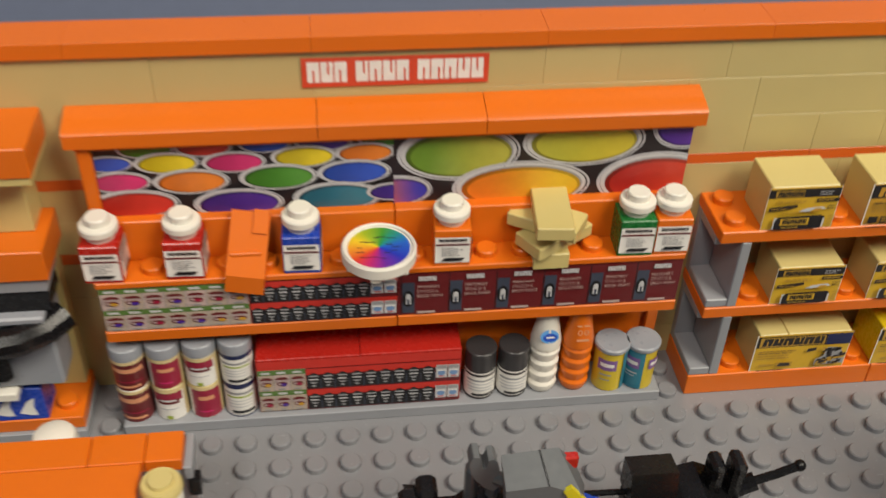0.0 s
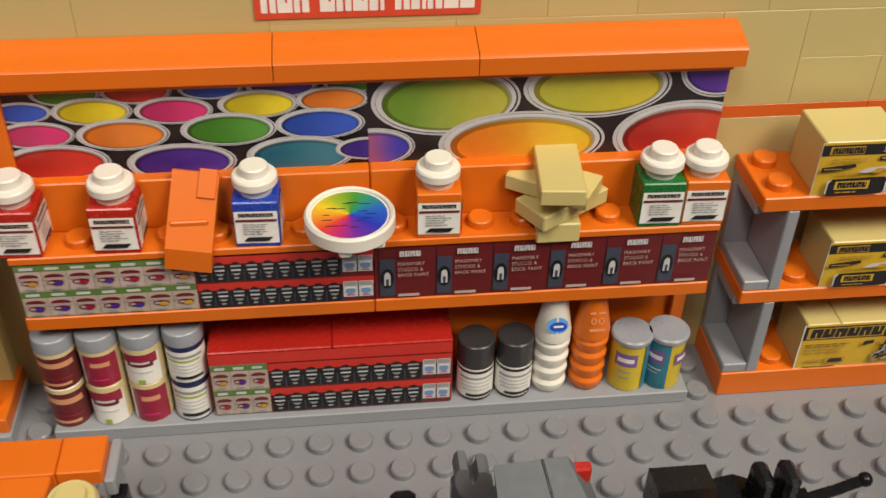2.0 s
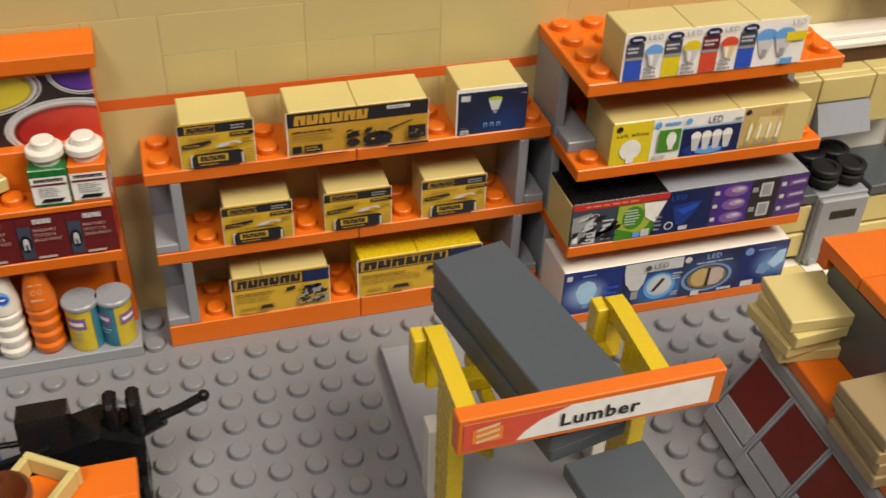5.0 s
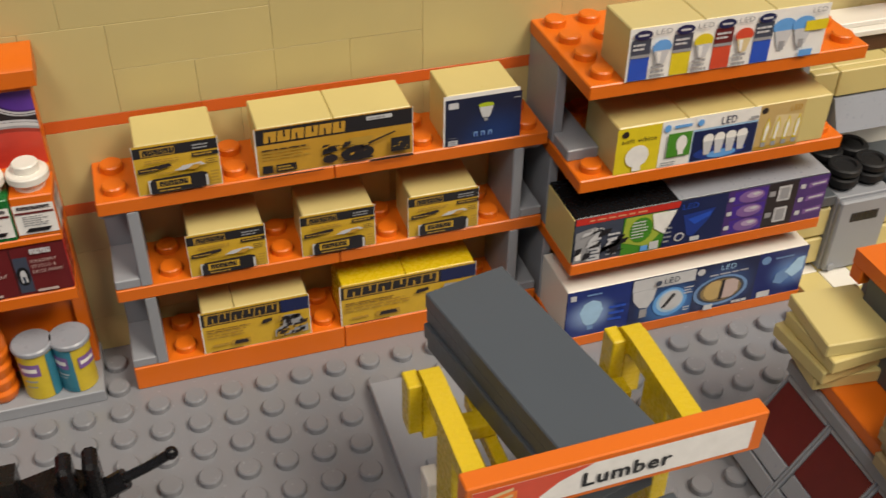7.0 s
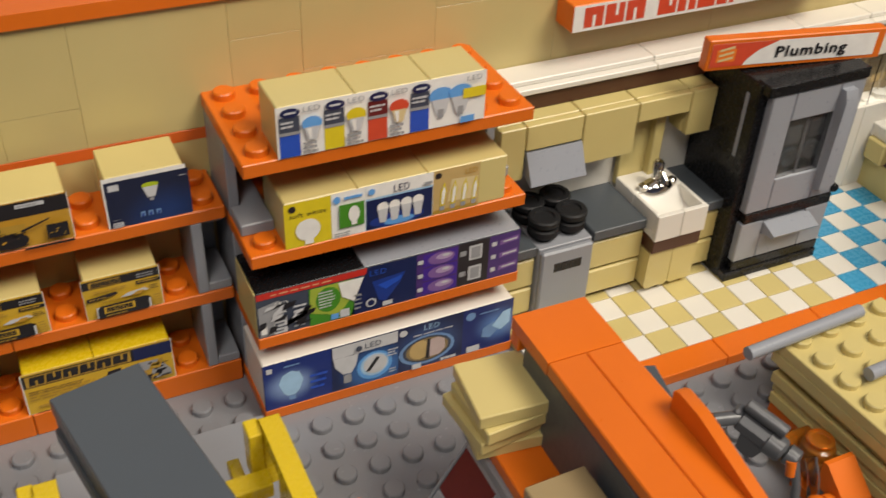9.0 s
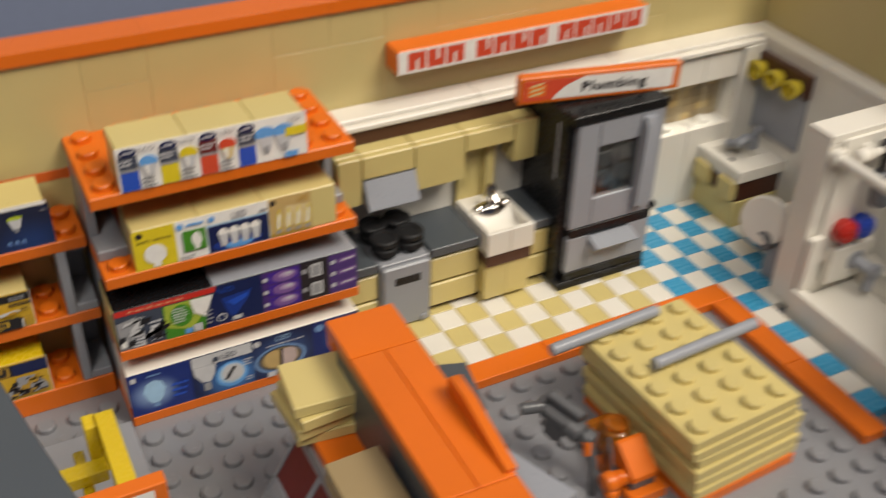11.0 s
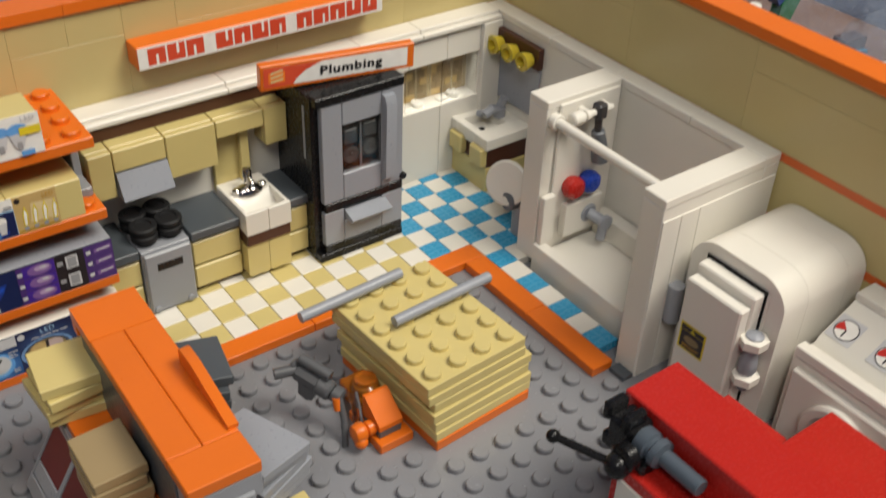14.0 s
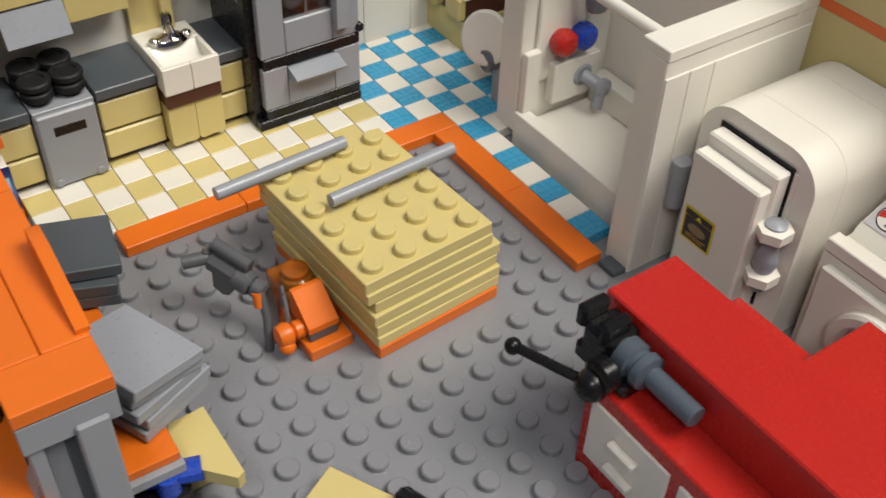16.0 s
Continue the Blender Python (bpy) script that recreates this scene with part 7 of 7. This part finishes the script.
    for k in range(3):
        o = thing("door_panel", 31.62, -10.5 - k * 1.85, 0.35, "dark red toy door panel in a grey frame leaning on the rack", "door panel", "door panels on the rack")
        fr = sh(GREY).box(0, 0, 0, 0.25, 0.08, 2.75).box(0, 1.75, 0, 0.25, 1.83, 2.75).box(0, 0.08, 0, 0.25, 1.75, 0.5).box(0, 0.08, 2.5, 0.25, 1.75, 2.75)
        lean = Matrix.Rotation(radians(31), 4, "Y")
        part("frame", fr.turn(lean), o, "light grey frame")
        part("panel", sh(I_DRED).box(0.06, 0.08, 1.05, 0.2, 1.75, 2.5).turn(lean), o, "dark red upper panel")
        part("kick_panel", sh(SILVER).box(0.02, 0.12, 0.54, 0.2, 1.71, 1.05).turn(lean), o, "pale grey lower panel")
    part("door_rail", sh(DKGREY).box(-1.6, 0.5, 0.41, -1.15, 8.2, 1.5), r)


tile_rack()


def pallet():
    px, py, w, d = 43.17, -14.3, 4.3, 5.55
    b = thing("pallet_base", px + 0.22, py - 0.27, 0, "flat orange toy pallet under tan boards", "pallet", rz=3.5)
    part("board", sh(ORANGE).box(0, 0, 0, w - 0.1, d, 0.42), b)
    rng = random.Random(4)
    for k in range(6):
        z = 0.42 + k * 0.39
        top = k == 5
        dx, dy = (0.2, 0.2, 0.14, 0.24, 0.0, -0.02)[k], (-0.24, -0.18, -0.16, -0.04, -0.05, 0.02)[k]
        o = thing("tan_sheet", px + dx, py + dy, z, "tan studded toy sheet in a stack on the pallet", "sheet", "tan sheets on the pallet", 3.5 + (0.4, -0.5, 0.6, -0.8, 0.3, 0)[k])
        s = sh(LTAN).box(0, 0, 0, w, d, 0.375, 0.025)
        part("plate", s, o)
        if top:
            for i in range(4):
                for j in range(6):
                    part("stud", sh(LTAN).stud(w / 4 * (i + 0.5), d / 6 * (j + 0.5), 0.375, 20), o)
    zt = 0.42 + 6 * 0.39 + 0.2
    for y0, x0, x1 in ((-9.3, 41.3, 45.55), (-11.25, 43.85, 48.1)):
        o = thing("grey_rod", x0, y0, zt + 0.2, "light grey round rod lying across the pallet stack", "rod", "rods on the pallet")
        part("bar", sh(SILVER).tube([(0, 0, 0), (x1 - x0, 0.22, 0)], 0.2, 14), o)


pallet()


def floor_saw():
    c = thing("concrete_saw", 42.35, -12.6, 0, "orange and grey toy cut-off saw on the studded floor", "saw")
    part("base", sh(ORANGE).box(-0.6, -1.05, 0.0, 0.72, 1.0, 0.4, 0.03), c)
    part("band", sh(DKGREY).box(-0.45, -0.74, 0.4, 0.43, 0.25, 0.74, 0.03), c, "dark grey band")
    part("engine", sh(MATT_ORANGE).prism([(-0.76, 0.74), (0.3, 0.74), (0.3, 1.62), (0.16, 1.64), (-0.7, 1.0), (-0.76, 0.94)], -0.47, 0.45, "x"), c)
    part("peg", sh(ORANGE).lathe([(0.2, 0), (0.27, -0.08), (0.27, -0.3), (0.18, -0.36), (0.32, -0.42), (0.36, -0.6), (0.3, -0.8), (0.12, -0.88)], (-0.42, -0.35, 0.72), 18, "x"), c)
    part("peg_end", sh(ORANGE).ball((-1.05, -0.55, 0.45), 0.24), c)
    part("tank", sh(TORANGE).box(-0.42, 0.45, 0.4, 0.6, 1.95, 1.05, 0.06), c, "clear orange tank")
    part("dome", sh(TORANGE).lathe([(0.5, 0), (0.52, 0.1), (0.46, 0.26), (0.3, 0.36), (0.05, 0.4)], (0.12, 1.05, 1.05), 26), c, "clear orange dome")
    part("dome_ring", sh(TORANGE).lathe([(0.3, 0), (0.38, 0.03), (0.38, 0.12), (0.28, 0.14), (0.22, 0.06)], (0.12, 1.05, 1.4), 24), c)
    part("pin", sh(TCLEAR).tube([(-0.66, 0.6, 1.6), (-0.74, 0.25, 1.2), (-0.85, -0.1, 0.5)], 0.17, 14), c, "clear pin")
    gx, gy = 41.0, -11.2
    gun = thing("toy_nailer", gx, gy, 0, "dark grey toy nail gun leaning on the orange saw", "nail gun")
    aim = Matrix.Translation((-0.5, 0.95, 2.02)) @ Matrix.Rotation(radians(-63), 4, "Z") @ Matrix.Rotation(radians(14), 4, "Y")

    def piece(name, shape, label=""):
        part(name, shape.turn(aim), gun, label)

    piece("receiver", sh(GUNGREY).box(0.0, -0.3, -0.38, 1.6, 0.24, 0.24, 0.16))
    piece("shroud", sh(GUNGREY).lathe([(0.26, 0), (0.36, 0.08), (0.36, 0.5), (0.3, 0.58)], (0.95, -0.03, -0.08), 20, "x"))
    piece("sight", sh(GUNGREY).cyl(0.1, 0.44, 0.05, 1.3, 0.2, axis="x"))
    piece("sight_mount", sh(GUNGREY).box(0.25, 0.0, 0.15, 0.5, 0.24, 0.42, 0.04))
    piece("sight_mount", sh(GUNGREY).box(1.05, 0.0, 0.15, 1.3, 0.24, 0.42, 0.04))
    piece("magazine", sh(GUNGREY).prism([(0.35, -0.28), (1.1, -0.28), (1.0, -0.75), (0.8, -0.9), (0.45, -0.82)], -0.26, 0.16, "y"))
    piece("muzzle", sh(GUNGREY).box(-0.15, -0.2, -0.2, 0.1, 0.22, 0.3, 0.08))
    piece("stock", sh(GUNGREY).lathe([(0.2, 0), (0.3, 0.06), (0.3, 0.36), (0.2, 0.42)], (1.55, -0.02, -0.05), 18, "x"))
    part("barrel", sh(GUNGREY).tube([(-0.5, 0.85, 2.0), (-1.25, 1.05, 2.0)], 0.2, 16), gun, "round barrel")
    part("barrel_bore", sh(BLACK).tube([(-1.24, 1.047, 2.0), (-1.262, 1.053, 2.0)], 0.11, 12), gun)
    part("grip", sh(ORANGE).tube([(0.1, -0.72, 1.62), (0.08, -0.86, 1.2)], 0.15, 12), gun, "orange grip end")
    part("stand", sh(GUNGREY).tube([(0.2, -0.75, 1.6), (0.16, -1.1, 0.9), (-0.02, -1.42, 0.0)], 0.12, 12), gun, "dark grey bar")


floor_saw()


def tool_chest():
    c = thing("tool_chest", 45.75, -29, 0, "red toy tool chest with white drawers and a raised top box", "tool chest")
    part("body", sh(RED).box(0, 0, 0, 5.0, 8.9, 3.2, 0.05), c)
    for k in range(3):
        y0 = 6.0 - k * 2.9
        d = part("drawer", sh(WHITE).box(-0.08, y0, 0.7, 0.02, y0 + 2.6, 2.75, 0.03), c, "white drawer front")
        for z in (1.12, 1.97):
            part("handle", sh(WHITE).box(-0.3, y0 + 0.85, z, -0.06, y0 + 1.75, z + 0.22, 0.05), d)
    part("top_box", sh(RED).box(1.12, 0, 3.2, 3.35, 9.88, 4.7, 0.05), c)
    part("side_box", sh(RED).box(3.4, 0, 3.2, 6.4, 6.2, 3.9, 0.05), c)
    v = thing("bench_vice", 46.2, -20.2, 3.2, "black and grey toy bench vice with long handle", "vice")
    part("base", sh(BLACK).box(-0.3, -0.9, 0, 0.7, 0.9, 0.5, 0.08), v)
    part("body", sh(BLACK).box(-0.3, -0.2, 0.3, 0.75, 0.75, 1.25, 0.12), v)
    for y in (-0.1, 0.65):
        part("jaw", sh(BLACK).box(-0.35, y, 1.0, 0.5, y + 0.35, 1.65, 0.1), v)
    part("clutch", sh(BLACK).lathe([(0.3, 0), (0.45, 0.08), (0.45, 0.4), (0.3, 0.5)], (-0.75, -0.35, 0.55), 16, "x"), v)
    part("ball", sh(BLACK).ball((-0.75, -0.3, 0.3), 0.42), v)
    part("handle", sh(BLACK).tube([(-0.75, -0.3, 0.3), (-1.55, 1.55, 0.35)], 0.13), v)
    part("handle_end", sh(BLACK).ball((-1.58, 1.6, 0.35), 0.22), v)
    part("screw", sh(STEELBLUE).lathe([(0.4, 0), (0.48, -0.08), (0.48, -0.45), (0.4, -0.5), (0.4, -0.62), (0.48, -0.68), (0.46, -0.9), (0.3, -0.95)], (0.25, -0.15, 0.75), 20, "y"), v, "blue-grey screw collar")
    part("shaft", sh(STEELBLUE).cyl(0.3, 0.7, -2.5, -1.0, 0.28, axis="y"), v)


tool_chest()


def retro_fridge():
    f = thing("retro_fridge", 53.0, -19.9, 0, "white rounded toy refrigerator with yellow energy label", "refrigerator")
    d, h, r = 4.0, 6.2, 1.1
    arc = [(d - r + r * math.sin(a), h - r + r * math.cos(a)) for a in [i * math.pi / 2 / 12 for i in range(13)]]
    arc2 = [(r - r * math.sin(a), h - r + r * math.cos(a)) for a in [i * math.pi / 2 / 12 for i in range(12, -1, -1)]]
    out = arc2 + arc + [(d, 0), (0, 0)]
    for a, b in ((0.0, 1.2), (1.21, 3.3), (3.31, 4.25)):
        part("shell", sh(WHITE).prism(out, a, b, "x"), f)
    part("face", sh(WHITE).box(-0.05, 0.6, 0.2, 0.0, 3.4, 5.6, 0.02), f)
    # Shade of the open gap behind the door, put in as a black strip.
    part("seam", sh(BLACK).box(-0.07, 0.72, 0.9, -0.03, 3.3, 5.72, 0.005), f, "black strip for the shade in the door gap")
    part("door", sh(WHITE).box(-0.6, 0.78, 0.4, -0.07, 3.22, 5.62, 0.06), f)
    part("door_front", sh(WHITE).box(-1.1, 0.82, 0.3, -0.61, 3.15, 5.25, 0.06), f)
    p = Print((-1.1, 2.98, 2.4), (0, -1, 0), (0, 0, 1))
    p.rect(0.0, 0.0, 1.12, 1.12, I_LEMON)
    p.rect(0.07, 0.07, 1.05, 0.82, I_DARK)
    p.oval(0.56, 0.5, 0.34, 0.17, I_UMBER, 14)
    p.bars(0.2, 0.14, 0.95, 0.30, 2, I_YEL2, random.Random(2), 0.5, 3)
    p.rect(0.07, 0.86, 1.05, 1.06, I_DARK)
    p.poly([(0.46, 0.88), (0.68, 0.88), (0.57, 1.03)], I_LEMON)
    p.done("energy_label", f, "yellow and black energy label")
    for z in (3.85, 2.3):
        part("handle_clip", sh(WHITE).lathe([(0.28, 0), (0.5, 0.04), (0.5, 0.34), (0.34, 0.4)], (-0.5, 0.5, z), 6), f, "white clip")
    part("handle_bar", sh(SILVER).lathe([(0.2, 2.0), (0.24, 2.6), (0.34, 2.9), (0.3, 3.3), (0.24, 3.6), (0.36, 4.0), (0.3, 4.3), (0.1, 4.4)], (-0.5, 0.5, 0), 18), f, "silver handle bar")
    part("side_tube", sh(GREY).cyl(-0.35, 4.05, 2.4, 4.0, 0.3), f, "grey upright cylinder")
    part("base", sh(DKGREY).box(0.0, 0.1, -0.001, 4.2, d - 0.1, 0.12), f)


retro_fridge()


def washer():
    w = thing("washing_machine", 52.9, -27.3, 0, "white toy washing machine with round door and dials", "washing machine")
    part("body", sh(WHITE).box(0.6, 0, 0, 4.3, 7.0, 3.7, 0.06), w)
    part("front", sh(WHITE).box(0.3, 0.2, 0.2, 0.6, 6.7, 3.4, 0.05), w)
    part("lid_rim", sh(WHITE).box(0.55, 0.1, 3.7, 1.0, 6.95, 4.1), w)
    part("console", sh(WHITE).prism([(1.5, 3.7), (4.3, 3.7), (4.3, 4.8), (3.3, 4.8), (1.7, 4.0)], 0.1, 6.9, "y"), w)
    part("console_rim", sh(WHITE).box(3.3, 0.1, 4.8, 4.3, 6.95, 5.1), w)
    o, u = (1.9, 0.2, 4.32), Vector((1.6, 0, 0.8)).normalized()
    for k in range(3):
        p = Print((1.75, 6.4 - k * 1.6, 4.04), (0, -1, 0), u)
        p.rect(-0.45, 0.1, 0.5, 1.1, I_LGREY)
        p.oval(0.05, 0.6, 0.42, 0.42, I_BLACK, 22)
        p.oval(0.05, 0.6, 0.38, 0.38, I_WHITE, 22)
        p.poly([(0.05, 0.6), (-0.3, 0.45), (-0.32, 0.62), (-0.22, 0.85)], I_RED)
        p.rect(0.02, 0.3, 0.08, 0.6, I_BLACK)
        p.done("dial", w, "white dial with red sector")
    for k in range(2):
        y = 4.6 - k * 3.4
        s = sh(WHITE)
        ring = [(1.25, 0.0), (1.25, -0.22), (1.15, -0.3), (0.9, -0.3), (0.78, -0.2), (0.78, 0.0)]
        part("porthole", s.lathe(ring, (0.3, y, 1.9), 36, "x"), w, "round white door ring")
        part("porthole_glass", sh(I_CREAM).lathe([(0.74, 0.0), (0.74, -0.06), (0.6, -0.08)], (0.3, y, 1.9), 30, "x"), w)
        part("latch", sh(WHITE).lathe([(0.3, 0), (0.32, -0.45), (0.26, -0.5)], (0.2, y - 0.85, 2.4), 18, "x"), w)


washer()


def loose_bits():
    b = thing("tan_block", 39.9, -18.5, 0, "tan toy plate lying on the studded floor", "plate", rz=28)
    part("plate", sh(LTAN).box(-0.9, -1.6, 0.21, 0.9, 0.9, 0.6), b)
    k = thing("black_clip", 41.2, -19.3, 0, "black toy clip on the studded floor", "clip", rz=20)
    part("clip", sh(BLACK).box(-0.6, -0.4, 0.2, 0.5, 0.4, 0.7, 0.1).box(-0.2, -0.15, 0.7, 0.2, 0.25, 1.1, 0.08), k)


loose_bits()


# ---------------------------------------------------------------- things on the table beyond the shop
def beyond():
    g = thing("green_toy_roof", 72.0, -4.0, TABLE_Z, "dark green toy roof panel standing on the table", "roof panel", rz=0)
    part("panel", sh(GREEN).prism([(-0.9, 0.0), (0.7, 0.0), (0.6, 5.3), (1.9, 8.0), (0.4, 11), (-3.0, 10.4), (-0.3, 6.9)], -0.3, 0.3, "y"), g)
    part("edge", sh(NAVYP).prism([(-3.7, 10.4), (-3.2, 10.4), (-0.2, 6.7), (-0.6, 6.4)], -0.35, 0.35, "y"), g, "blue edge strip")
    k = thing("black_toy_frame", 59.6, -4.2, TABLE_Z, "black toy lattice frame on the table", "frame")
    for x in range(0, 5):
        part("bar", sh(BLACK).box(x * 1.1, 0.6, 9.3, x * 1.1 + 0.5, 3.4, 9.9), k)
    part("rail", sh(BLACK).box(0, 0, 9.2, 5.4, 0.6, 9.95), k)
    part("rail", sh(BLACK).box(0, 3.4, 9.2, 5.4, 4.0, 9.95), k)
    part("post", sh(BLACK).tube([(5.2, 0.3, 9.6), (5.9, 0.3, 9.55), (6.3, 0.2, 9.1), (6.5, 0.2, 0)], 0.32), k)
    part("post", sh(BLACK).box(0, 0, 0, 0.6, 0.6, 9.2), k)
    w = thing("white_toy_brick", 68.7, -4.6, TABLE_Z, "white studded toy brick on a brown box", "brick")
    part("riser", sh(BROWN).box(-1.4, -1.1, 0, 1.3, 1.3, 6.0), w, "dark brown riser")
    s = sh(WHITE).box(-0.75, -0.6, 6.0, 0.7, 0.5, 6.9)
    s.stud(-0.35, 0, 6.9)
    s.stud(0.4, 0, 6.9)
    part("brick", s, w)
    for q, (x, y, z) in enumerate(((76.5, -4.0, 2.0), (78.5, -9.5, 0.8), (80.0, -15.5, 0.4))):
        b = thing("clear_bag", x, y, TABLE_Z, "crumpled clear plastic bag of toy parts", "bag", "bags on the table")
        rng = random.Random(q)
        s = Shape().use(FILM)
        n, m = 56, 30
        vs, fs = [], []
        for j in range(m + 1):
            for i in range(n):
                a, e = 2 * math.pi * i / n, math.pi * j / m
                way = Vector((math.cos(a) * math.sin(e), math.sin(a) * math.sin(e), math.cos(e)))
                r = (5.2 + 1.6 * noise.noise(way * 1.4 + Vector((q * 7, 0, 0))) + 0.7 * noise.noise(way * 4 + Vector((0, q * 5, 0)))) * max(math.sin(e), 0.02)
                vs.append((r * math.cos(a), r * math.sin(a), (1 - math.cos(e)) * (2.2 + z)))
        for j in range(m):
            for i in range(n):
                fs.append((j * n + i, j * n + (i + 1) % n, (j + 1) * n + (i + 1) % n, (j + 1) * n + i))
        s.add(vs, fs)
        part("film", s, b)
        for i in range(14):
            c = rng.choice((WHITE, SILVER, AZURE, WHITE, BROWN))
            a = rng.uniform(0, 6.28)
            part("toy_part", sh(c).box(-0.8, -0.5, 0, 0.8, 0.5, 0.8).turn(Matrix.Translation((2.2 * math.cos(a), 2.2 * math.sin(a), 0.6 + rng.uniform(0, 2))) @ Matrix.Rotation(a, 4, "Z")), b)


beyond()

# ---------------------------------------------------------------- floor tiles and wall bricks, piece by piece
def tile_floor():
    k = thing("kitchen_floor", 0, 0, 0, "tan and white chequered toy tile floor", "floor", kind="structure")
    b = thing("bathroom_floor", 0, 0, 0, "blue and white chequered toy tile floor", "floor", kind="structure")
    me = {}
    for m in (LTAN, WHITE, AZURE):
        me[m.name] = sh(m).box(0.012, 0.012, 0.02, 0.988, 0.988, 0.4, 0.02).mesh("tile")
    for i in range(-2, 18):
        for j in range(-9, 6):
            x, y = 39.2 + i, -6.05 + j
            blue = i >= 10
            if j < 0 and not (i == 12 and y > -15) and not (j >= -2 and 12 < i < 17):
                continue
            if not blue and (i < -2):
                continue
            ob = new("tile", me[(AZURE if blue else LTAN).name if (i + j) % 2 == 0 else WHITE.name])
            ob.parent = b if blue else k
            ob.location = (x * U, y * U, 0)


tile_floor()
shop_wall("wall_north", "x", -14, 58.3, YS, "tan toy brick wall with two orange stripes and an orange cap")
shop_wall("wall_east", "y", -0.35, 40, 57.3, "tan toy brick side wall with orange stripes and cap")
